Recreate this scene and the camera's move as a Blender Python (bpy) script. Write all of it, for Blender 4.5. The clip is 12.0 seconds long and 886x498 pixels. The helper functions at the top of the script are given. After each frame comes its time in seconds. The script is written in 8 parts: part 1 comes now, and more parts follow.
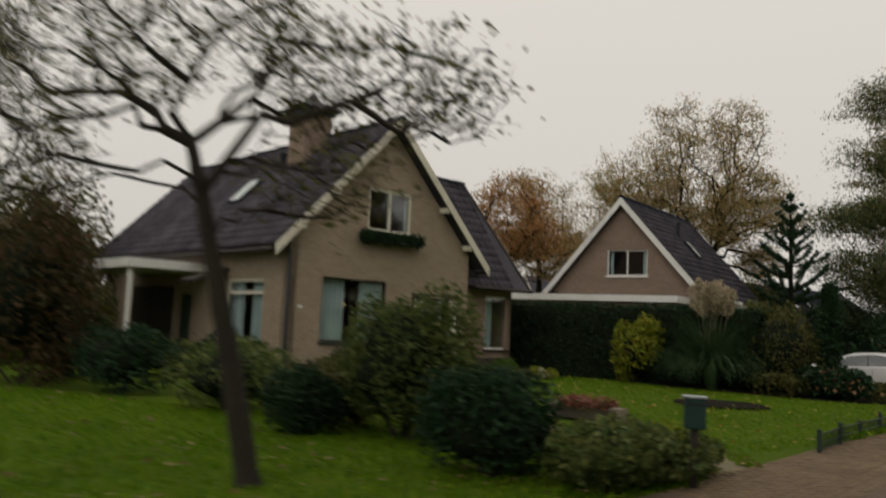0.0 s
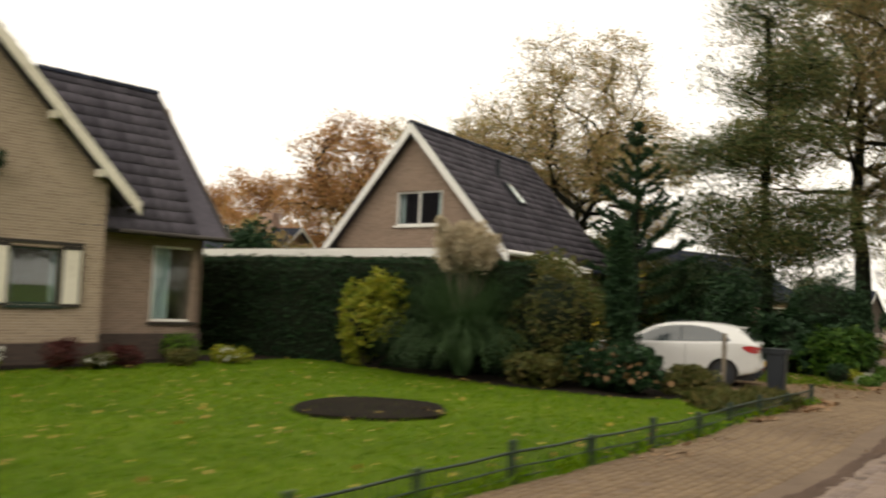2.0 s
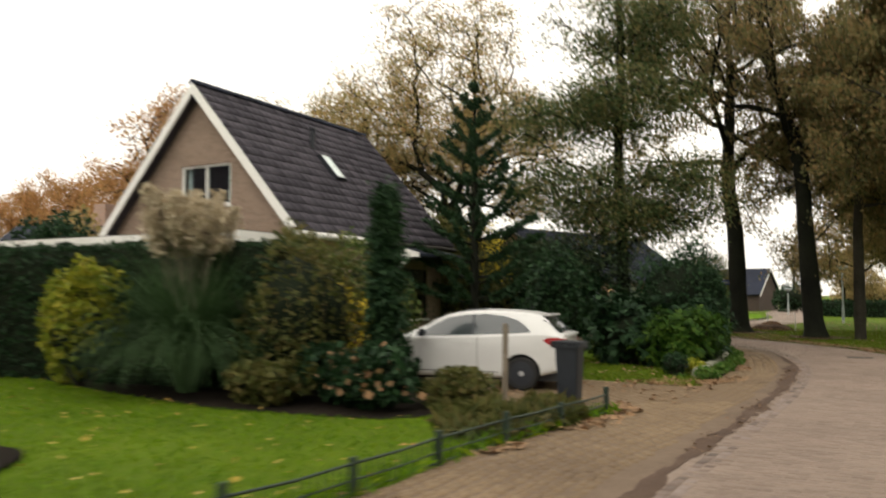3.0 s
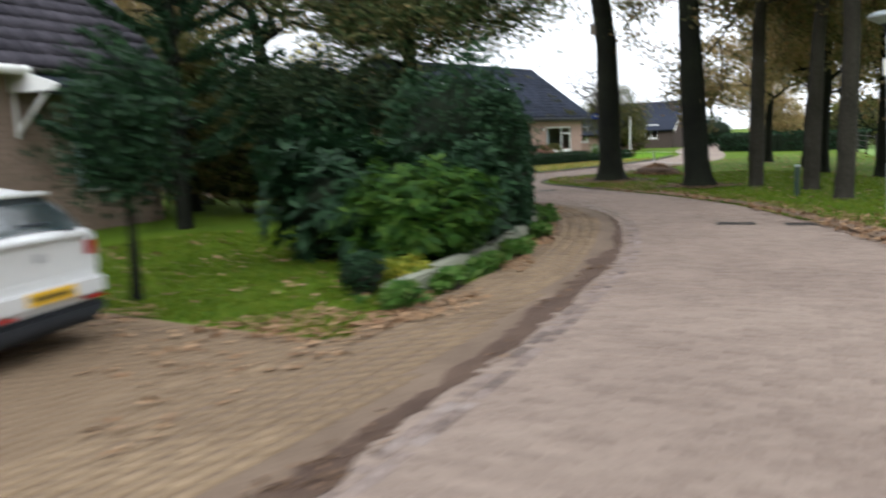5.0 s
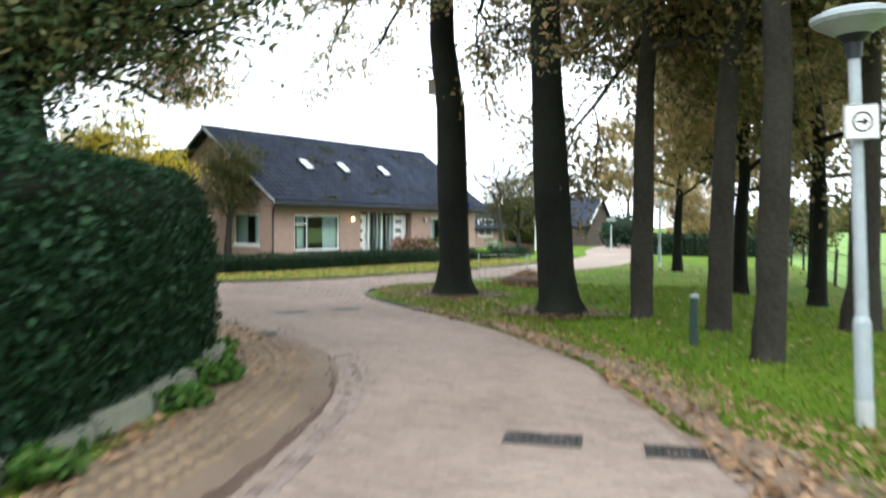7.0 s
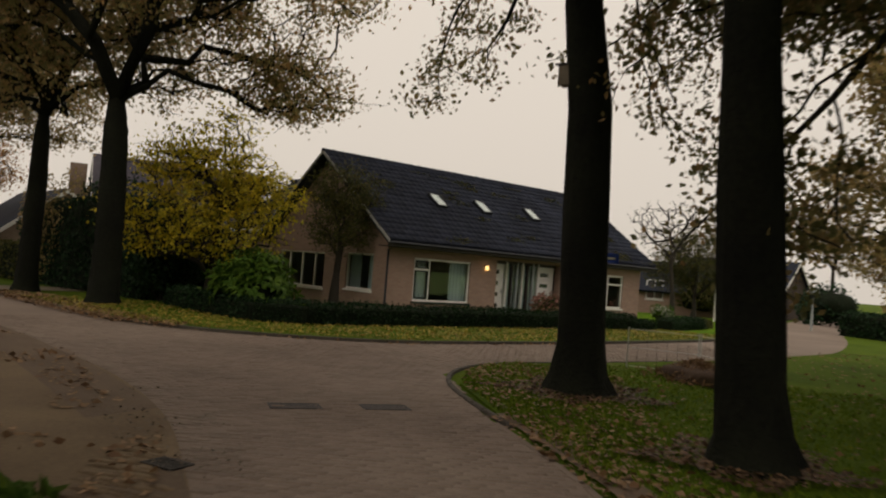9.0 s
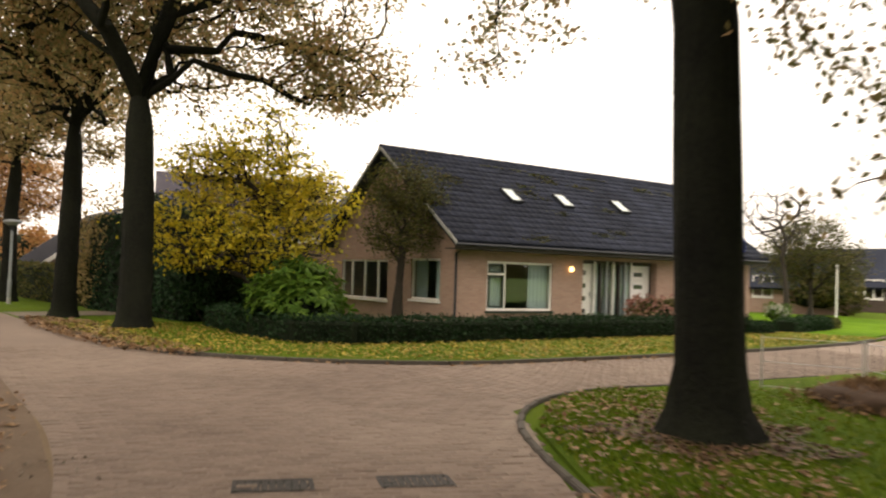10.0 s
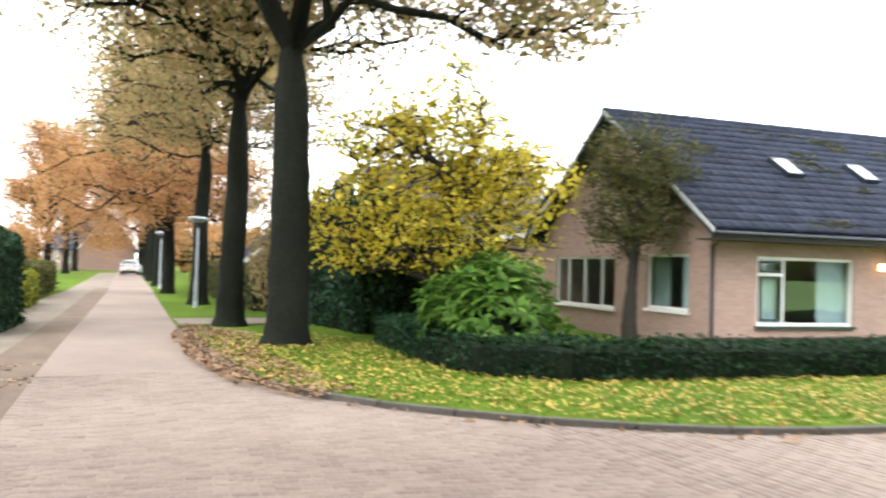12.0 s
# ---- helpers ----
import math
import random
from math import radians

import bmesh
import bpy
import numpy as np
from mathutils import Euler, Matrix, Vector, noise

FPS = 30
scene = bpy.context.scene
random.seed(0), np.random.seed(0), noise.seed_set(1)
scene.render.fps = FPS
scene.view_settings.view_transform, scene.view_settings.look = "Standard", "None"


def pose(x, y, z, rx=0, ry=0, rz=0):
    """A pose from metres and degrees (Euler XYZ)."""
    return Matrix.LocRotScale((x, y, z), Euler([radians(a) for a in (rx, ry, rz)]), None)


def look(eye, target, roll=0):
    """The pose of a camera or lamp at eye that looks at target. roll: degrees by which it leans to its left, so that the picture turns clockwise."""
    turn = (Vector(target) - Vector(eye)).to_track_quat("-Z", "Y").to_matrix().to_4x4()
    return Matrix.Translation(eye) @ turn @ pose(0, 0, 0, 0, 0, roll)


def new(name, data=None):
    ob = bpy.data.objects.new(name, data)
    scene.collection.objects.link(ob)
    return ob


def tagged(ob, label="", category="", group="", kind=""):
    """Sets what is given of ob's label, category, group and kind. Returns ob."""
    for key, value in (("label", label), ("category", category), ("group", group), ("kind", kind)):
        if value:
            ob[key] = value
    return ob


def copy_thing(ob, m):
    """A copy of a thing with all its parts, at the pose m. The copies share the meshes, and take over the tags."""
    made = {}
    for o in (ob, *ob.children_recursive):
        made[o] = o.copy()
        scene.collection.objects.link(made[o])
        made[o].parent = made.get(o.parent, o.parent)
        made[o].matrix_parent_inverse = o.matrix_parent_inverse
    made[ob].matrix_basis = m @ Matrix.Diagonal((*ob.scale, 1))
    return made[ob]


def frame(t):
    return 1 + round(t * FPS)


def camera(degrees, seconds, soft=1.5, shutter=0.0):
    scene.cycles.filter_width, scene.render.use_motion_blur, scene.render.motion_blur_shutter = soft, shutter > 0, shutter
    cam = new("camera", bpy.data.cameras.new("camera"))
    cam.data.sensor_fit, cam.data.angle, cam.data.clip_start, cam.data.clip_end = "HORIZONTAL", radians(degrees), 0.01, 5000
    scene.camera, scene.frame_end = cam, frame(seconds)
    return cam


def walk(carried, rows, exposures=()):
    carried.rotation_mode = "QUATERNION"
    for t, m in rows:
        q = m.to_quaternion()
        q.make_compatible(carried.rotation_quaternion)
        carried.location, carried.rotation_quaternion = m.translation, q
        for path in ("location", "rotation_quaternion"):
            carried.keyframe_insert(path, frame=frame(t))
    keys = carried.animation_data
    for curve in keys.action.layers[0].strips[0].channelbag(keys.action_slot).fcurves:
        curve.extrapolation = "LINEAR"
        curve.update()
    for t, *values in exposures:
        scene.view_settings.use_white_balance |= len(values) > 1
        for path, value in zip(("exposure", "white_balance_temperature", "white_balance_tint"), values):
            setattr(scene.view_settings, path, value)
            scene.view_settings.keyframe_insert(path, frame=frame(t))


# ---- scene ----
cam = camera(58.7, 12.0, soft=2.0, shutter=0.65)
PATH = [
    (0, (4.952, -18.948, 1.698), (3.34, -17.779, 1.887), 2.7),
    (0.5, (4.209, -16.383, 1.702), (2.594, -15.207, 1.801), 4.9),
    (1, (3.668, -13.771, 1.725), (2.044, -12.61, 1.832), 4.6),
    (1.5, (3.321, -11.088, 1.717), (1.708, -9.91, 1.824), 3.9),
    (2, (2.932, -8.318, 1.698), (1.381, -7.061, 1.826), 2.3),
    (2.5, (2.634, -5.86, 1.744), (1.172, -4.502, 1.882), 0.9),
    (2.7, (2.475, -4.722, 1.73), (1.045, -3.331, 1.871), 0.5),
    (4.3, (0.808, 2.871, 1.675), (-0.614, 4.271, 1.536), -3.1),
    (4.5, (0.576, 3.78, 1.664), (-0.846, 5.177, 1.504), -4.3),
    (5, (0.056, 6.202, 1.67), (-1.253, 7.688, 1.391), -2.1),
    (5.5, (-0.197, 8.48, 1.693), (-1.426, 10.028, 1.388), -0.9),
    (6, (-0.738, 10.518, 1.674), (-1.911, 12.116, 1.402), 0.4),
    (6.5, (-1.276, 12.47, 1.672), (-2.454, 14.071, 1.453), 1.7),
    (7, (-2.034, 14.271, 1.719), (-3.226, 15.876, 1.658), 0.4),
    (7.2, (-2.312, 14.974, 1.728), (-3.528, 16.562, 1.728), -0.3),
    (8.8, (-4.833, 19.302, 1.769), (-6.33, 20.626, 1.837), 3.9),
    (9, (-5.178, 19.74, 1.788), (-6.691, 21.047, 1.839), 4.5),
    (9.5, (-6.346, 21.034, 1.739), (-7.924, 22.263, 1.786), 4.2),
    (10, (-7.637, 22.241, 1.706), (-9.282, 23.377, 1.766), 1.9),
    (10.5, (-8.906, 23.168, 1.68), (-10.614, 24.205, 1.733), 1.2),
    (11, (-10.145, 23.949, 1.633), (-11.906, 24.896, 1.674), 1.0),
    (11.5, (-11.345, 24.599, 1.674), (-13.174, 25.409, 1.708), 1.1),
    (12, (-12.613, 25.073, 1.686), (-14.508, 25.711, 1.73), 1.7),
]
walk(cam, [(t, look(eye, target, roll)) for t, eye, target, roll in PATH],
     exposures=[(0, -0.6, 6600, 8), (0.5, 0.14, 6900, 8), (1.0, 0.45, 7000, 8), (1.5, 0.42, 7000, 8), (2.7, 0.52, 6900, 7), (4.3, 0.9, 5700, 8), (5.5, 1.12, 5600, 6), (7.2, 1.7, 5450, 3), (8.8, -0.68, 6900, 10), (9.5, 0.42, 7500, 13), (10.5, 1.22, 6900, 11), (11, 1.68, 6500, 10), (12, 2.27, 5700, 7)])

# ---------------------------------------------------------------- light: an overcast autumn afternoon
SUN_HIGH, SUN_ROUND = radians(38), radians(150)
world = bpy.data.worlds.new("overcast_sky")
scene.world = world
world.use_nodes = True
wn, wl = world.node_tree.nodes, world.node_tree.links
sky = wn.new("ShaderNodeTexSky")
sky.sky_type, sky.sun_disc = "NISHITA", False
sky.sun_elevation, sky.sun_rotation = SUN_HIGH, SUN_ROUND
sky.dust_density, sky.air_density = 6.0, 1.0
cloud = wn.new("ShaderNodeHueSaturation")
cloud.inputs["Saturation"].default_value = 0.06
warm = wn.new("ShaderNodeMix")
warm.data_type, warm.blend_type = "RGBA", "MULTIPLY"
warm.inputs[0].default_value = 1.0
warm.inputs[7].default_value = (1.0, 0.955, 0.90, 1)
wl.new(sky.outputs[0], cloud.inputs["Color"])
wl.new(cloud.outputs[0], warm.inputs[6])
# an even cloud deck, somewhat brighter overhead than at the horizon
span = wn.new("ShaderNodeSeparateXYZ")
wl.new(wn.new("ShaderNodeTexCoord").outputs["Generated"], span.inputs[0])
rise = wn.new("ShaderNodeMapRange")
rise.inputs["From Min"].default_value, rise.inputs["From Max"].default_value = 0.0, 1.0
rise.inputs["To Min"].default_value, rise.inputs["To Max"].default_value = 0.76, 1.10
wl.new(span.outputs[2], rise.inputs["Value"])
cover = wn.new("ShaderNodeMix")
cover.data_type, cover.blend_type = "RGBA", "MULTIPLY"
cover.inputs[0].default_value = 1.0
cover.inputs[7].default_value = (10.6, 10.0, 9.35, 1)
wl.new(rise.outputs[0], cover.inputs[6])
deck = wn.new("ShaderNodeMix")
deck.data_type = "RGBA"
deck.inputs[0].default_value = 0.93
wl.new(cover.outputs[2], deck.inputs[7])
wl.new(warm.outputs[2], deck.inputs[6])
wl.new(deck.outputs[2], wn["Background"].inputs["Color"])
wn["Background"].inputs["Strength"].default_value = 0.12
sun = new("sun", bpy.data.lights.new("sun", "SUN"))
sun.data.energy, sun.data.angle, sun.data.color = 0.5, radians(30), (1.0, 0.95, 0.88)
sun.matrix_basis = look((0, 0, 60), (-math.sin(SUN_ROUND) * 60 * math.cos(SUN_HIGH), -math.cos(SUN_ROUND) * 60 * math.cos(SUN_HIGH), 60 - 60 * math.sin(SUN_HIGH)))


# ---------------------------------------------------------------- materials
def nodes_of(name):
    m = bpy.data.materials.new(name)
    m.use_nodes = True
    return m, m.node_tree.nodes, m.node_tree.links, m.node_tree.nodes["Principled BSDF"]


def ramp(n, colours):
    r = n.new("ShaderNodeValToRGB")
    el = r.color_ramp.elements
    while len(el) < len(colours):
        el.new(0.5)
    for i, c in enumerate(colours):
        el[i].position, el[i].color = i / (len(colours) - 1), (*c, 1)
    return r


def maths(n, l, op, a, b):
    q = n.new("ShaderNodeMath")
    q.operation = op
    for i, v in enumerate((a, b)):
        if isinstance(v, (int, float)):
            q.inputs[i].default_value = v
        else:
            l.new(v, q.inputs[i])
    return q.outputs[0]


def noise_tex(n, l, scale, detail=6.0, rough=0.6, vec=None):
    q = n.new("ShaderNodeTexNoise")
    q.inputs["Scale"].default_value, q.inputs["Detail"].default_value, q.inputs["Roughness"].default_value = scale, detail, rough
    if vec is None:
        vec = n.new("ShaderNodeTexCoord").outputs["Object"]
    l.new(vec, q.inputs["Vector"])
    return q.outputs["Fac"]


def surf(name, colours, big=0.7, small=18.0, rough=0.8, bump=0.3, metal=0.0, spec=0.4, vary="", amount=0.25, coat=0.0, grain=0.02):
    """A worn solid surface: large stains and small grain in colour, fine relief; vary: 'island' or 'object' shifts the tone."""
    m, n, l, p = nodes_of(name)
    a, b = noise_tex(n, l, big, 4), noise_tex(n, l, small, 8, 0.7)
    f = maths(n, l, "ADD", maths(n, l, "MULTIPLY", a, 0.6), maths(n, l, "MULTIPLY", b, 0.55))
    f = maths(n, l, "SUBTRACT", maths(n, l, "MULTIPLY", f, 2.2), 0.76)
    if vary:
        r = n.new("ShaderNodeNewGeometry").outputs["Random Per Island"] if vary == "island" else n.new("ShaderNodeObjectInfo").outputs["Random"]
        f = maths(n, l, "ADD", f, maths(n, l, "MULTIPLY", maths(n, l, "SUBTRACT", r, 0.5), amount * 4))
    c = ramp(n, colours)
    l.new(f, c.inputs[0])
    l.new(c.outputs[0], p.inputs["Base Color"])
    rr = maths(n, l, "ADD", maths(n, l, "MULTIPLY", b, 0.25), rough - 0.12)
    l.new(rr, p.inputs["Roughness"])
    p.inputs["Metallic"].default_value, p.inputs["Specular IOR Level"].default_value, p.inputs["Coat Weight"].default_value = metal, spec, coat
    if bump:
        q = n.new("ShaderNodeBump")
        q.inputs["Strength"].default_value, q.inputs["Distance"].default_value = bump, grain
        l.new(b, q.inputs["Height"])
        l.new(q.outputs[0], p.inputs["Normal"])
    return m


def leafy(name, colours, through_light=0.3, rough=0.55):
    """Leaves: each its own tone, some light through the blade."""
    m, n, l, p = nodes_of(name)
    c = ramp(n, colours)
    l.new(n.new("ShaderNodeNewGeometry").outputs["Random Per Island"], c.inputs[0])
    big = noise_tex(n, l, 0.8, 3)
    mix = n.new("ShaderNodeMix")
    mix.data_type, mix.blend_type = "RGBA", "MULTIPLY"
    mix.inputs[0].default_value = 0.5
    g = ramp(n, [(0.35, 0.38, 0.35), (0.9, 0.9, 0.85), (1.3, 1.2, 1.0)])
    l.new(big, g.inputs[0])
    l.new(c.outputs[0], mix.inputs[6])
    l.new(g.outputs[0], mix.inputs[7])
    l.new(mix.outputs[2], p.inputs["Base Color"])
    p.inputs["Roughness"].default_value, p.inputs["Specular IOR Level"].default_value = rough, 0.14
    t = n.new("ShaderNodeBsdfTranslucent")
    l.new(mix.outputs[2], t.inputs["Color"])
    s = n.new("ShaderNodeMixShader")
    s.inputs[0].default_value = through_light
    l.new(p.outputs[0], s.inputs[1])
    l.new(t.outputs[0], s.inputs[2])
    l.new(s.outputs[0], n["Material Output"].inputs["Surface"])
    return m


def brickwork(name, c1, c2, mortar, width=0.22, course=0.0625, rough=0.9):
    """Brick in stretcher bond on upright walls that run along the object's x or y."""
    m, n, l, p = nodes_of(name)
    sep = n.new("ShaderNodeSeparateXYZ")
    co = n.new("ShaderNodeTexCoord").outputs["Object"]
    l.new(co, sep.inputs[0])
    com = n.new("ShaderNodeCombineXYZ")
    l.new(maths(n, l, "ADD", sep.outputs[0], sep.outputs[1]), com.inputs[0])
    l.new(sep.outputs[2], com.inputs[1])
    b = n.new("ShaderNodeTexBrick")
    b.inputs["Scale"].default_value, b.inputs["Brick Width"].default_value, b.inputs["Row Height"].default_value = 1.0, width, course
    b.inputs["Mortar Size"].default_value, b.inputs["Mortar Smooth"].default_value, b.inputs["Bias"].default_value = 0.0075, 0.3, 0.0
    b.inputs["Color1"].default_value, b.inputs["Color2"].default_value, b.inputs["Mortar"].default_value = (*c1, 1), (*c2, 1), (*mortar, 1)
    l.new(com.outputs[0], b.inputs["Vector"])
    mix = n.new("ShaderNodeMix")
    mix.data_type, mix.blend_type = "RGBA", "MULTIPLY"
    mix.inputs[0].default_value = 1.0
    st = ramp(n, [(0.62, 0.62, 0.6), (0.95, 0.95, 0.95), (1.15, 1.12, 1.08)])
    l.new(maths(n, l, "ADD", maths(n, l, "MULTIPLY", noise_tex(n, l, 0.5, 5), 0.6), maths(n, l, "MULTIPLY", noise_tex(n, l, 9, 6), 0.4)), st.inputs[0])
    l.new(b.outputs["Color"], mix.inputs[6])
    l.new(st.outputs[0], mix.inputs[7])
    l.new(mix.outputs[2], p.inputs["Base Color"])
    p.inputs["Roughness"].default_value, p.inputs["Specular IOR Level"].default_value = rough, 0.25
    q = n.new("ShaderNodeBump")
    q.inputs["Strength"].default_value, q.inputs["Distance"].default_value, q.invert = 0.5, 0.008, True
    l.new(b.outputs["Fac"], q.inputs["Height"])
    l.new(q.outputs[0], p.inputs["Normal"])
    return m


def glazing(name, tint=(0.9, 0.95, 0.95)):
    m, n, l, p = nodes_of(name)
    a, b, f, s = n.new("ShaderNodeBsdfTransparent"), n.new("ShaderNodeBsdfGlossy"), n.new("ShaderNodeLayerWeight"), n.new("ShaderNodeMixShader")
    a.inputs["Color"].default_value = (*tint, 1)
    b.inputs["Roughness"].default_value = 0.02
    g = maths(n, l, "MULTIPLY", maths(n, l, "POWER", f.outputs["Facing"], 3.0), 0.6)
    l.new(maths(n, l, "ADD", g, 0.09), s.inputs[0])
    l.new(a.outputs[0], s.inputs[1])
    l.new(b.outputs[0], s.inputs[2])
    l.new(s.outputs[0], n["Material Output"].inputs["Surface"])
    return m


def glow(name, colour, strength):
    m, n, l, p = nodes_of(name)
    p.inputs["Base Color"].default_value = (*colour, 1)
    p.inputs["Emission Color"].default_value, p.inputs["Emission Strength"].default_value = (*colour, 1), strength
    return m


GRASS = surf("grass", [(0.03676, 0.08467, 0.00176), (0.06841, 0.1491, 0.00272), (0.1052, 0.2053, 0.004), (0.1473, 0.2238, 0.00664)], 0.35, 22, 0.95, 0.6, spec=0.1, grain=0.05)
GRASS_WILD = surf("verge_grass_ground", [(0.03124, 0.0575, 0.0039), (0.0583, 0.1012, 0.0058), (0.08954, 0.1389, 0.0086), (0.1253, 0.1516, 0.0144)], 0.35, 22, 0.95, 0.6, spec=0.1, grain=0.05)
MEADOW = surf("meadow", [(0.09, 0.1445, 0.039), (0.13, 0.204, 0.052), (0.17, 0.238, 0.078)], 0.05, 3, 0.95, 0.3, spec=0.1)
SOIL = surf("garden_soil", [(0.0066, 0.005, 0.0039), (0.0154, 0.0116, 0.0083), (0.0275, 0.0209, 0.0143)], 1.2, 30, 0.95, 0.9, spec=0.1, grain=0.05)
MUD = surf("wet_mud", [(0.0399, 0.021, 0.013), (0.07125, 0.042, 0.027), (0.1092, 0.07, 0.046)], 1.5, 20, 0.92, 0.8, grain=0.03)
DIRT = surf("sandy_dirt", [(0.0825, 0.055, 0.0361), (0.132, 0.092, 0.0617), (0.187, 0.135, 0.095)], 1.2, 25, 0.9, 0.6, grain=0.02)
SAND = surf("sandy_joint", [(0.108, 0.0828, 0.0576), (0.1728, 0.1404, 0.1044), (0.2376, 0.2016, 0.1548)], 0.8, 40, 0.95, 0.4)
KLINKER = surf("road_brick", [(0.1207, 0.08668, 0.0671), (0.1776, 0.1315, 0.104), (0.2273, 0.1732, 0.1372), (0.27, 0.215, 0.1722)], 0.3, 25, 0.85, 0.3, vary="island", amount=0.08, grain=0.004)
KLINKER_ONE = surf("road_brick_single", [(0.1207, 0.08668, 0.0671), (0.1776, 0.1315, 0.104), (0.2273, 0.1732, 0.1372), (0.27, 0.215, 0.1722)], 0.3, 25, 0.85, 0.3, vary="object", amount=0.08, grain=0.004)
VERGE_BRICK = surf("verge_brick", [(0.0666, 0.04398, 0.0258), (0.1271, 0.0859, 0.0502), (0.1878, 0.131, 0.076), (0.2421, 0.173, 0.1037)], 0.45, 22, 0.9, 0.4, vary="island", amount=0.05, grain=0.004)
EDGE_BRICK = surf("red_edge_brick", [(0.0805, 0.06075, 0.0504), (0.138, 0.1013, 0.084), (0.1955, 0.1485, 0.126), (0.23, 0.189, 0.168)], 0.4, 25, 0.85, 0.3, vary="island", amount=0.18, grain=0.004)
KERB = surf("grey_concrete_kerb", [(0.0432, 0.0376, 0.0306), (0.0821, 0.0713, 0.0594), (0.1166, 0.103, 0.0864)], 1.5, 25, 0.9, 0.4)
WALLSTONE = surf("pale_edging_stone", [(0.112, 0.1159, 0.0814), (0.2, 0.2058, 0.1517), (0.264, 0.273, 0.2072)], 1.3, 16, 0.9, 0.5, vary="object", amount=0.1)
BRICK_A = brickwork("tan_brick", (0.36, 0.278, 0.198), (0.268, 0.202, 0.142), (0.45, 0.385, 0.31))
BRICK_B = brickwork("brown_brick", (0.285, 0.205, 0.155), (0.215, 0.152, 0.115), (0.31, 0.25, 0.20))
BRICK_C = brickwork("pink_brick", (0.42, 0.275, 0.22), (0.35, 0.225, 0.18), (0.33, 0.265, 0.225))
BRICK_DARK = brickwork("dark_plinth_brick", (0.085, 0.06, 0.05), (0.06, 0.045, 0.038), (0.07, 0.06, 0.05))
TILE = surf("dark_roof_tile", [(0.0077, 0.0096, 0.0174), (0.0163, 0.0204, 0.0346), (0.0295, 0.0363, 0.0601)], 0.5, 14, 0.8, 0.3, spec=0.2, vary="island", amount=0.12)
TILE_ONE = surf("dark_roof_tile_single", [(0.0077, 0.0096, 0.0174), (0.0163, 0.0204, 0.0346), (0.0295, 0.0363, 0.0601)], 0.5, 14, 0.8, 0.3, spec=0.2, vary="object", amount=0.12)
TILE_GREY = surf("grey_roof_tile", [(0.03104, 0.02815, 0.03684), (0.06528, 0.05948, 0.07332), (0.1184, 0.1057, 0.1271)], 0.5, 14, 0.8, 0.3, spec=0.2, vary="island", amount=0.12)
TILE_GREY_ONE = surf("grey_roof_tile_single", [(0.03104, 0.02815, 0.03684), (0.06528, 0.05948, 0.07332), (0.1184, 0.1057, 0.1271)], 0.5, 14, 0.8, 0.3, spec=0.2, vary="object", amount=0.12)
CREAM = surf("cream_paint", [(0.55, 0.50, 0.40), (0.70, 0.66, 0.55), (0.76, 0.72, 0.62)], 1.0, 12, 0.55, 0.1)
DULLWHITE = surf("weathered_white_paint", [(0.22, 0.22, 0.21), (0.36, 0.36, 0.34), (0.48, 0.48, 0.46)], 1.0, 12, 0.6, 0.1)
# near-black twig tone: the shade deep inside bushes and hedges is painted in
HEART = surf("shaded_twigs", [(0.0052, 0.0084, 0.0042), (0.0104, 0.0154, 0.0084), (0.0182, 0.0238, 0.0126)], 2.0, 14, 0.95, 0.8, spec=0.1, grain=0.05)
WHITE = surf("white_paint", [(0.62, 0.61, 0.58), (0.75, 0.74, 0.71), (0.80, 0.79, 0.77)], 1.0, 12, 0.5, 0.1)
DARKGREEN = surf("dark_green_paint", [(0.010, 0.022, 0.016), (0.018, 0.035, 0.025), (0.03, 0.05, 0.037)], 1.5, 20, 0.5, 0.1)
DARKWOOD = surf("dark_stained_wood", [(0.015, 0.012, 0.010), (0.03, 0.024, 0.019), (0.05, 0.04, 0.03)], 1.5, 20, 0.6, 0.2)
GREYWOOD = surf("weathered_wood", [(0.11, 0.09, 0.07), (0.20, 0.165, 0.125), (0.30, 0.25, 0.19)], 1.5, 22, 0.85, 0.5)
OLDWOOD = surf("mossy_old_wood", [(0.035, 0.030, 0.024), (0.075, 0.062, 0.046), (0.13, 0.11, 0.08)], 1.5, 22, 0.9, 0.5)
PATHSAND = surf("mossy_path_sand", [(0.085, 0.078, 0.036), (0.150, 0.132, 0.070), (0.215, 0.185, 0.110)], 0.6, 30, 0.95, 0.5, grain=0.02)
LEAD = surf("blue_grey_lead", [(0.0262, 0.0315, 0.042), (0.0447, 0.0525, 0.0682), (0.063, 0.0735, 0.0892)], 1.5, 15, 0.5, 0.2, metal=0.4)
# two tones of one oak bark: brighter-lit slim trunks get the lighter colour
BARK_LIT = surf("lit_oak_bark", [(0.014, 0.0125, 0.0096), (0.0296, 0.0265, 0.02), (0.0484, 0.0437, 0.0333), (0.0663, 0.0624, 0.0429)], 0.7, 14, 0.95, 1.0, spec=0.15, grain=0.06)
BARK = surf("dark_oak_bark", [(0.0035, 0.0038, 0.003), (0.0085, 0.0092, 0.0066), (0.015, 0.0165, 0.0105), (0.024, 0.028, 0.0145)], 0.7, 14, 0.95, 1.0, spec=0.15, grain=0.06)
TWIG = surf("twig_bark", [(0.012, 0.0096, 0.0072), (0.027, 0.0216, 0.0156), (0.042, 0.0336, 0.024)], 1.0, 12, 0.9, 0.4)
STEEL = surf("galvanised_steel", [(0.40, 0.41, 0.40), (0.55, 0.56, 0.55), (0.65, 0.66, 0.65)], 1.5, 20, 0.45, 0.1, metal=0.5)
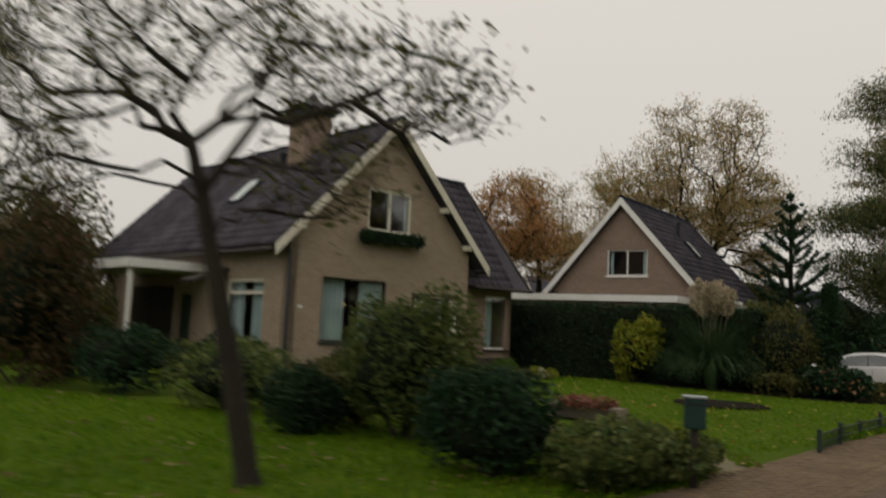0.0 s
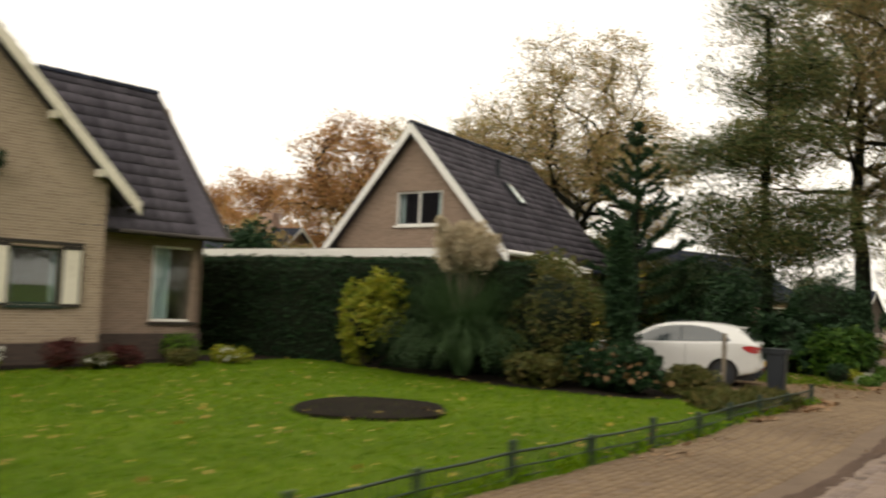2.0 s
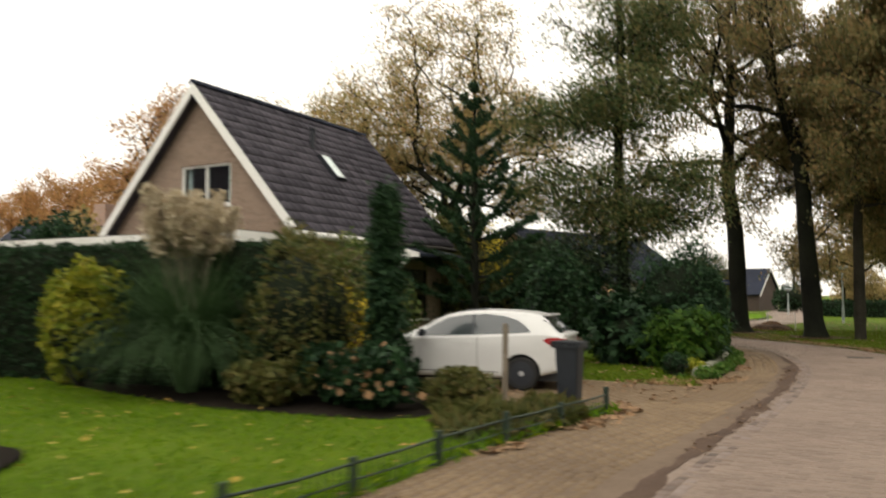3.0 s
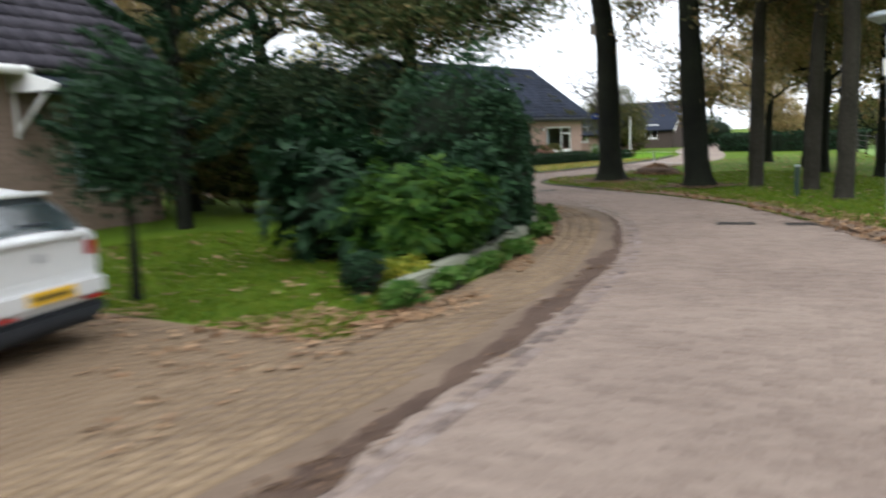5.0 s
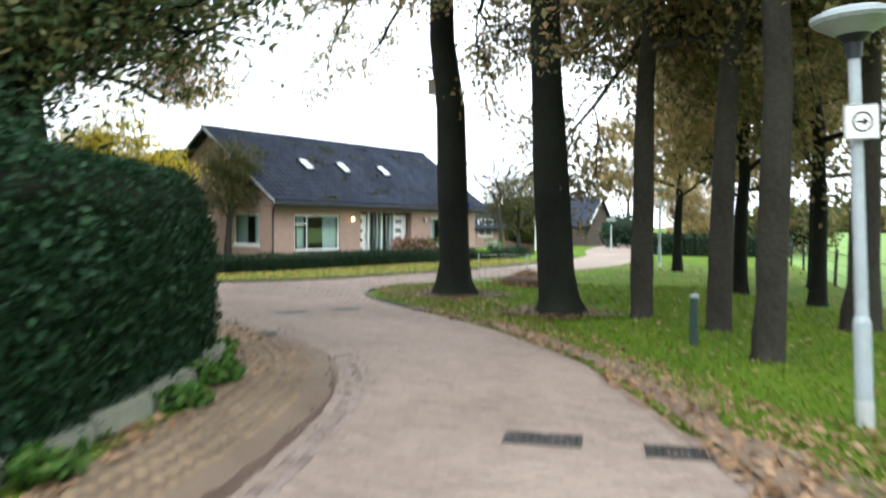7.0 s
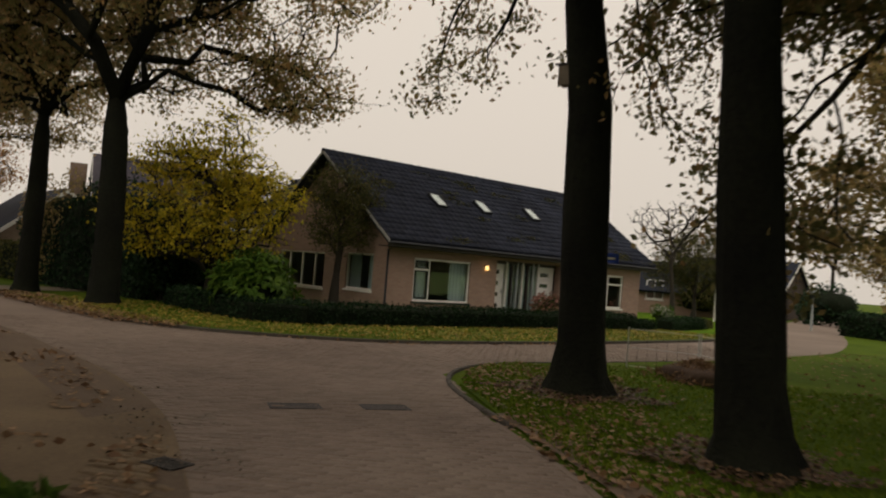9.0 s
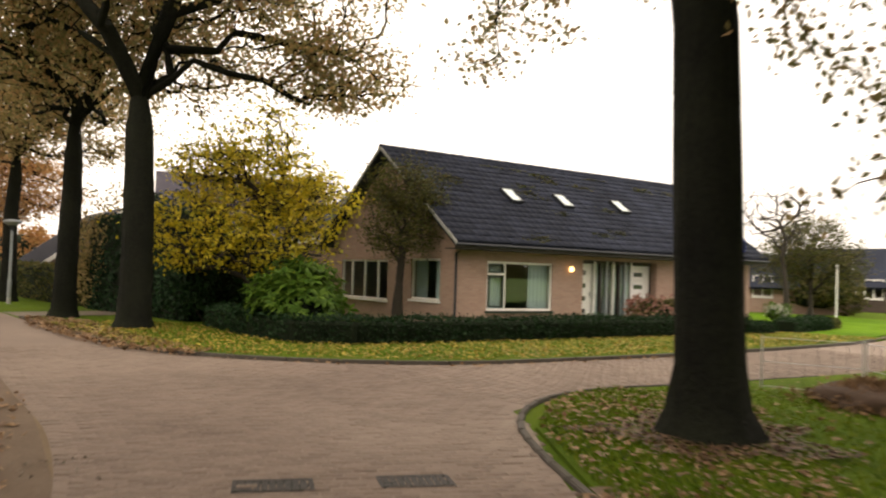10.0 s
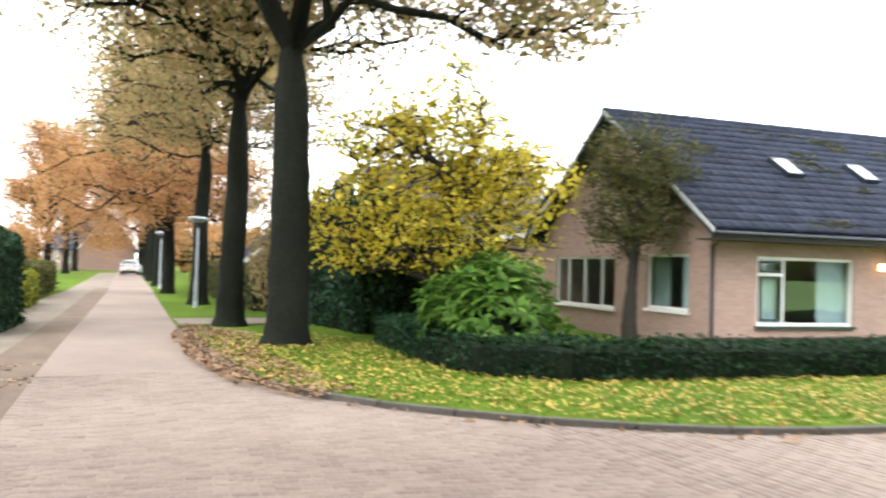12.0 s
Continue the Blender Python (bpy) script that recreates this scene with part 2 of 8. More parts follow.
PALEPOST = surf("pale_grey_lacquer", [(0.248, 0.2772, 0.2856), (0.3224, 0.3564, 0.3672), (0.372, 0.4092, 0.4216)], 1.2, 15, 0.5, 0.1)
IRON = surf("cast_iron", [(0.012, 0.011, 0.010), (0.028, 0.025, 0.022), (0.05, 0.042, 0.036)], 3.0, 30, 0.6, 0.5, metal=0.3)
RUBBER = surf("black_rubber", [(0.008, 0.008, 0.008), (0.015, 0.015, 0.015), (0.025, 0.024, 0.023)], 2, 20, 0.8, 0.2)
PLASTIC_DARK = surf("dark_plastic", [(0.008, 0.01, 0.014), (0.013, 0.016, 0.022), (0.022, 0.026, 0.034)], 2, 20, 0.5, 0.1)
PLASTIC_GREEN = surf("green_plastic", [(0.0031, 0.0216, 0.0183), (0.0054, 0.034, 0.0295), (0.0097, 0.0463, 0.0393)], 2, 20, 0.5, 0.1)
CARPAINT = surf("white_car_paint", [(0.528, 0.528, 0.52), (0.576, 0.576, 0.568), (0.592, 0.592, 0.584)], 0.6, 5, 0.35, 0.0, coat=0.6)
ALLOY = surf("alloy_rim", [(0.30, 0.30, 0.31), (0.42, 0.42, 0.43), (0.5, 0.5, 0.51)], 1, 10, 0.4, 0.0, metal=0.3)
REDLENS = surf("red_lamp_lens", [(0.25, 0.01, 0.015), (0.34, 0.015, 0.02), (0.4, 0.03, 0.03)], 2, 20, 0.25, 0.0, coat=0.6)
YELLOWDARK = surf("plate_marks", [(0.10, 0.06, 0.01), (0.14, 0.09, 0.01), (0.18, 0.11, 0.02)], 3, 30, 0.5, 0.0)
YELLOWPLATE = surf("yellow_plate", [(0.55, 0.32, 0.01), (0.65, 0.40, 0.02), (0.7, 0.44, 0.03)], 3, 30, 0.5, 0.0)
BLUESIGN = surf("blue_sign", [(0.01, 0.035, 0.25), (0.015, 0.05, 0.35), (0.03, 0.07, 0.4)], 3, 30, 0.4, 0.0)
CURTAIN = surf("pale_net_curtain", [(0.3825, 0.442, 0.442), (0.51, 0.561, 0.561), (0.595, 0.6375, 0.629)], 2, 12, 0.9, 0.2)
GLASS = glazing("window_glass")
CARGLASS = surf("tinted_car_glass", [(0.018, 0.026, 0.030), (0.024, 0.034, 0.038), (0.030, 0.042, 0.046)], 1, 4, 0.2, 0.0, spec=0.7, coat=1.0)
LAMPON = glow("warm_lamp", (1.0, 0.62, 0.25), 2.6)
PETAL_RED = leafy("red_petals", [(0.2125, 0.0525, 0.045), (0.3125, 0.1125, 0.09), (0.375, 0.21, 0.165)])
PETAL_PINK = leafy("faded_pink_petals", [(0.28, 0.13, 0.11), (0.36, 0.19, 0.16), (0.42, 0.25, 0.20)])
PETAL_WHITE = leafy("white_petals", [(0.5, 0.5, 0.45), (0.7, 0.7, 0.65)])
L_OAK = leafy("oak_leaves_green_brown", [(0.112, 0.1207, 0.055), (0.1736, 0.161, 0.066), (0.2464, 0.1955, 0.088), (0.3248, 0.2012, 0.0935)], 0.45)
L_BROWN = leafy("oak_leaves_rust", [(0.264, 0.1416, 0.0575), (0.396, 0.2006, 0.08625), (0.504, 0.2714, 0.115), (0.432, 0.2832, 0.115)], 0.45)
L_STREET = leafy("street_oak_leaves", [(0.2326, 0.2267, 0.1018), (0.342, 0.3022, 0.1358), (0.4651, 0.3434, 0.1697), (0.5198, 0.3298, 0.1584)], 0.5)
L_STREET_GREEN = leafy("greenish_street_oak_leaves", [(0.2178, 0.2069, 0.08806), (0.3087, 0.2627, 0.1084), (0.4175, 0.3024, 0.1354), (0.4902, 0.2945, 0.1354)], 0.45)
L_TAN = leafy("tan_autumn_leaves", [(0.2145, 0.1859, 0.0819), (0.3575, 0.2717, 0.1229), (0.4719, 0.3289, 0.1638), (0.286, 0.2574, 0.09555)], 0.45)
L_YELLOW = leafy("yellow_leaves", [(0.4241, 0.374, 0.0374), (0.6786, 0.5467, 0.0449), (0.8483, 0.6619, 0.0748), (0.3392, 0.374, 0.0598)], 0.5)
L_DARK = leafy("dark_evergreen_leaves", [(0.007656, 0.0228, 0.009984), (0.01531, 0.0399, 0.01622), (0.02807, 0.06413, 0.02496)], 0.15)
# darker variant of the evergreen tone, for the low hedges at the long house
L_HEDGE_DARK = leafy("dark_hedge_leaves", [(0.0054, 0.0184, 0.0064), (0.0108, 0.0322, 0.0104), (0.0198, 0.05175, 0.016)], 0.15)
L_THUJA = leafy("thuja_scales", [(0.01233, 0.03318, 0.01536), (0.02218, 0.05359, 0.02304), (0.03697, 0.07656, 0.03072)], 0.15)
L_HEDGE = leafy("box_leaves", [(0.0217, 0.051, 0.014), (0.0403, 0.0825, 0.0224), (0.06975, 0.12, 0.0336)], 0.2)
L_GREEN = leafy("fresh_green_leaves", [(0.0437, 0.1029, 0.0121), (0.0778, 0.152, 0.0178), (0.1264, 0.2146, 0.0284)], 0.35)
L_LAUREL = leafy("laurel_leaves", [(0.01716, 0.0528, 0.0051), (0.0351, 0.088, 0.0085), (0.0741, 0.132, 0.0136)], 0.3)
L_LIME = leafy("yellow_green_leaves", [(0.125, 0.175, 0.0187), (0.2375, 0.2625, 0.025), (0.35, 0.3125, 0.0375)], 0.35)
L_OLIVE = leafy("olive_leaves", [(0.0445, 0.0572, 0.01596), (0.07912, 0.0902, 0.02394), (0.1187, 0.1155, 0.03591), (0.1483, 0.1155, 0.04484)], 0.35)
L_GARDEN = leafy("mixed_garden_leaves", [(0.03654, 0.065, 0.01704), (0.07308, 0.1105, 0.02856), (0.1253, 0.156, 0.0456), (0.2088, 0.221, 0.0684)], 0.35)
L_PINE = leafy("pine_needles", [(0.024, 0.04688, 0.02275), (0.045, 0.075, 0.03575), (0.08256, 0.1094, 0.052)], 0.25)
L_PINE_OLD = leafy("ageing_pine_needles", [(0.03802, 0.07522, 0.02661), (0.07254, 0.1074, 0.03843), (0.1297, 0.1433, 0.05322), (0.216, 0.1647, 0.06652)], 0.3)
L_PLUME = leafy("pampas_plume", [(0.42, 0.34, 0.23), (0.56, 0.47, 0.34), (0.66, 0.58, 0.44)], 0.4)
L_PAMPAS = leafy("pampas_blades", [(0.0385, 0.078, 0.0312), (0.0638, 0.1176, 0.0494), (0.0935, 0.156, 0.0715)], 0.3)
L_WEED = leafy("weed_leaves", [(0.034, 0.0878, 0.012), (0.0595, 0.135, 0.02), (0.0935, 0.1755, 0.032), (0.1275, 0.1755, 0.048)], 0.3)
L_BLADE = leafy("grass_blades", [(0.05405, 0.1286, 0.00232), (0.09608, 0.2028, 0.00344), (0.1442, 0.2569, 0.00576), (0.1922, 0.2569, 0.0092)], 0.35)
L_BLADE_WILD = leafy("verge_grass_blades", [(0.05262, 0.1016, 0.0059), (0.09347, 0.1602, 0.0087), (0.1402, 0.203, 0.0147), (0.1868, 0.203, 0.0234)], 0.35)
L_FALLEN = leafy("fallen_oak_leaves", [(0.16, 0.085, 0.045), (0.25, 0.15, 0.08), (0.34, 0.22, 0.13), (0.20, 0.12, 0.07)], 0.1)
L_GRIT = leafy("sandy_grit", [(0.09, 0.072, 0.054), (0.13, 0.105, 0.08), (0.18, 0.15, 0.115)], 0.02)
L_MOULD = leafy("rotting_leaves", [(0.06, 0.036, 0.0225), (0.12, 0.075, 0.045), (0.21, 0.1275, 0.075)], 0.05)
L_FALLEN_Y = leafy("fallen_yellow_leaves", [(0.33, 0.24, 0.04), (0.45, 0.35, 0.08), (0.36, 0.20, 0.07)], 0.1)
L_AUTUMN = leafy("dark_autumn_leaves", [(0.028, 0.034, 0.012), (0.05, 0.045, 0.017), (0.085, 0.055, 0.024), (0.11, 0.06, 0.03)], 0.3)
L_REDSHRUB = leafy("dark_red_leaves", [(0.04, 0.012, 0.012), (0.075, 0.02, 0.02), (0.10, 0.04, 0.03)])


# ---------------------------------------------------------------- building tools
def thing(name, m=None, label="", category="", group="", kind="", mesh=None):
    ob = new(name, mesh)
    ob.matrix_basis = m or Matrix()
    return tagged(ob, label, category, group, kind)


def finish(bm, name, material, smooth=False):
    me = bpy.data.meshes.new(name)
    bmesh.ops.recalc_face_normals(bm, faces=bm.faces)
    bm.to_mesh(me)
    bm.free()
    me.materials.append(material)
    if smooth:
        me.polygons.foreach_set("use_smooth", [True] * len(me.polygons))
    return me


def part(name, bm, material, parent, label="", smooth=False):
    """Links a bmesh, or a ready mesh, as one part under its thing or part."""
    me = bm if isinstance(bm, bpy.types.Mesh) else finish(bm, name, material, smooth)
    ob = new(name, me)
    ob.parent = parent
    return tagged(ob, label)


def np_mesh(name, verts, quads, material, smooth=False):
    me = bpy.data.meshes.new(name)
    verts, quads = np.asarray(verts, np.float32), np.asarray(quads, np.int32)
    me.vertices.add(len(verts))
    me.vertices.foreach_set("co", verts.ravel())
    me.loops.add(quads.size)
    me.loops.foreach_set("vertex_index", quads.ravel())
    me.polygons.add(len(quads))
    me.polygons.foreach_set("loop_start", np.arange(0, quads.size, quads.shape[1], dtype=np.int32))
    if smooth:
        me.polygons.foreach_set("use_smooth", [True] * len(quads))
    me.materials.append(material)
    me.update(calc_edges=True)
    return me


def box(bm, x0, x1, y0, y1, z0, z1, m=None, bevel=0.0):
    vs = [bm.verts.new((x, y, z)) for z in (z0, z1) for x, y in ((x0, y0), (x1, y0), (x1, y1), (x0, y1))]
    for q in ((0, 3, 2, 1), (4, 5, 6, 7), (0, 1, 5, 4), (1, 2, 6, 5), (2, 3, 7, 6), (3, 0, 4, 7)):
        bm.faces.new([vs[i] for i in q])
    if bevel:
        edges = {e for v in vs for e in v.link_edges}
        got = bmesh.ops.bevel(bm, geom=list(edges), offset=bevel, segments=2, affect="EDGES")
        vs = list({v for v in got["verts"]} | {v for v in vs if v.is_valid})
    if m is not None:
        bmesh.ops.transform(bm, matrix=m, verts=vs)
    return bm


def boxes(*rows, bevel=0.0, m=None):
    bm = bmesh.new()
    for r in rows:
        box(bm, *r, bevel=bevel, m=m)
    return bm


def lathe(profile, k=20, m=None):
    """A turned solid from (radius, height) pairs."""
    bm = bmesh.new()
    rings = [[bm.verts.new((r * math.cos(2 * math.pi * i / k), r * math.sin(2 * math.pi * i / k), z)) for i in range(k)] for r, z in profile]
    for a, b in zip(rings, rings[1:]):
        for i in range(k):
            bm.faces.new((a[i], a[(i + 1) % k], b[(i + 1) % k], b[i]))
    bm.faces.new(rings[0][::-1])
    bm.faces.new(rings[-1])
    if m is not None:
        bmesh.ops.transform(bm, matrix=m, verts=bm.verts)
    return bm


def prism(bm, corners, d0, d1, P):
    """A plate with (u, z) corners, from depth d0 to d1, laid by P(u, depth, z)."""
    a, b = [bm.verts.new(P(u, d0, z)) for u, z in corners], [bm.verts.new(P(u, d1, z)) for u, z in corners]
    n = len(a)
    bm.faces.new(a)
    bm.faces.new(b[::-1])
    for i in range(n):
        bm.faces.new((a[i], b[i], b[(i + 1) % n], a[(i + 1) % n]))


def wall_plate(P, u0, u1, top, holes=(), thick=0.28, z0=-0.1):
    """A wall from u0 to u1 under the line top [(u, z), ...], with holes (ua, ub, za, zb) right through it."""
    def high(u):
        for (a, za), (b, zb) in zip(top, top[1:]):
            if a - 1e-6 <= u <= b + 1e-6:
                return za + (zb - za) * (u - a) / (b - a)
        return top[-1][1]
    bm = bmesh.new()
    cuts = sorted({u0, u1} | {v for h in holes for v in h[:2]} | {u for u, _ in top if u0 < u < u1})
    levels = sorted({z0} | {v for h in holes for v in h[2:]})
    for a, b in zip(cuts, cuts[1:]):
        for z, z1 in zip(levels, levels[1:] + [None]):
            if any(h[0] < (a + b) / 2 < h[1] and h[2] - 1e-6 <= z < h[3] - 1e-6 for h in holes):
                continue
            low = min(high(a), high(b))
            if z1 is None or z1 >= low:
                if z < low:
                    prism(bm, [(a, z), (b, z), (b, high(b)), (a, high(a))], 0, thick, P)
                break
            prism(bm, [(a, z), (b, z), (b, z1), (a, z1)], 0, thick, P)
    bmesh.ops.remove_doubles(bm, verts=bm.verts, dist=1e-4)
    return bm


def window(parent, P, u0, u1, z0, z1, cols=(), rows=(), frame_mat=None, curtains=(), sill_mat=None, bar=0.07, label="", vent=None, vent_mat=None):
    """A window set 6 cm back in its hole: frame with bars at the fractions cols and rows, panes, sill, curtains (from, to)."""
    frame_mat = frame_mat or WHITE
    bm = bmesh.new()
    d0, d1 = 0.05, 0.12
    for a, b, c, d in ((u0, u0 + bar, z0, z1), (u1 - bar, u1, z0, z1), (u0 + bar, u1 - bar, z0, z0 + bar), (u0 + bar, u1 - bar, z1 - bar, z1)):
        prism(bm, [(a, c), (b, c), (b, d), (a, d)], d0, d1, P)
    win = part("window", bm, frame_mat, parent, label)
    w, h = u1 - u0, z1 - z0
    us = [u0 + bar] + [u0 + w * c for c in cols] + [u1 - bar]
    for c in cols:
        bm = bmesh.new()
        prism(bm, [(u0 + w * c - bar / 2, z0 + bar), (u0 + w * c + bar / 2, z0 + bar), (u0 + w * c + bar / 2, z1 - bar), (u0 + w * c - bar / 2, z1 - bar)], d0 - 0.004, d1, P)
        part("mullion", bm, frame_mat, win)
    for (ci, r) in rows:
        bm = bmesh.new()
        zc = z0 + h * r
        prism(bm, [(us[ci], zc - bar / 2), (us[ci + 1], zc - bar / 2), (us[ci + 1], zc + bar / 2), (us[ci], zc + bar / 2)], d0 - 0.002, d1, P)
        part("transom", bm, frame_mat, win)
    if vent is not None:
        a, b = us[vent] + 0.03, us[vent + 1] - 0.03
        splits = [z0 + bar] + [z0 + h * r for ci, r in rows if ci == vent] + [z1 - bar]
        for c, d in zip(splits, splits[1:]):
            bm = bmesh.new()
            c, d = c + 0.035, d - 0.035
            for q in ((a, a + 0.05, c, d), (b - 0.05, b, c, d), (a + 0.05, b - 0.05, c, c + 0.05), (a + 0.05, b - 0.05, d - 0.05, d)):
                prism(bm, [(q[0], q[2]), (q[1], q[2]), (q[1], q[3]), (q[0], q[3])], 0.04, 0.10, P)
            part("sash", bm, vent_mat or frame_mat, win, "opening sash")
    for a, b in zip(us, us[1:]):
        bm = bmesh.new()
        prism(bm, [(a, z0 + bar / 2), (b, z0 + bar / 2), (b, z1 - bar / 2), (a, z1 - bar / 2)], 0.085, 0.092, P)
        pane = part("pane", bm, GLASS, win)
        pane.visible_shadow = False
    bm = bmesh.new()
    prism(bm, [(u0 - 0.05, z0 - 0.07), (u1 + 0.05, z0 - 0.07), (u1 + 0.05, z0 - 0.003), (u0 - 0.05, z0 - 0.003)], -0.06, 0.06, P)
    part("sill", bm, sill_mat or frame_mat, win)
    for a, b in curtains:
        a, b = u0 + w * a, u0 + w * b
        k = max(8, int((b - a) / 0.035))
        vs, qs = [], []
        for i in range(k + 1):
            u = a + (b - a) * i / k
            d = 0.22 + 0.03 * math.sin(i * 1.35) + 0.012 * math.sin(i * 3.1 + a)
            vs += [P(u, d, z0 + 0.02), P(u, d, z1 - 0.02)]
            if i:
                qs.append((2 * i - 2, 2 * i, 2 * i + 1, 2 * i - 1))
        part("curtain", np_mesh("curtain", vs, qs, CURTAIN, True), CURTAIN, win, "pale net curtain hanging in folds")
    return win


def tile_mesh(name, w, h, material):
    """One interlocking roof tile, w across and h up the slope, with a roll and a thick lower lip; origin at its lower left."""
    prof = [(0, 0.030), (0.18, 0.016), (0.45, 0.010), (0.70, 0.018), (0.86, 0.040), (1.0, 0.030)]
    vs, qs = [], []
    for u, z in prof:
        vs += [(u * w, 0, z - 0.028), (u * w, -0.0, z + 0.026), (u * w, h * 1.04, z - 0.004)]
    for i in range(len(prof) - 1):
        a, b = 3 * i, 3 * i + 3
        qs += [(a, b, b + 1, a + 1), (a + 1, b + 1, b + 2, a + 2)]
    return np_mesh(name, vs, qs, material)


def tiled_slope(roof, origin, along, up, length, rise, parts=(0, 0, 0, 0), w=0.30, h=0.34, skip=(), mats=None):
    """Tiles on a roof plane. parts: the stretch (column from, to, row from, to) built as single tiles; skip: boxes left free."""
    along, up = Vector(along).normalized(), Vector(up).normalized()
    out = along.cross(up).normalized()
    if out.z < 0:
        out = -out
    nu, nv = round(length / w), round(rise / h)
    w, h = length / nu, rise / nv
    many, one = mats or (TILE, TILE_ONE)
    me = tile_mesh("tile", w * 0.985, h, one)
    base = np.array([v.co[:] for v in me.vertices])
    quads = np.array([p.vertices[:] for p in me.polygons])
    rng = np.random.default_rng(3)
    R = np.array([along, up, out]).T
    vs, qs, n = [], [], 0
    for j in range(nv):
        for i in range(nu):
            u, v = i * w, j * h
            if any(a < u + w / 2 < b and c < v + h / 2 < d for a, b, c, d in skip):
                continue
            wob = rng.normal(0, 0.004, 3)
            if parts[0] <= i < parts[1] and parts[2] <= j < parts[3]:
                m = Matrix((along, up, out)).transposed().to_4x4()
                m.translation = Vector(origin) + along * u + up * v + out * (0.02 + wob[2])
                ob = new("roof_tile", me)
                ob.parent, ob.matrix_basis = roof, m @ pose(0, 0, 0, 0, wob[0] * 120, wob[1] * 60)
                continue
            loc = base + (u, v, 0.02 + wob[2])
            vs.append(loc @ R.T + np.array(origin))
            qs.append(quads + n)
            n += len(base)
    if vs:
        ob = part("roof_tiles", np_mesh("roof_tiles", np.concatenate(vs), np.concatenate(qs), many), many, roof, "rows of dark concrete roof tiles")
        tagged(ob, kind="stuff")


# ---- plants
def leaf_mesh(name, pts, size, material, seed=0, long=1.0, wide=0.32, up=0.0, flat=False):
    """A leaf blade, folded along its rib, at every point; up: how far the blades stand upright; flat: lying."""
    rng = np.random.default_rng(seed)
    pts = np.asarray(pts, float)
    n = len(pts)
    a = rng.normal(size=(n, 3))
    a[:, 2] = a[:, 2] * (0.08 if flat else 1.0) + up
    a /= np.linalg.norm(a, axis=1)[:, None]
    b = np.cross(a, rng.normal(size=(n, 3)) * ((0.15, 0.15, 1) if flat else (1, 1, 1)))
    b /= np.linalg.norm(b, axis=1)[:, None] + 1e-9
    c = np.cross(a, b)
    s = size * rng.uniform(0.6, 1.35, n)[:, None]
    fold = 0.12
    v = np.stack([pts - a * s * 0.5 * long, pts + b * s * wide + c * s * fold, pts + a * s * 0.5 * long, pts - b * s * wide + c * s * fold], 1)
    return np_mesh(name, v.reshape(-1, 3), np.arange(4 * n).reshape(-1, 4), material)


def tubes(name, limbs, material, k=6):
    """Tapered tubes along limbs: each a list of points and radii."""
    vs, qs, n = [], [], 0
    ang = 2 * np.pi * np.arange(k) / k
    for pts, rad in limbs:
        pts, rad = np.asarray(pts, float), np.asarray(rad, float)
        d = np.gradient(pts, axis=0)
        d /= np.linalg.norm(d, axis=1)[:, None] + 1e-9
        ref = np.where(np.abs(d[:, 2:3]) > 0.9, [[1.0, 0, 0]], [[0, 0, 1.0]])
        e = np.cross(d, ref)
        e /= np.linalg.norm(e, axis=1)[:, None]
        g = np.cross(d, e)
        ring = pts[:, None] + rad[:, None, None] * (e[:, None] * np.cos(ang)[None, :, None] + g[:, None] * np.sin(ang)[None, :, None])
        vs.append(ring.reshape(-1, 3))
        m = len(pts)
        i, j = np.meshgrid(np.arange(m - 1), np.arange(k), indexing="ij")
        q = np.stack([i * k + j, i * k + (j + 1) % k, (i + 1) * k + (j + 1) % k, (i + 1) * k + j], -1).reshape(-1, 4)
        qs.append(q + n)
        n += m * k
    return np_mesh(name, np.concatenate(vs), np.concatenate(qs), material, True)


def limb_path(rng, p, d, length, r0, r1, n=6, wiggle=0.18, rise=0.05):
    pts, rad, p, d = [np.array(p, float)], [r0], np.array(p, float), np.array(d, float)
    for i in range(n):
        d = d + rng.normal(0, wiggle, 3) + (0, 0, rise)
        d /= np.linalg.norm(d)
        p = p + d * length / n
        pts.append(p)
        rad.append(r0 + (r1 - r0) * (i + 1) / n)
    return pts, rad, d


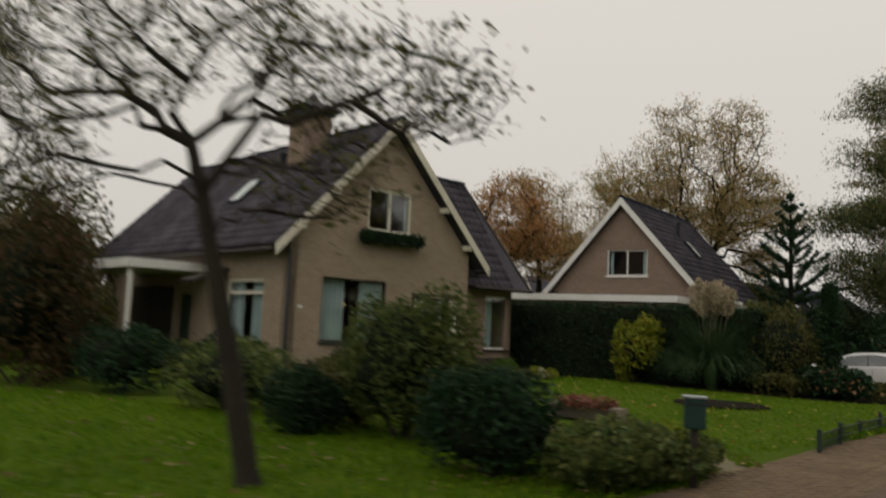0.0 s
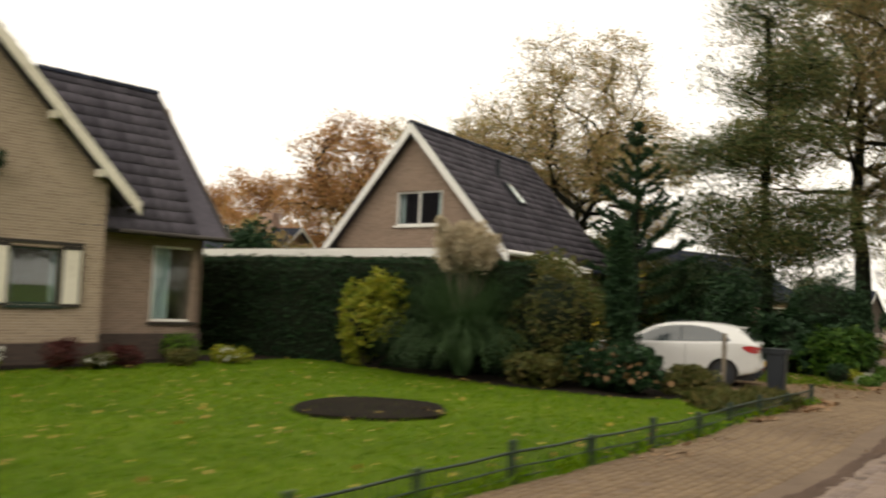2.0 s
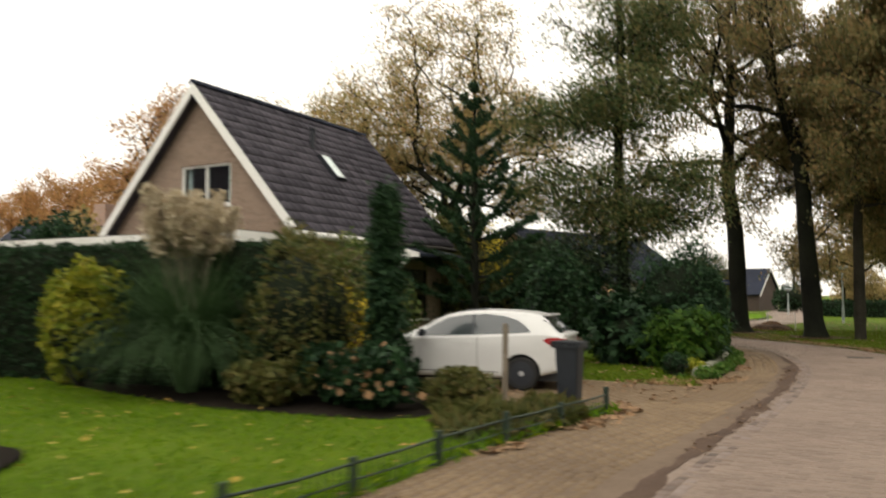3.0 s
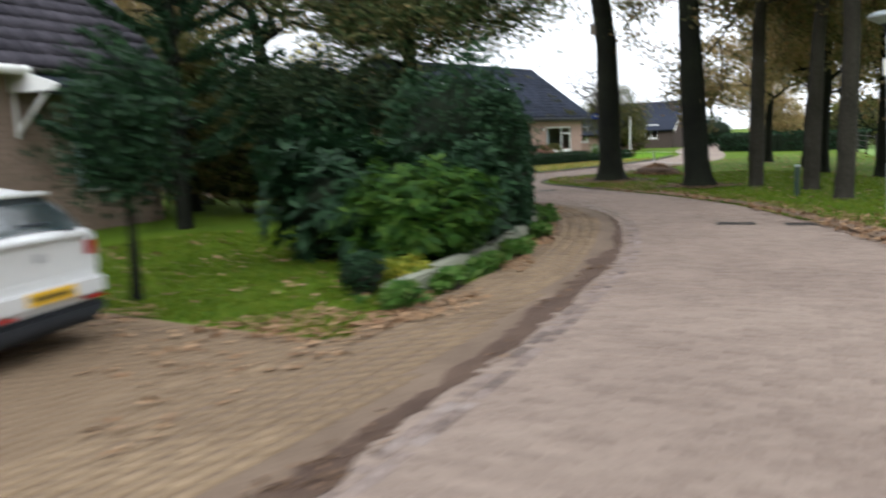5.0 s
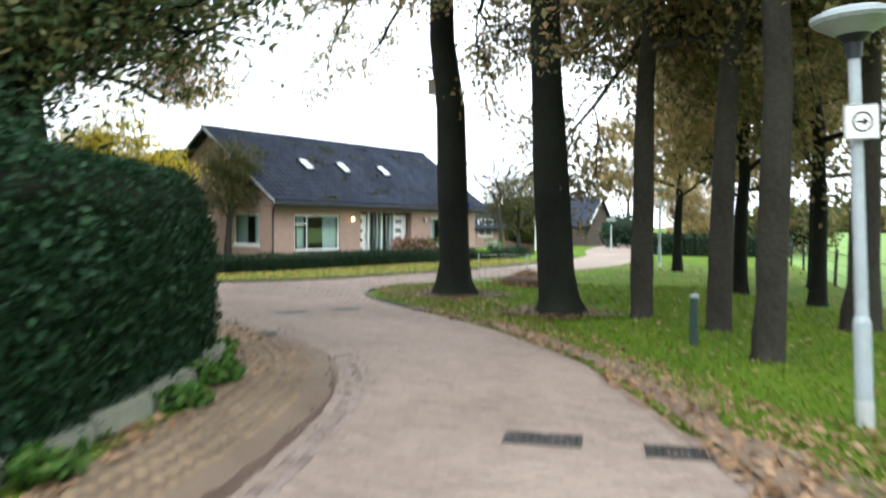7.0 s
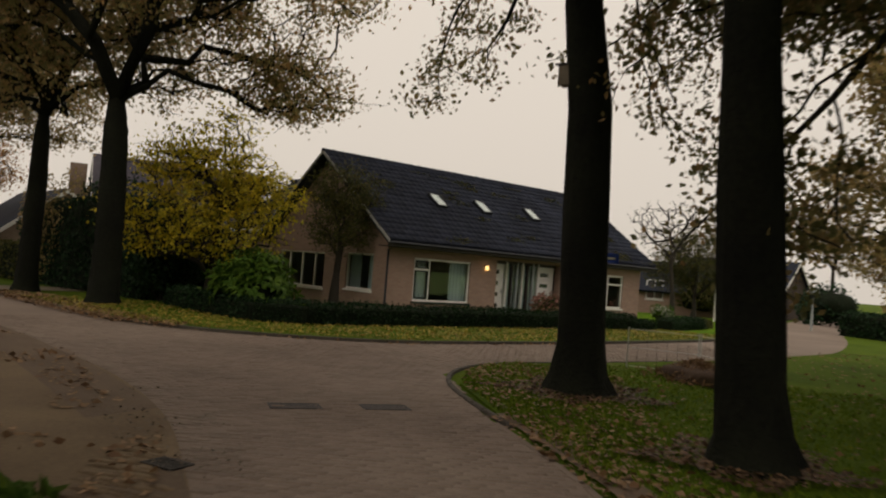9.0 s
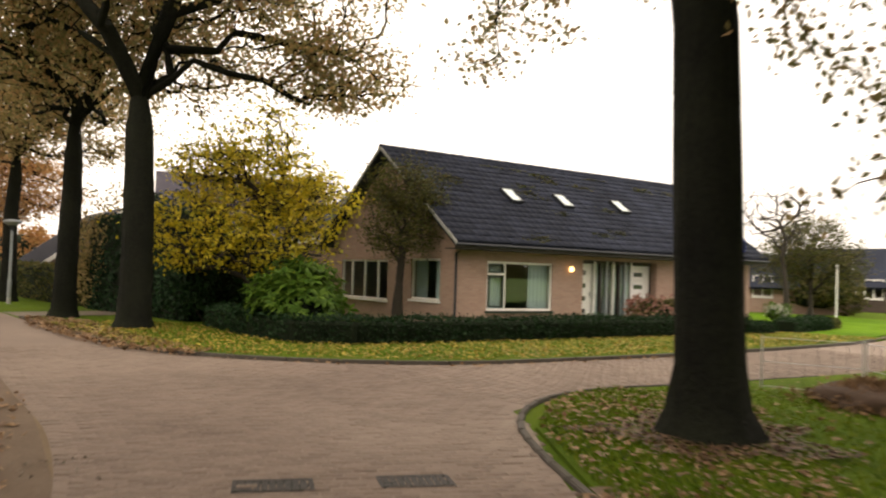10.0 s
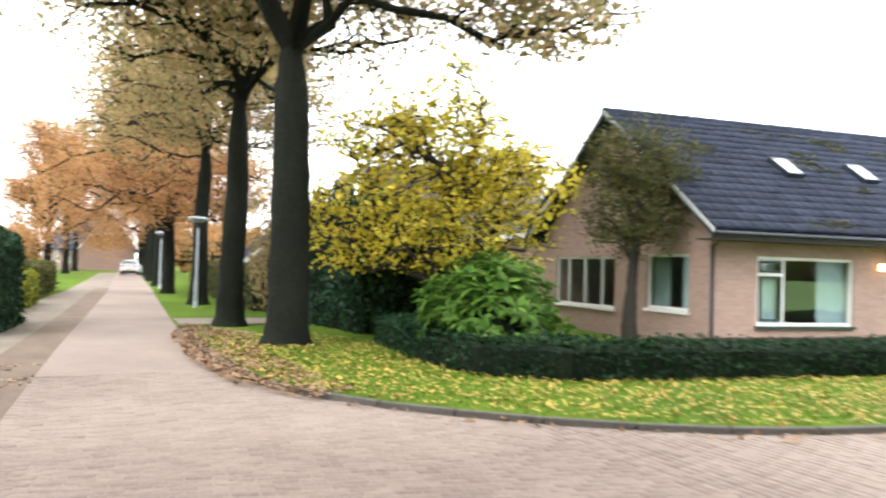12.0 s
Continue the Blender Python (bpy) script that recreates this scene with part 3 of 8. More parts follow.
def broad_tree(name, m, seed, high, r, bare, spread, limbs, n_leaf, leaf, leaf_mat, label, category="tree", group="", bark=None, rise=0.06, twigs=5, cloud=0.35, flare=1.6, lean=(0, 0), droop=0.0, stem=0.82, fat=0.48, steep=0.35, extra=()):
    """A tree in its own coordinates: trunk with root flare, limbs, twigs and a crown of single leaves."""
    rng = np.random.default_rng(seed)
    root = thing(name, m, label, category, group)
    bark = bark or BARK
    zs = np.array([0, 0.12, 0.35, 0.8] + list(np.linspace(1.2, high * stem, 10)))
    zs = np.unique(np.minimum(zs, high * stem))
    wob = np.cumsum(rng.normal(0, 0.008 * high, (len(zs), 2)) * (zs[:, None] > bare * 0.8), axis=0) + np.outer(zs, lean)
    rad = r * np.interp(zs, [0, 0.12, 0.5, bare, high * stem], [flare, flare * 0.86, 1.12, 0.86, 0.12])
    trunk = np.column_stack([wob, zs])
    k = 14
    me = tubes("trunk", [(trunk, rad)], bark, k)
    co = np.array([v.co[:] for v in me.vertices]).reshape(len(zs), k, 3)
    bumpy = 1 + rng.normal(0, 0.035, (len(zs), k)) + (0.10 * rng.normal(size=k))[None] * (zs[:, None] < 0.4)
    co = trunk[:, None] + (co - trunk[:, None]) * bumpy[..., None]
    me.vertices.foreach_set("co", co.astype(np.float32).ravel())
    part("trunk", me, bark, root)
    arms, tips = [], []
    for i in range(limbs + len(extra)):
        f = (min(i, limbs - 1) + 0.5) / limbs
        z = bare + (high * (stem - 0.02) - bare) * f ** 1.2
        p = [np.interp(z, zs, trunk[:, 0]), np.interp(z, zs, trunk[:, 1]), z]
        a = i * 2.4 + rng.normal(0, 0.3)
        e = steep + 0.75 * f - droop
        L = spread * (1.0 - 0.55 * f) * rng.uniform(0.8, 1.15)
        if i >= limbs:
            a, z, L, e = extra[i - limbs]
            a, f, p = math.radians(a), 0.4, [np.interp(z, zs, trunk[:, 0]), np.interp(z, zs, trunk[:, 1]), z]
        d = (math.cos(a) * math.cos(e), math.sin(a) * math.cos(e), math.sin(e))
        pts, rr, _ = limb_path(rng, p, d, L, r * (fat - 0.28 * f), r * 0.07, 8, 0.16, rise if i < limbs else (-0.03 if e < 0.3 else -0.01))
        arms.append((pts, rr))
        for j in range(twigs):
            q = int(2 + (len(pts) - 3) * (j + 0.6) / twigs)
            dd = np.array(pts[q]) - pts[q - 1]
            dd = dd / np.linalg.norm(dd) + rng.normal(0, 0.75, 3) + (0, 0, -droop * 0.5)
            dd /= np.linalg.norm(dd)
            p2, r2, _ = limb_path(rng, pts[q], dd, L * rng.uniform(0.3, 0.55), rr[q] * 0.5, 0.012, 6, 0.22, rise * 0.6 - droop * 0.12)
            arms.append((p2, r2))
            tips.append(np.array(p2[1:]))
            for _ in range(3):
                s = rng.integers(2, len(p2))
                p3, r3, _ = limb_path(rng, p2[s], dd + rng.normal(0, 0.8, 3), L * rng.uniform(0.12, 0.25), 0.016, 0.005, 4, 0.3, 0.02 - droop * 0.15)
                arms.append((p3, r3))
                tips.append(np.array(p3[1:]))
    part("branchwork", tubes("branchwork", arms, bark, 5), bark, root)
    if n_leaf:
        t = np.concatenate(tips)
        idx = rng.integers(0, len(t), n_leaf)
        pts = t[idx] + rng.normal(0, cloud, (n_leaf, 3)) * (1, 1, 0.7)
        part("crown", leaf_mesh("crown", pts, leaf, leaf_mat, seed), leaf_mat, root, "")
    return root


def grown_tree(name, m, seed, stem, r, blobs, tips, per, leaf, leaf_mat, label, category="tree", group="", bark=None, clump=(0.3, 0.2), bend=0.35, fork=0.55, flare=1.5, thin=0.45, wide=0.32, k=6, fine=0.011):
    """A tree grown to fill rounded masses. stem: trunk points; blobs: (x, y, z, rx, ry, rz, share); each tip joins the nearest limb."""
    rng = np.random.default_rng(seed)
    root = thing(name, m, label, category, group)
    bark = bark or BARK
    stem = smooth_line([q[:2] for q in stem], 6), np.interp(np.linspace(0, len(stem) - 1, 6 * (len(stem) - 1) + 1), np.arange(len(stem)), [q[2] for q in stem])
    trunk = np.column_stack(stem)
    b = np.array(blobs, float)
    pick = rng.choice(len(b), tips, p=b[:, 6] / b[:, 6].sum())
    d = rng.normal(size=(tips, 3))
    d /= np.linalg.norm(d, axis=1)[:, None]
    goal = b[pick, :3] + d * b[pick, 3:6] * rng.uniform(0.12, 1.0, tips)[:, None] ** 0.55
    first = rng.permutation(tips)[:max(6, tips // 22)]
    first = first[np.argsort(-np.linalg.norm(goal[first] - trunk[-1], axis=1))]
    order = np.concatenate([first, np.setdiff1d(rng.permutation(tips), first, assume_unique=True)])
    n0 = len(trunk)
    node = np.zeros((n0 + tips * k, 3))
    far, up, load = np.zeros(len(node)), np.full(len(node), -1), np.zeros(len(node))
    node[:n0] = trunk
    up[1:n0] = np.arange(n0 - 1)
    far[:n0] = 0.25 * np.linspace(0, 1, n0)
    low = int(n0 * fork)
    count, limbs = n0, []
    for g in order:
        q = goal[g]
        gap = np.linalg.norm(node[low:count] - q, axis=1)
        cost = gap + 0.42 * far[low:count] + 0.9 * np.maximum(0, node[low:count, 2] - q[2] + 0.1)
        a = low + int(np.argmin(cost))
        way = node[a] - node[up[a]] if up[a] >= 0 else np.array([0, 0, 1.0])
        way = way / (np.linalg.norm(way) + 1e-9) + (0, 0, 0.25)
        L = np.linalg.norm(q - node[a])
        mid = node[a] + way * L * bend + (q - node[a]) * 0.18
        t = np.linspace(0, 1, k + 1)[1:, None]
        path = (1 - t) ** 2 * node[a] + 2 * t * (1 - t) * mid + t * t * q
        path[:-1] += rng.normal(0, 0.045 * L, (k - 1, 3))
        ids = np.arange(count, count + k)
        node[ids], up[ids] = path, np.r_[a, ids[:-1]]
        far[ids] = far[a] + L * np.linspace(0, 1, k + 1)[1:]
        limbs.append((a, ids))
        c = ids[-1]
        while c >= 0:
            load[c] += 1
            c = up[c]
        count += k
    rad = np.minimum(fine * load ** thin, r * 0.62)
    full = np.interp(np.linspace(0, 1, n0), [0, 0.04, 0.16, fork, 1.0], [flare, flare * 0.8, 1.06, 0.86, 0.55]) * r
    kk = 14
    me = tubes("trunk", [(trunk, full)], bark, kk)
    co = np.array([v.co[:] for v in me.vertices]).reshape(n0, kk, 3)
    bumpy = 1 + rng.normal(0, 0.03, (n0, kk)) + 0.06 * np.cumsum(rng.normal(0, 0.3, (n0, 1)), axis=0).clip(-1, 1)
    co = trunk[:, None] + (co - trunk[:, None]) * bumpy[..., None]
    me.vertices.foreach_set("co", co.astype(np.float32).ravel())
    part("trunk", me, bark, root)
    arms = [(np.vstack([node[a], node[ids]]), np.r_[min(rad[ids[0]] * 1.1, rad[a] if a >= n0 else 9), rad[ids]]) for a, ids in limbs]
    last = np.array([ids[-1] for a, ids in limbs])
    spray = []
    for c in last:
        for _ in range(2):
            w = rng.normal(0, 1, 3) * (clump[0] * 1.1, clump[0] * 1.1, clump[1])
            spray.append((np.array([node[up[c]], node[c] + w * 0.5, node[c] + w]), [fine * 0.7, fine * 0.5, fine * 0.3]))
    part("branchwork", tubes("branchwork", arms + spray, bark, 5), bark, root)
    if per:
        n = tips * per
        own = last[rng.integers(0, tips, n)]
        back = np.where(rng.random(n) < 0.3, up[own], own)
        pts = node[back] + rng.normal(0, 1, (n, 3)) * (clump[0], clump[0], clump[1])
        part("crown", leaf_mesh("crown", pts, leaf, leaf_mat, seed, wide=wide), leaf_mat, root, "")
    return root


def rosette_mesh(name, heads, outs, size, each, material, seed, wide=0.17, droop=0.35):
    """Whorls of long leaves: at every head the blades spread round the way that it faces."""
    rng = np.random.default_rng(seed)
    n = len(heads) * each
    c, o = np.repeat(np.asarray(heads, float), each, 0), np.repeat(np.asarray(outs, float), each, 0)
    a = np.cross(o, rng.normal(size=(n, 3)))
    a /= np.linalg.norm(a, axis=1)[:, None] + 1e-9
    a = a + o * rng.uniform(0.1, 0.9, (n, 1)) - np.array([0, 0, 1]) * droop * rng.uniform(0.4, 1.3, (n, 1))
    a /= np.linalg.norm(a, axis=1)[:, None]
    b = np.cross(a, o)
    b /= np.linalg.norm(b, axis=1)[:, None] + 1e-9
    s = size * rng.uniform(0.65, 1.25, n)[:, None]
    p0, p1, p2 = c, c + a * s * 0.55, c + a * s - np.array([0, 0, 0.10]) * s
    v = np.stack([p0, p1 + b * s * wide, p2, p1 - b * s * wide], 1)
    return np_mesh(name, v.reshape(-1, 3), np.arange(4 * n).reshape(-1, 4), material)


def whorled_shrub(name, x, y, rx, ry, h, heads, leaf, each, leaf_mat, label, category="shrub", group="", seed=1, lumps=9, core=0.6, core_mat=None, rot=0):
    """A rhododendron-like bush: rounded clumps whose shoots each end in a whorl of long leaves."""
    rng = np.random.default_rng(seed)
    root = thing(name, pose(x, y, 0, 0, 0, rot), label, category, group)
    p = lumps_points(rng, heads, rx, ry, h, lumps)
    o = p - (0, 0, h * 0.25)
    o = o / np.linalg.norm(o, axis=1)[:, None] + (0, 0, 0.35)
    o /= np.linalg.norm(o, axis=1)[:, None]
    part("foliage", rosette_mesh("foliage", p, o, leaf, each, leaf_mat, seed), leaf_mat, root)
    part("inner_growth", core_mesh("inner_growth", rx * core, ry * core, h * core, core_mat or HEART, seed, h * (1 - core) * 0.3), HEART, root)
    stems = []
    for q in p[:14]:
        stems.append(([(0.1 * rng.normal(), 0.1 * rng.normal(), 0), q * (0.5, 0.5, 0.4), q], [0.03, 0.02, 0.008]))
    part("woody_base", tubes("woody_base", stems, TWIG, 5), TWIG, root)
    return root


def lumps_points(rng, n, rx, ry, h, lumps):
    """Points near the skin of a heap of rounded clumps that stands on the ground."""
    c = np.column_stack([rng.uniform(-0.55, 0.55, lumps) * rx, rng.uniform(-0.55, 0.55, lumps) * ry, rng.uniform(0.3, 0.68, lumps) * h])
    rr = np.column_stack([rng.uniform(0.38, 0.6, lumps) * rx, rng.uniform(0.38, 0.6, lumps) * ry, rng.uniform(0.28, 0.42, lumps) * h])
    i = rng.integers(0, lumps, n)
    d = rng.normal(size=(n, 3))
    d /= np.linalg.norm(d, axis=1)[:, None]
    p = c[i] + d * rr[i] * rng.uniform(0.72, 1.06, n)[:, None]
    return p[p[:, 2] > 0.02]


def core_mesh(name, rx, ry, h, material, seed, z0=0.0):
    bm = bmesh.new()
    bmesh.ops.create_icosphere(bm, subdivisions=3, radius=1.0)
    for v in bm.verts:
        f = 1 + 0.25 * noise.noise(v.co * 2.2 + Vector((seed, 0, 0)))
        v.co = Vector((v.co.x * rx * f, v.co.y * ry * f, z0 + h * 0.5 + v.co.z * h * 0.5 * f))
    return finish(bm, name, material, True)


def shrub(name, x, y, rx, ry, h, n, leaf, leaf_mat, label, category="shrub", group="", seed=1, lumps=9, z=0.0, core=0.62, rot=0, blossom=None, core_mat=None, wide=0.32):
    """A bush: stems, a twiggy core painted dark as inner shade, and single leaves heaped in clumps."""
    rng = np.random.default_rng(seed)
    root = thing(name, pose(x, y, z, 0, 0, rot), label, category, group)
    part("foliage", leaf_mesh("foliage", lumps_points(rng, n, rx, ry, h, lumps), leaf, leaf_mat, seed, wide=wide), leaf_mat, root)
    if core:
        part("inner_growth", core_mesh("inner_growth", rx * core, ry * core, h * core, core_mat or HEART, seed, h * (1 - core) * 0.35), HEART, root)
    stems = []
    for i in range(5):
        a = rng.uniform(0, 6.28)
        stems.append(limb_path(rng, (0.1 * math.cos(a), 0.1 * math.sin(a), 0), (0.5 * math.cos(a), 0.5 * math.sin(a), 1), h * 0.7, 0.03, 0.01)[:2])
    part("woody_base", tubes("woody_base", stems, TWIG, 5), TWIG, root)
    if blossom:
        k, size, mat = blossom
        p = lumps_points(rng, k, rx, ry, h, lumps)
        part("blossom", leaf_mesh("blossom", p[p[:, 2] > h * 0.3], size, mat, seed + 5, wide=0.5), mat, root)
    return root


def hedge(name, line, wide, high, n, leaf, leaf_mat, label, seed=1, round_top=0.15, heart=None, group=""):
    """A clipped hedge along a line of (x, y): a dense core painted shade-dark and leaves over its faces."""
    rng = np.random.default_rng(seed)
    line = np.array(line, float)
    root = thing(name, pose(*line[0], 0), label, "hedge", group)
    o = np.array([*line[0], 0])
    seg = np.diff(line, axis=0)
    ln = np.hypot(*seg.T)
    pick = rng.choice(len(seg), n, p=ln / ln.sum())
    t = rng.random(n)
    dirs = seg / ln[:, None]
    nor = np.column_stack([-dirs[:, 1], dirs[:, 0]])
    # round the cross-section: a walk along side, top, side
    s = rng.random(n) * (2 * high + wide)
    off = np.where(s < high, -wide / 2, np.where(s < high + wide, s - high - wide / 2, wide / 2))
    z = np.where(s < high, s, np.where(s < high + wide, high, 2 * high + wide - s))
    end = rng.random(n) < min(0.25, wide / ln.sum())
    off = np.where(end, rng.uniform(-0.5, 0.5, n) * wide, off)
    z = np.where(end, rng.random(n) * high, z)
    tt = np.where(end & (pick == len(seg) - 1), 1.0, np.where(end & (pick == 0), 0.0, t))
    corner = np.clip(z / high, 0, 1) ** 6
    off = off * (1 - round_top * corner)
    p2 = line[:-1][pick] + seg[pick] * tt[:, None] + nor[pick] * off[:, None]
    lump = np.array([noise.noise(Vector((a * 0.9, b * 0.9, c * 1.3))) for a, b, c in zip(*p2.T, z)]) if n < 30000 else 0
    p = np.column_stack([p2, z + 0.07 * lump]) + rng.normal(0, 0.045, (n, 3))
    p[:, :2] += nor[pick] * (np.sign(off) * 0.07 * lump)[:, None]
    p = p[p[:, 2] > 0.01]
    part("foliage", leaf_mesh("foliage", p - o, leaf, leaf_mat, seed), leaf_mat, root)
    bm = bmesh.new()
    for i, (a, b, d, w) in enumerate(zip(line, line[1:], dirs, nor)):
        a = a - d * (0.2 if i else 0.0)
        b = b + d * (0.2 if i < len(dirs) - 1 else 0.0)
        h2, w2 = high - 0.07, wide / 2 - 0.07
        cs = [(-w2, 0.02), (w2, 0.02), (w2, h2 * 0.9), (w2 * 0.8, h2), (-w2 * 0.8, h2), (-w2, h2 * 0.9)]
        ra = [bm.verts.new((*(a + d * 0.05 + w * u - o[:2]), z)) for u, z in cs]
        rb = [bm.verts.new((*(b - d * 0.05 + w * u - o[:2]), z)) for u, z in cs]
        for i in range(6):
            bm.faces.new((ra[i], ra[(i + 1) % 6], rb[(i + 1) % 6], rb[i]))
        bm.faces.new(ra)
        bm.faces.new(rb[::-1])
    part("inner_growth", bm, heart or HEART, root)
    return root


def conifer(name, m, seed, high, r, spread, tiers, per, n_leaf, leaf, label, group="", leaf_mat=None, z_low=0.6, droop=0.15, curl=0.1, cloud=0.10, power=0.8):
    """A conifer: straight trunk, tiers of boughs, needles along them."""
    rng = np.random.default_rng(seed)
    leaf_mat = leaf_mat or L_PINE
    root = thing(name, m, label, "conifer", group)
    part("trunk", tubes("trunk", [([(0, 0, 0), (0.02, 0.01, high * 0.4), (0, 0.03, high * 0.75), (0, 0, high)], [r, r * 0.7, r * 0.4, 0.015])], BARK, 10), BARK, root)
    arms, tips = [], []
    for i in range(tiers):
        f = i / (tiers - 1)
        z = z_low + (high * 0.97 - z_low) * f
        for j in range(per):
            a = 6.28 * (j + rng.uniform(-0.3, 0.3)) / per + i * 1.1
            L = spread * (1 - f) ** power * rng.uniform(0.75, 1.15) + 0.12
            pts, rr, _ = limb_path(rng, (0, 0, z + rng.uniform(-0.1, 0.1)), (math.cos(a), math.sin(a), -droop + 0.5 * f), L, r * 0.22 * (1 - f) + 0.012, 0.006, 6, 0.08, curl)
            arms.append((pts, rr))
            p = np.array(pts)
            for q in np.linspace(0.25, 1, max(3, int(L * 5))):
                k = q * 6
                b = p[int(min(k, 5))] + (p[int(min(k, 5)) + 1] - p[int(min(k, 5))]) * (k - int(min(k, 5)))
                tips.append(b)
    tagged(part("boughwork", tubes("boughwork", arms, BARK, 5), BARK, root), kind="stuff")
    t = np.array(tips)
    pts = t[rng.integers(0, len(t), n_leaf)] + rng.normal(0, cloud, (n_leaf, 3))
    part("needle_cover", leaf_mesh("needle_cover", pts, leaf, leaf_mat, seed, wide=0.14), leaf_mat, root)
    return root


# ---- ground tools
def smooth_line(pts, n=6):
    """A Catmull-Rom line through points."""
    p = np.array(pts, float)
    p = np.vstack([2 * p[0] - p[1], p, 2 * p[-1] - p[-2]])
    out = []
    for a, b, c, d in zip(p, p[1:], p[2:], p[3:]):
        for t in np.arange(n) / n:
            out.append(0.5 * (2 * b + (c - a) * t + (2 * a - 5 * b + 4 * c - d) * t * t + (3 * b - a - 3 * c + d) * t ** 3))
    out.append(p[-2])
    return np.array(out)


def ribbon(name, left, right, z, material, label, category="road", kind="structure", n=6):
    a, b = smooth_line(left, n), smooth_line(right, n)
    vs = np.concatenate([np.column_stack([a, np.full(len(a), z)]), np.column_stack([b, np.full(len(b), z)])])
    k = len(a)
    i = np.arange(k - 1)
    return thing(name, None, label, category, "", kind, np_mesh(name, vs, np.column_stack([i, i + k, i + k + 1, i + 1]), material))


def sheet(name, outline, z, material, label, category="ground", kind="structure", thick=0.0):
    from_pts = [Vector((x, y, z)) for x, y in outline]
    bm = bmesh.new()
    vs = [bm.verts.new(v) for v in from_pts]
    es = [bm.edges.new((vs[i], vs[(i + 1) % len(vs)])) for i in range(len(vs))]
    bmesh.ops.triangle_fill(bm, edges=es, use_beauty=True)
    for f in bm.faces:
        f.normal_update()
        if f.normal.z < 0:
            f.normal_flip()
    if thick:
        n = len(vs)
        low = [bm.verts.new((v.co.x, v.co.y, z - thick)) for v in vs]
        for i in range(n):
            bm.faces.new((vs[i], vs[(i + 1) % n], low[(i + 1) % n], low[i]))
    me = bpy.data.meshes.new(name)
    bm.to_mesh(me)
    bm.free()
    me.materials.append(material)
    return thing(name, None, label, category, "", kind, me)


def inside(poly, p):
    poly, hit = np.array(poly), np.zeros(len(p), bool)
    for (x0, y0), (x1, y1) in zip(poly, np.roll(poly, -1, 0)):
        cross = (y0 > p[:, 1]) != (y1 > p[:, 1])
        hit ^= cross & (p[:, 0] < (x1 - x0) * (p[:, 1] - y0) / (y1 - y0 + 1e-12) + x0)
    return hit


def scatter(poly, n, seed):
    rng = np.random.default_rng(seed)
    q = np.array(poly)
    p = rng.uniform(q.min(0), q.max(0), (n, 2))
    return p[inside(poly, p)]


def litter(name, poly, n, size, material, label, seed, z=0.03, clump=0.0, category="fallen leaves"):
    p = scatter(poly, n, seed)
    if clump:
        f = np.array([noise.noise(Vector((x * 0.8, y * 0.8, seed))) for x, y in p])
        p = p[f > clump * 0.4 - 0.15]
    p3 = np.column_stack([p, np.random.default_rng(seed).uniform(z, z + 0.02, len(p))])
    thing(name, None, label, category, "", "stuff", leaf_mesh(name, p3, size, material, seed, wide=0.36, flat=True))


def blades(name, poly, n, size, label, seed, z=0.0, material=None, wide=0.09, clump=0.0):
    p = scatter(poly, n, seed)
    if clump:
        f = np.array([noise.noise(Vector((x * 1.3, y * 1.3, seed))) for x, y in p])
        p = p[f > clump * 0.5 - 0.25]
    rng = np.random.default_rng(seed)
    p3 = np.column_stack([p, z + size * 0.35 * rng.uniform(0.5, 1.2, len(p))])
    thing(name, None, label, "grass", "", "stuff", leaf_mesh(name, p3, size, material or L_BLADE, seed, wide=wide, up=1.3 if wide < 0.1 else 0.5))


# ---------------------------------------------------------------- ground, roads, lawns
ROAD_L = [(8.0, -45), (4.0, -27), (2.4, -19), (1.2, -12), (0.3, -5.9), (-1.1, 1.4), (-1.7, 3.8), (-2.5, 7), (-3.4, 10.4), (-4.2, 13), (-5.1, 15.5), (-6.2, 17.7), (-7.5, 19.8), (-9.3, 21.6), (-11.7, 22.6),
          (-13.8, 23.2), (-16.2, 23.5), (-18.5, 23.5), (-20.5, 23.5), (-22.5, 23.4), (-26, 23.2), (-30, 23.0), (-37, 22.7), (-48, 22.2), (-58, 21.7), (-100, 19.2), (-140, 17)]
ROAD_R = [(12, -44), (8, -26.3), (6.4, -18.2), (5.1, -11.2), (4.2, -5.0), (2.8, 2.4), (2.0, 4.9), (1.1, 8.1), (0.1, 11.6), (-0.8, 14.2), (-1.7, 16.6), (-2.7, 18.5), (-4.3, 20.6), (-6.5, 23.1), (-9.2, 25.1),
          (-12.2, 26.7), (-15.2, 28.6), (-18.0, 29.2), (-20.9, 28.1), (-23.4, 26.2), (-26, 25.7), (-30.1, 25.3), (-36.8, 24.9), (-48, 24.3), (-58, 23.8), (-100, 21.4), (-140, 19.2)]
SIDE_L = [(-20.9, 28.1), (-20.0, 29.5), (-19.4, 31), (-19.2, 33), (-19.1, 38), (-19.8, 46), (-22.2, 55), (-26.2, 63), (-31, 75), (-40, 100)]
SIDE_R = [(-15.2, 28.6), (-15.8, 29.9), (-16.1, 31.2), (-15.9, 32.8), (-15.6, 38), (-16.2, 46), (-18.8, 54), (-22, 61.5), (-27, 74), (-36, 99)]
VERGE = [(6.0, -45), (2.0, -27), (0.6, -19), (-0.6, -12), (-1.9, -5.7), (-3.0, 0.7), (-3.6, 3.0), (-4.25, 6.7), (-5.0, 10.4), (-5.6, 13), (-6.2, 14.8), (-7.1, 16.8), (-8.4, 18.9), (-9.6, 20.5), (-11.6, 21.9)]

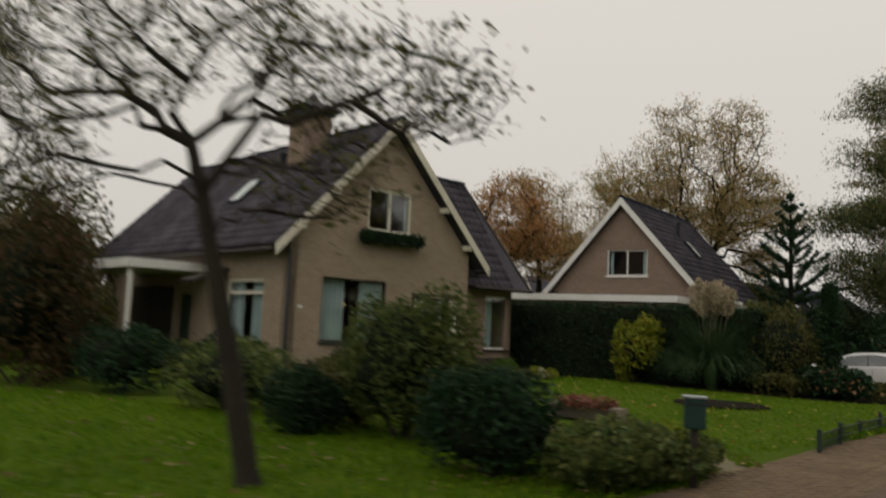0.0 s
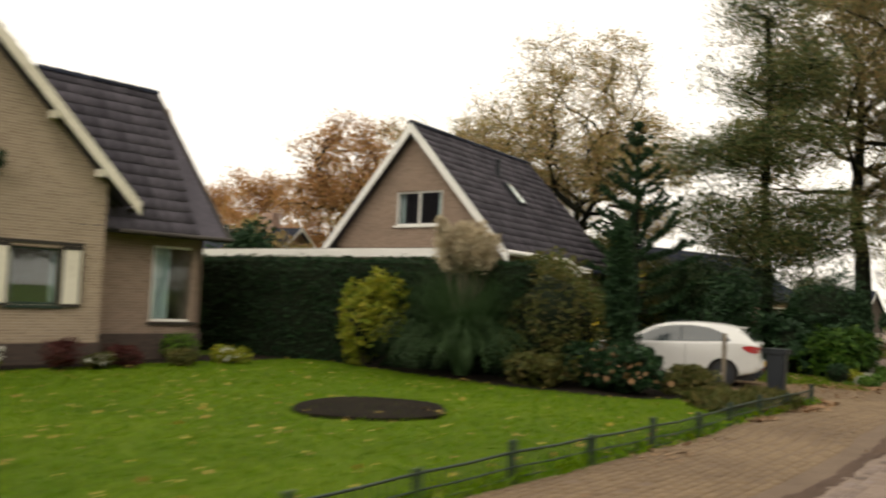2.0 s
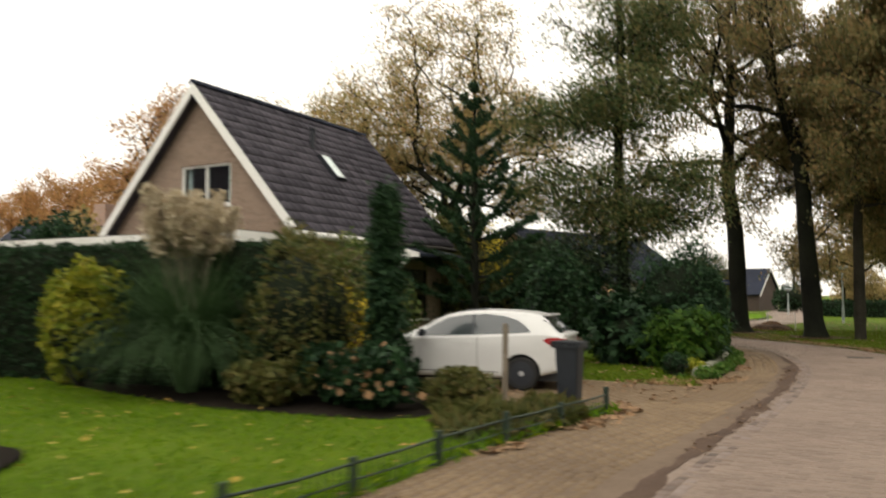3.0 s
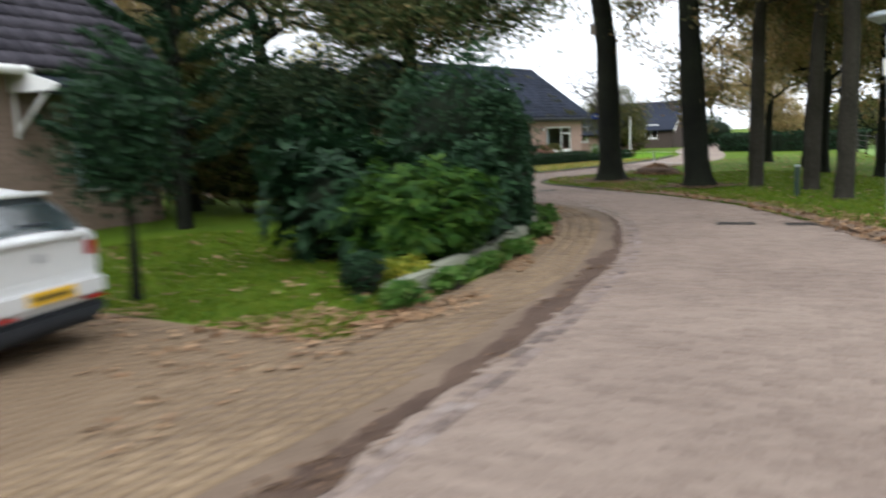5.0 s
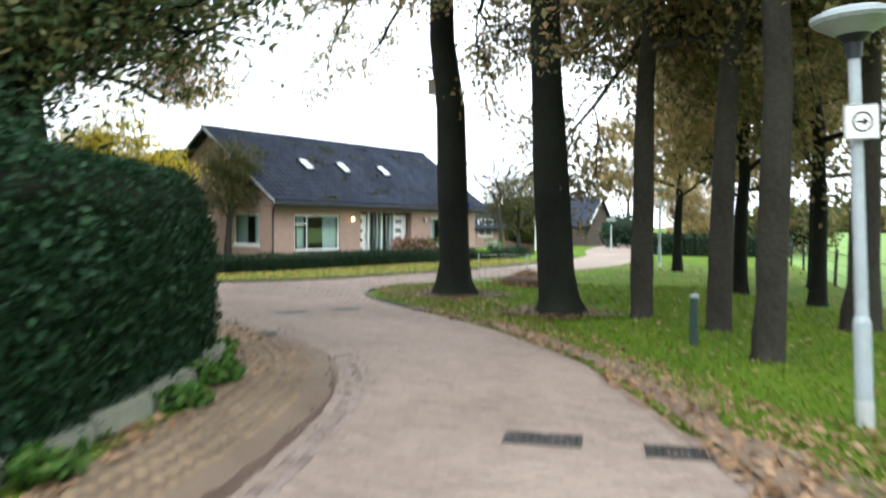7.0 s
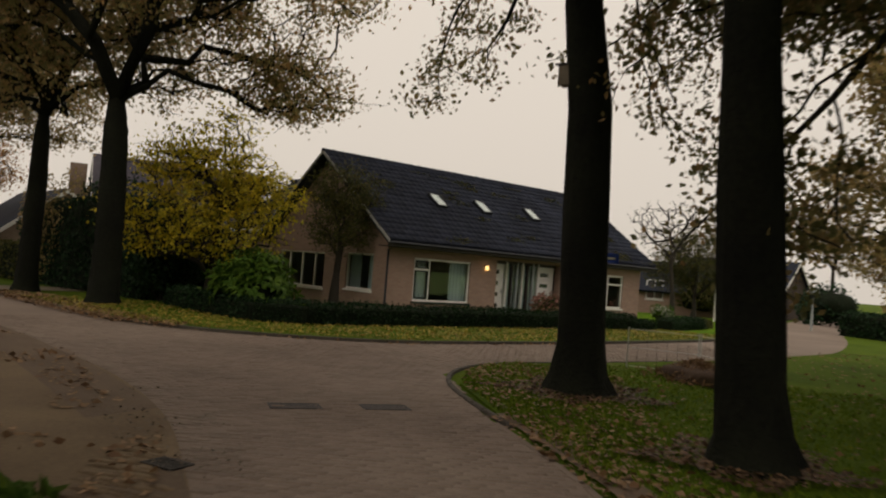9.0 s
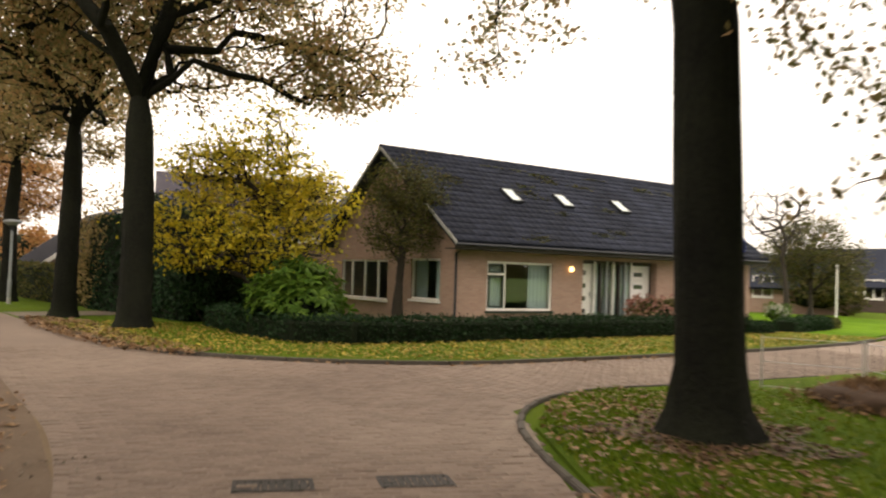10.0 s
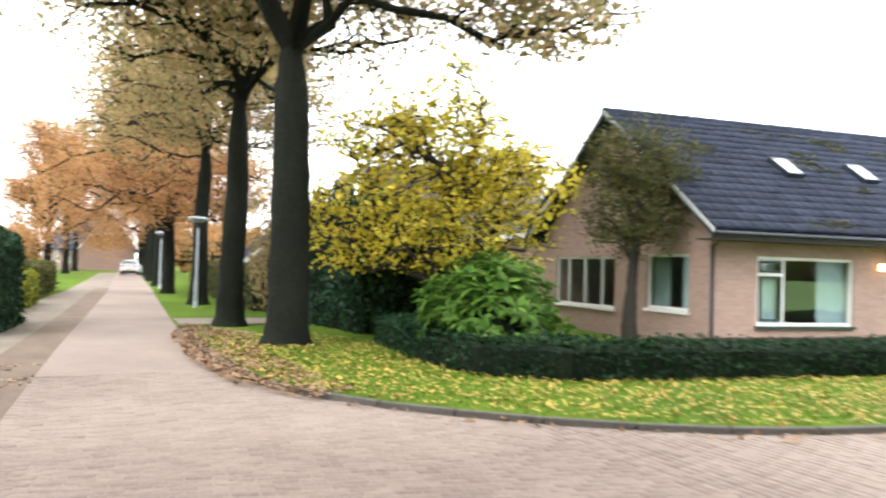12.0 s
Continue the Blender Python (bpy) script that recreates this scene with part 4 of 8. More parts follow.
sheet("ground", [(-900, -900), (900, -900), (900, 900), (-900, 900)], 0.0, GRASS_WILD, "rough grass ground around the village road")
ribbon("road", ROAD_L, ROAD_R, 0.0145, KLINKER, "village road paved with grey-brown clinker bricks")
ribbon("side_road", SIDE_L, SIDE_R, 0.0142, KLINKER, "brick-paved side road past the long house")
ribbon("verge_paving", VERGE, ROAD_L[:15], 0.0088, DIRT, "sandy brick-paved verge beside the road", "pavement")
DRIVE = [(-3.75, 6.7), (-4.7, 10.5), (-6.5, 10.1), (-8.4, 9.8), (-13.5, 11.6), (-14.6, 8.8), (-9.5, 6.3), (-6.9, 6.4)]
sheet("driveway", DRIVE, 0.0075, VERGE_BRICK, "sandy brick driveway of the middle house", "driveway")
LAWN_A = [(-1.75, -8.3), (-1.95, -5.6), (-2.4, -3.0), (-3.05, 0.7), (-3.65, 3.0), (-4.25, 6.4), (-5.4, 6.3), (-6, 3.9), (-7.4, 3.2), (-8.7, 2.7), (-11.1, 2.4), (-15.4, 2.2), (-15.2, -0.6), (-14.0, -5.7), (-8, -7.2), (-5, -7.9), (-3, -8.7)]
BED = [(-4.25, 6.5), (-5.4, 6.3), (-6, 3.9), (-7.4, 3.2), (-8.7, 2.7), (-11.1, 2.4), (-15.4, 2.2), (-15.2, -0.6), (-14.0, -5.7), (-14.8, -9.6), (-17, -9.6), (-17, 6.2), (-11, 6.8), (-6.9, 6.4)]
sheet("planting_bed", BED, 0.012, SOIL, "dark soil of the planting beds round the lawn", "flower bed")
PATH_A = [(-0.75, -10.6), (-0.95, -9.9), (-1.25, -9.25), (-1.65, -8.85), (-2.2, -8.75), (-3, -8.85), (-5, -9.0), (-8, -9.2), (-14.9, -9.4), (-14.9, -10.6), (-8, -10.2), (-4.5, -10.0)]
sheet("garden_path", PATH_A, 0.014, PATHSAND, "pale sandy garden path to the tan house", "path")
LAWN_C = [(-19.25, 36), (-19.3, 33), (-19.5, 31), (-20.1, 29.5), (-21.0, 28.2), (-22.0, 27.2), (-23.5, 26.35), (-26, 25.85), (-30.1, 25.45), (-30.5, 28.0), (-27.5, 29.6), (-24.9, 29.6), (-23.4, 31.2), (-23.3, 46.5), (-20.2, 48), (-19.3, 40)]
sheet("front_lawn", LAWN_C, 0.07, GRASS_WILD, "grass strip with yellow leaves before the clipped hedge", "lawn", thick=0.07)
SIDE_LAWN = [(-22.9, 46.4), (-21.0, 48.4), (-22.4, 54.2), (-26.6, 62.6), (-31.5, 66), (-34, 60), (-27.5, 51.2), (-25.0, 51.0), (-24.8, 46.6)]
sheet("side_lawn", SIDE_LAWN, 0.03, GRASS, "bright mown lawn beyond the gate gap", "lawn", thick=0.03)
ISLAND = [(-3.2, 19.6), (-4.5, 21.0), (-6.6, 23.3), (-9.2, 25.3), (-12.2, 26.9), (-14.2, 28.1), (-15.2, 29.1), (-15.75, 30.1), (-15.95, 31.2), (-15.75, 32.8), (-15.5, 38), (-16.1, 46), (-14, 52), (-11.2, 54), (-3.4, 29.5), (-1.5, 24)]
sheet("tree_verge", ISLAND, 0.045, GRASS_WILD, "mown grass under the row of tall oaks", "lawn", thick=0.05)
sheet("field", [(-3.2, 29.5), (-11.5, 55.5), (-40, 140), (-60, 420), (400, 420), (300, -60), (6, 0), (2.0, 18)], 0.012, MEADOW, "bright green open meadow behind the wire fence", "field")
DISC = [(-7.0 + 1.15 * (1 + 0.05 * math.sin(3 * a)) * math.cos(a), -1.55 + 1.15 * (1 + 0.05 * math.cos(4 * a)) * math.sin(a)) for a in np.linspace(0, 2 * math.pi, 36, endpoint=False)]
sheet("round_bed", DISC, 0.05, SOIL, "round bare soil bed cut into the lawn", "flower bed", thick=0.05)
GUTTER = smooth_line(ROAD_L[3:14], 60)
side = np.gradient(GUTTER, axis=0)
side = np.column_stack([-side[:, 1], side[:, 0]]) / np.hypot(*side.T)[:, None]
far = np.r_[0, np.cumsum(np.hypot(*np.diff(GUTTER, axis=0).T))]
ragged = lambda k: np.array([noise.noise(Vector((d * 0.7, k, 0))) + 0.6 * noise.noise(Vector((d * 2.6, k, 3))) + 0.4 * noise.noise(Vector((d * 7.0, k, 5))) for d in far])
fade = np.interp(GUTTER[:, 1], [-13, -11, 15, 20], [0.0, 1.0, 1.0, 0.15])
swell = np.interp(GUTTER[:, 1], [6, 11, 15, 18], [0.85, 1.0, 1.5, 1.2])
ribbon("gutter_mud", GUTTER + side * (fade * swell * (0.15 + 0.13 * ragged(2)))[:, None], GUTTER - side * (fade * (0.06 + 0.10 * ragged(9)) - 0.01)[:, None], 0.021, MUD, "dark wet mud and leaf dirt along the road gutter", "mud", n=1)
ribbon("street_path", [(-26, 22.0), (-37, 20.9), (-48, 20.2), (-58, 19.9), (-100, 17.6)], [(-26, 23.3), (-37, 22.8), (-48, 22.3), (-58, 21.8), (-100, 19.3)], 0.003, SAND, "pale sandy path beside the oak-lined street", "path")
ribbon("street_soil", [(-13.5, 22.35), (-18, 22.6), (-22, 22.6), (-26, 22.4), (-37, 22.0), (-58, 21.0)], [(-13.8, 23.25), (-18, 23.55), (-22, 23.45), (-26, 23.25), (-37, 22.75), (-58, 21.75)], 0.0105, DIRT, "strip of dark soil beside the street", "soil")
ribbon("far_drive", [(-33.8, 25.2), (-34.6, 30)], [(-35.9, 25.0), (-36.8, 30)], 0.016, SAND, "pale driveway between the street oaks", "driveway", n=2)


def brick_rows(name, left, right, s0, s1, long, course, z, material, label, parent, singles=(0, 0), single_mat=None, lengthwise=False, joint=0.955):
    """Paving laid course by course between two edges, from s0 to s1 metres along. singles: a stretch built brick by brick."""
    a, b = smooth_line(left, 12), smooth_line(right, 12)
    mid = (a + b) / 2
    s = np.r_[0, np.cumsum(np.hypot(*np.diff(mid, axis=0).T))]
    rng = np.random.default_rng(8)
    box8 = np.array([(-1, -1), (1, -1), (1, 1), (-1, 1)], float) / 2
    quads = np.array([(4, 5, 6, 7), (0, 1, 5, 4), (1, 2, 6, 5), (2, 3, 7, 6), (3, 0, 4, 7)])
    vs, qs, n = [], [], 0
    one = None
    step = long if lengthwise else course
    rows = np.arange(s0, s1, step)
    for k, sc in enumerate(rows):
        A = np.array([np.interp(sc, s, a[:, 0]), np.interp(sc, s, a[:, 1])])
        B = np.array([np.interp(sc, s, b[:, 0]), np.interp(sc, s, b[:, 1])])
        across = B - A
        w = np.hypot(*across)
        across /= w
        ahead = np.array([-across[1], across[0]])
        size = course if lengthwise else long
        m = max(1, int(w / size))
        for i in range(m + (0 if lengthwise else k % 2)):
            u = (i + 0.5 - (0 if lengthwise else 0.5 * (k % 2))) * size
            if not 0.04 < u < w:
                continue
            c = A + across * u + (ahead * 0.5 * step * (i % 2) if lengthwise else 0)
            hz = z + rng.normal(0, 0.003)
            tilt = rng.normal(0, 0.012)
            sx, sy = size * (joint if lengthwise else 0.95), step * (0.985 if lengthwise else 0.94)
            if singles[0] <= k < singles[1]:
                if one is None:
                    low, top = box8 * (sx, sy), box8 * (sx - 0.012, sy - 0.012)
                    one = np_mesh("brick", np.concatenate([np.column_stack([low, [-0.02] * 4]), np.column_stack([top, [0] * 4])]), quads, single_mat)
                ob = new("brick", one)
                ob.parent = parent
                ob.matrix_basis = pose(*c, hz, 0, 0, math.degrees(math.atan2(across[1], across[0]) + tilt))
                continue
            ca, sa = math.cos(tilt), math.sin(tilt)
            ex, ey = across * ca + ahead * sa, ahead * ca - across * sa
            low, top = box8 * (sx, sy), box8 * (sx - 0.012, sy - 0.012)
            vs.append(np.concatenate([np.column_stack([c + low @ np.array([ex, ey]), [hz - 0.02] * 4]), np.column_stack([c + top @ np.array([ex, ey]), [hz] * 4])]))
            qs.append(quads + n)
            n += 8
    ob = part(name, np_mesh(name, np.concatenate(vs), np.concatenate(qs), material), material, parent, label)
    return tagged(ob, kind="stuff")


def kerb_line(name, line, z, label, wide=0.12, step=0.98, material=None):
    """Kerbstones laid end to end, each a part."""
    p = smooth_line(line, 10)
    s = np.r_[0, np.cumsum(np.hypot(*np.diff(p, axis=0).T))]
    root = thing(name, None, label, "kerb", "", "structure")
    bm = boxes((-step / 2 + 0.006, step / 2 - 0.006, -wide / 2, wide / 2, -z, 0), bevel=0.012)
    me = finish(bm, "kerbstone", material or KERB)
    for c in np.arange(step / 2, s[-1], step):
        x, y = np.interp(c, s, p[:, 0]), np.interp(c, s, p[:, 1])
        x1, y1 = np.interp(c + 0.2, s, p[:, 0]), np.interp(c + 0.2, s, p[:, 1])
        ob = new("kerbstone", me)
        ob.parent, ob.matrix_basis = root, pose(x, y, z, 0, 0, math.degrees(math.atan2(y1 - y, x1 - x)))


kerb_line("lawn_kerb", [(-33, 25.2), (-30.1, 25.37), (-26, 25.78), (-23.45, 26.28), (-21.95, 27.15), (-20.95, 28.15), (-20.05, 29.5), (-19.45, 31), (-19.25, 33), (-19.2, 38), (-19.9, 46), (-22.2, 54)], 0.085, "low grey concrete kerb along the leaf-strewn grass")
kerb_line("island_kerb", [(-11.5, 26.45), (-13.2, 27.3), (-14.4, 28.05), (-15.3, 28.95), (-15.85, 29.95), (-16.05, 31.2), (-15.85, 32.8), (-15.6, 36)], 0.055, "worn grey kerb round the tip of the tree verge", 0.08, 0.5)
kerb_line("road_kerb", ROAD_R[7:16], 0.0215, "flush pale edging along the right side of the brick road", 0.1, 0.9, KLINKER_ONE)

ribbon("roadside_soil", [(x, y) for x, y in ROAD_R[3:13]], [(x + 0.9, y + 0.35) for x, y in ROAD_R[3:13]], 0.016, DIRT, "bare soil beside the road edge", "soil")
MOULD_IN = smooth_line([(1.0, 11.9), (0.3, 14.6), (-0.7, 17.2), (-1.9, 19.3), (-3.6, 21.4), (-6.0, 23.9), (-8.9, 25.9), (-12.0, 27.3)], 14)
MOULD_OUT = smooth_line([(0.2, 11.7), (-0.7, 14.25), (-1.6, 16.65), (-2.6, 18.55), (-4.2, 20.7), (-6.4, 23.2), (-9.1, 25.2), (-12.1, 26.8)], 14)
edge = np.array([0.55 + 0.45 * noise.noise(Vector((i * 0.17, 4.0, 1.0))) for i in range(len(MOULD_IN))])
ribbon("leaf_mould", MOULD_OUT, MOULD_OUT + (MOULD_IN - MOULD_OUT) * edge[:, None], 0.052, DIRT, "strip of bare brown leaf mould beside the road", "soil", n=1)
sheet("corner_paving", [(-7.4, 19.2), (-9.1, 21.9), (-11.6, 22.95), (-13.8, 23.5), (-16.2, 23.8), (-20, 23.8), (-26, 23.5), (-26, 20.8), (-16, 20.6), (-12.9, 21.2), (-11.3, 21.25), (-9.7, 19.5)], 0.0085, VERGE_BRICK, "sandy brick paving at the street corner", "pavement")
litter("corner_leaves", [(-8.6, 19.6), (-9.6, 21.4), (-11.6, 22.4), (-13.8, 23.25), (-18, 23.6), (-26, 23.3), (-26, 20.8), (-16, 20.6), (-12.9, 21.2), (-10.8, 20.9)], 3600, 0.10, L_FALLEN, "brown leaves on the corner paving", 38, 0.02, 0.4)
litter("gutter_leaves", [(-1.3, 1.4), (-1.95, 3.8), (-2.75, 7), (-3.65, 10.4), (-4.45, 13), (-5.35, 15.5), (-6.45, 17.7), (-7.8, 19.9), (-7.4, 19.6), (-6.0, 17.5), (-4.9, 15.4), (-4.05, 12.9), (-3.2, 10.2), (-2.35, 6.9), (-1.5, 3.6), (-0.95, 1.3)], 14000, 0.05, L_MOULD, "dark rotting leaves in the gutter", 50, 0.022, 0.5)
litter("wall_leaves", [(-4.7, 10.4), (-5.0, 12.4), (-5.5, 14.0), (-6.2, 15.6), (-7.2, 17.4), (-8.6, 19.5), (-9.6, 20.9), (-9.0, 19.3), (-7.5, 16.9), (-6.5, 14.7), (-5.95, 13.1), (-5.55, 11.5), (-6.6, 10.6), (-6.4, 10.2)], 9000, 0.09, L_FALLEN, "brown leaves gathered along the edging wall", 51, 0.02, 0.1)
litter("bend_grit", [(-6.3, 18.4), (-7.6, 20.6), (-9.6, 22.4), (-12.3, 23.4), (-15, 23.9), (-15, 22.8), (-12.0, 22.2), (-9.7, 21.0), (-8.3, 19.2), (-7.2, 17.8)], 8000, 0.035, L_GRIT, "sandy grit washed over the bend", 60, 0.021, 0.1)
for x, y, r, seed in ((-12.8, 29.25, 1.5, 61), (-9.05, 27.35, 1.3, 62)):
    litter("trunk_litter", [(x + r * (0.8 + 0.25 * math.sin(2.3 * k)) * math.cos(k * 0.4488), y + r * (0.8 + 0.25 * math.sin(2.3 * k)) * math.sin(k * 0.4488)) for k in range(14)], 2600, 0.07, L_MOULD, "rotting leaves and bare soil round an oak trunk", seed, 0.11)
litter("verge_leaves", [(-2.2, -6), (-1.2, -5), (-3.2, 4), (-4.4, 10), (-5.6, 14), (-7.8, 18.5), (-9.8, 20.9), (-11.2, 21.4), (-9.3, 18.9), (-7.2, 16), (-5.9, 13.4), (-5.3, 10.6), (-4.6, 7.5), (-3.5, 2)], 9000, 0.09, L_FALLEN, "brown oak leaves blown along the verge", 31, 0.02, 0.5)
litter("oak_leaves_drift", [(-1.0, 17.0), (-2.0, 17.3), (-4.0, 20.2), (-6.4, 23.0), (-9.0, 25.0), (-12.0, 26.6), (-11.6, 27.6), (-8.6, 26.2), (-5.8, 23.8), (-3.8, 21.9), (-2.0, 21.5), (-0.6, 19)], 15000, 0.10, L_FALLEN, "thick drift of tan oak leaves along the road edge", 32, 0.05)
litter("oak_leaves_grass", ISLAND, 4200, 0.09, L_FALLEN, "scattered brown leaves on the grass under the oaks", 33, 0.07)
litter("yellow_leaves_lawn", LAWN_C, 18000, 0.078, L_FALLEN_Y, "fallen yellow leaves covering the grass strip", 34, 0.10)
litter("corner_drift", [(-33, 25.3), (-30, 25.0), (-26, 25.3), (-23.5, 25.8), (-22.0, 26.7), (-22.5, 27.3), (-24, 27.0), (-27, 26.6), (-31, 26.6)], 4500, 0.10, L_FALLEN, "drift of brown leaves over the kerb", 57, 0.085)
litter("kerb_leaves", [(-33, 25.2), (-30.1, 24.95), (-26, 25.4), (-23.2, 25.9), (-20.7, 27.8), (-18.95, 31), (-18.75, 38), (-19.4, 38), (-19.6, 31), (-21.3, 28.4), (-23.6, 26.6), (-26, 26.1), (-31, 27.3)], 6500, 0.10, L_FALLEN, "brown leaves gathered against the kerb", 35, 0.03)
litter("path_edge_leaves", [(-0.75, -10.3), (-1.05, -9.3), (-1.6, -8.7), (-3, -8.65), (-8, -8.95), (-8, -9.15), (-3, -8.9), (-1.75, -8.95), (-1.35, -9.3), (-1.0, -10.3)], 900, 0.08, L_FALLEN, "leaves and crumbled edging along the path", 62, 0.03)
blades("path_edge_grass", [(-1.0, -9.3), (-1.6, -8.65), (-3, -8.6), (-8, -8.9), (-8, -9.25), (-3, -8.98), (-1.8, -8.98), (-1.25, -9.5)], 5000, 0.10, "grass growing over the path edge", 63)
litter("path_leaves", PATH_A, 900, 0.085, L_FALLEN, "brown leaves on the garden path", 56, 0.02, 0.1)
litter("lawn_leaves", LAWN_A, 700, 0.085, L_FALLEN_Y, "few pale leaves lying on the mown lawn", 36, 0.05)
litter("drive_leaves", DRIVE, 1500, 0.09, L_FALLEN, "brown leaves on the sandy driveway", 37, 0.02, 0.5)
blades("lawn_grass", LAWN_A, 60000, 0.075, "short mown lawn grass", 41)
blades("verge_grass", [(-0.6, 17.6), (-2.0, 18.6), (-4.2, 21.2), (-6.6, 23.7), (-9.2, 25.6), (-12.2, 27.1), (-14.2, 28.3), (-15.7, 30.4), (-15.6, 33), (-9, 36), (-1.5, 27)], 60000, 0.10, "grass of the tree verge", 42, 0.045, L_BLADE_WILD)
TIP = [(-9.2, 25.35), (-12.2, 26.95), (-14.2, 28.15), (-15.2, 29.15), (-15.75, 30.15), (-15.9, 31.2), (-14.0, 31.8), (-10.5, 28.2)]
blades("tip_grass", TIP, 26000, 0.10, "grass at the tip of the tree verge", 58, 0.045, L_BLADE_WILD)
litter("tip_leaves", TIP, 3200, 0.085, L_FALLEN, "brown leaves at the tip of the tree verge", 59, 0.09)
blades("strip_grass", LAWN_C, 30000, 0.09, "short grass of the front strip", 43, 0.07, L_BLADE_WILD)
CORNER_LAWN = [(-4.85, 10.5), (-5.5, 11.6), (-6.5, 13.0), (-8.6, 13.4), (-11.5, 15.2), (-13.4, 14.6), (-13.2, 11.8), (-8.4, 9.85), (-6.5, 10.15)]
blades("corner_grass", CORNER_LAWN, 26000, 0.10, "grass of the corner garden", 46, 0.0, L_BLADE_WILD)
litter("drive_edge_leaves", [(-4.6, 10.2), (-8.4, 9.5), (-8.2, 10.4), (-5.2, 11.4), (-4.9, 12.6), (-4.7, 12.0)], 1300, 0.09, L_FALLEN, "brown leaves along the driveway edge", 55, 0.03, 0.1)
litter("corner_lawn_leaves", CORNER_LAWN, 700, 0.09, L_FALLEN, "brown leaves on the corner lawn", 47, 0.05, 0.2)
FRONT = [(0.4, -19.6), (-0.4, -14.6), (-0.6, -11.0), (-3.0, -9.5), (-6.5, -10.4), (-8.8, -13.8), (-13.0, -16.2), (-15.0, -19.5), (-6, -22)]
blades("front_grass", FRONT, 64000, 0.10, "grass under the fruit tree", 48)
litter("front_leaves", FRONT, 1100, 0.09, L_FALLEN, "brown leaves under the fruit tree", 49, 0.05, 0.2)
EDGE_WEEDS = [(-5.4, 11.3), (-5.4, 12.2), (-5.85, 13.7), (-6.45, 15.3), (-7.5, 17.2), (-8.9, 19.5), (-11.0, 21.5), (-11.2, 21.2), (-9.2, 19.3), (-7.45, 16.6), (-6.45, 14.0), (-5.8, 11.5)]
blades("edging_weeds", EDGE_WEEDS, 16000, 0.19, "tufts of weeds along the foot of the edging wall", 44, 0.0, L_WEED, 0.2, 0.3)
blades("fence_weeds", [(-3.7, 3.4), (-4.2, 6.6), (-4.9, 6.5), (-5.6, 5.9), (-5.6, 4.4), (-4.6, 3.6)], 5200, 0.36, "tall faded weeds behind the low fence", 52, 0.0, L_OLIVE, 0.12, 0.4)
litter("fence_leaves", [(-3.3, 3.0), (-3.9, 6.9), (-4.6, 7.6), (-5.2, 7.0), (-4.1, 6.4), (-3.6, 3.0)], 1500, 0.11, L_FALLEN, "drift of brown leaves at the fence end", 53, 0.03, 0.2)
blades("fence_grass", [(-1.85, -5.8), (-2.3, -3.0), (-2.95, 0.8), (-3.5, 3.0), (-4.15, 6.8), (-4.5, 6.8), (-3.9, 3.0), (-3.35, 0.8), (-2.7, -3), (-2.2, -5.8)], 5000, 0.22, "long grass growing along the low fence", 45)


# ---------------------------------------------------------------- houses
def roof_plate(parent, corners, thick, material, name="roof", label=""):
    bm = bmesh.new()
    top = [Vector(c) for c in corners]
    nrm = (top[1] - top[0]).cross(top[2] - top[0]).normalized()
    if nrm.z < 0:
        nrm = -nrm
    a, b = [bm.verts.new(v) for v in top], [bm.verts.new(v - nrm * thick) for v in top]
    bm.faces.new(a)
    bm.faces.new(b[::-1])
    for i in range(len(a)):
        bm.faces.new((a[i], b[i], b[(i + 1) % len(a)], a[(i + 1) % len(a)]))
    return part(name, bm, material, parent, label)


def barge(parent, foot, head, out, material, wide=0.24, thick=0.05, name="barge_board"):
    """A sloping verge board from foot to head; out: the way that it faces."""
    foot, head, out = Vector(foot), Vector(head), Vector(out)
    down = Vector((0, 0, -wide))
    bm = bmesh.new()
    a = [bm.verts.new(p) for p in (foot, head, head + down, foot + down)]
    b = [bm.verts.new(p.co - out * thick) for p in a]
    bm.faces.new(a)
    bm.faces.new(b[::-1])
    for i in range(4):
        bm.faces.new((a[i], b[i], b[(i + 1) % 4], a[(i + 1) % 4]))
    return part(name, bm, material, parent)


def ridge_caps(parent, a, b, step=0.42, r=0.13):
    a, b = Vector(a), Vector(b)
    n = max(2, round((b - a).length / step))
    d = (b - a) / n
    limbs = []
    bm = bmesh.new()
    side = Vector((-d.y, d.x, 0)).normalized()
    for i in range(n):
        p, q = a + d * i - d * 0.04, a + d * (i + 1)
        ring = []
        for o, rr in ((p, r * 1.06), (q, r * 0.94)):
            ring.append([bm.verts.new(o + side * rr * math.cos(t) + Vector((0, 0, rr * math.sin(t) - 0.03))) for t in np.linspace(0, math.pi, 7)])
        for j in range(6):
            bm.faces.new((ring[0][j], ring[0][j + 1], ring[1][j + 1], ring[1][j]))
        bm.faces.new(ring[0])
    part("ridge_tiles", bm, TILE, parent, "row of half-round ridge tiles")


def gutter_pipe(parent, pts, r=0.055, material=None, name="gutter", k=8):
    return part(name, tubes(name, [(pts, [r] * len(pts))], material or PLASTIC_DARK, k), material or PLASTIC_DARK, parent)


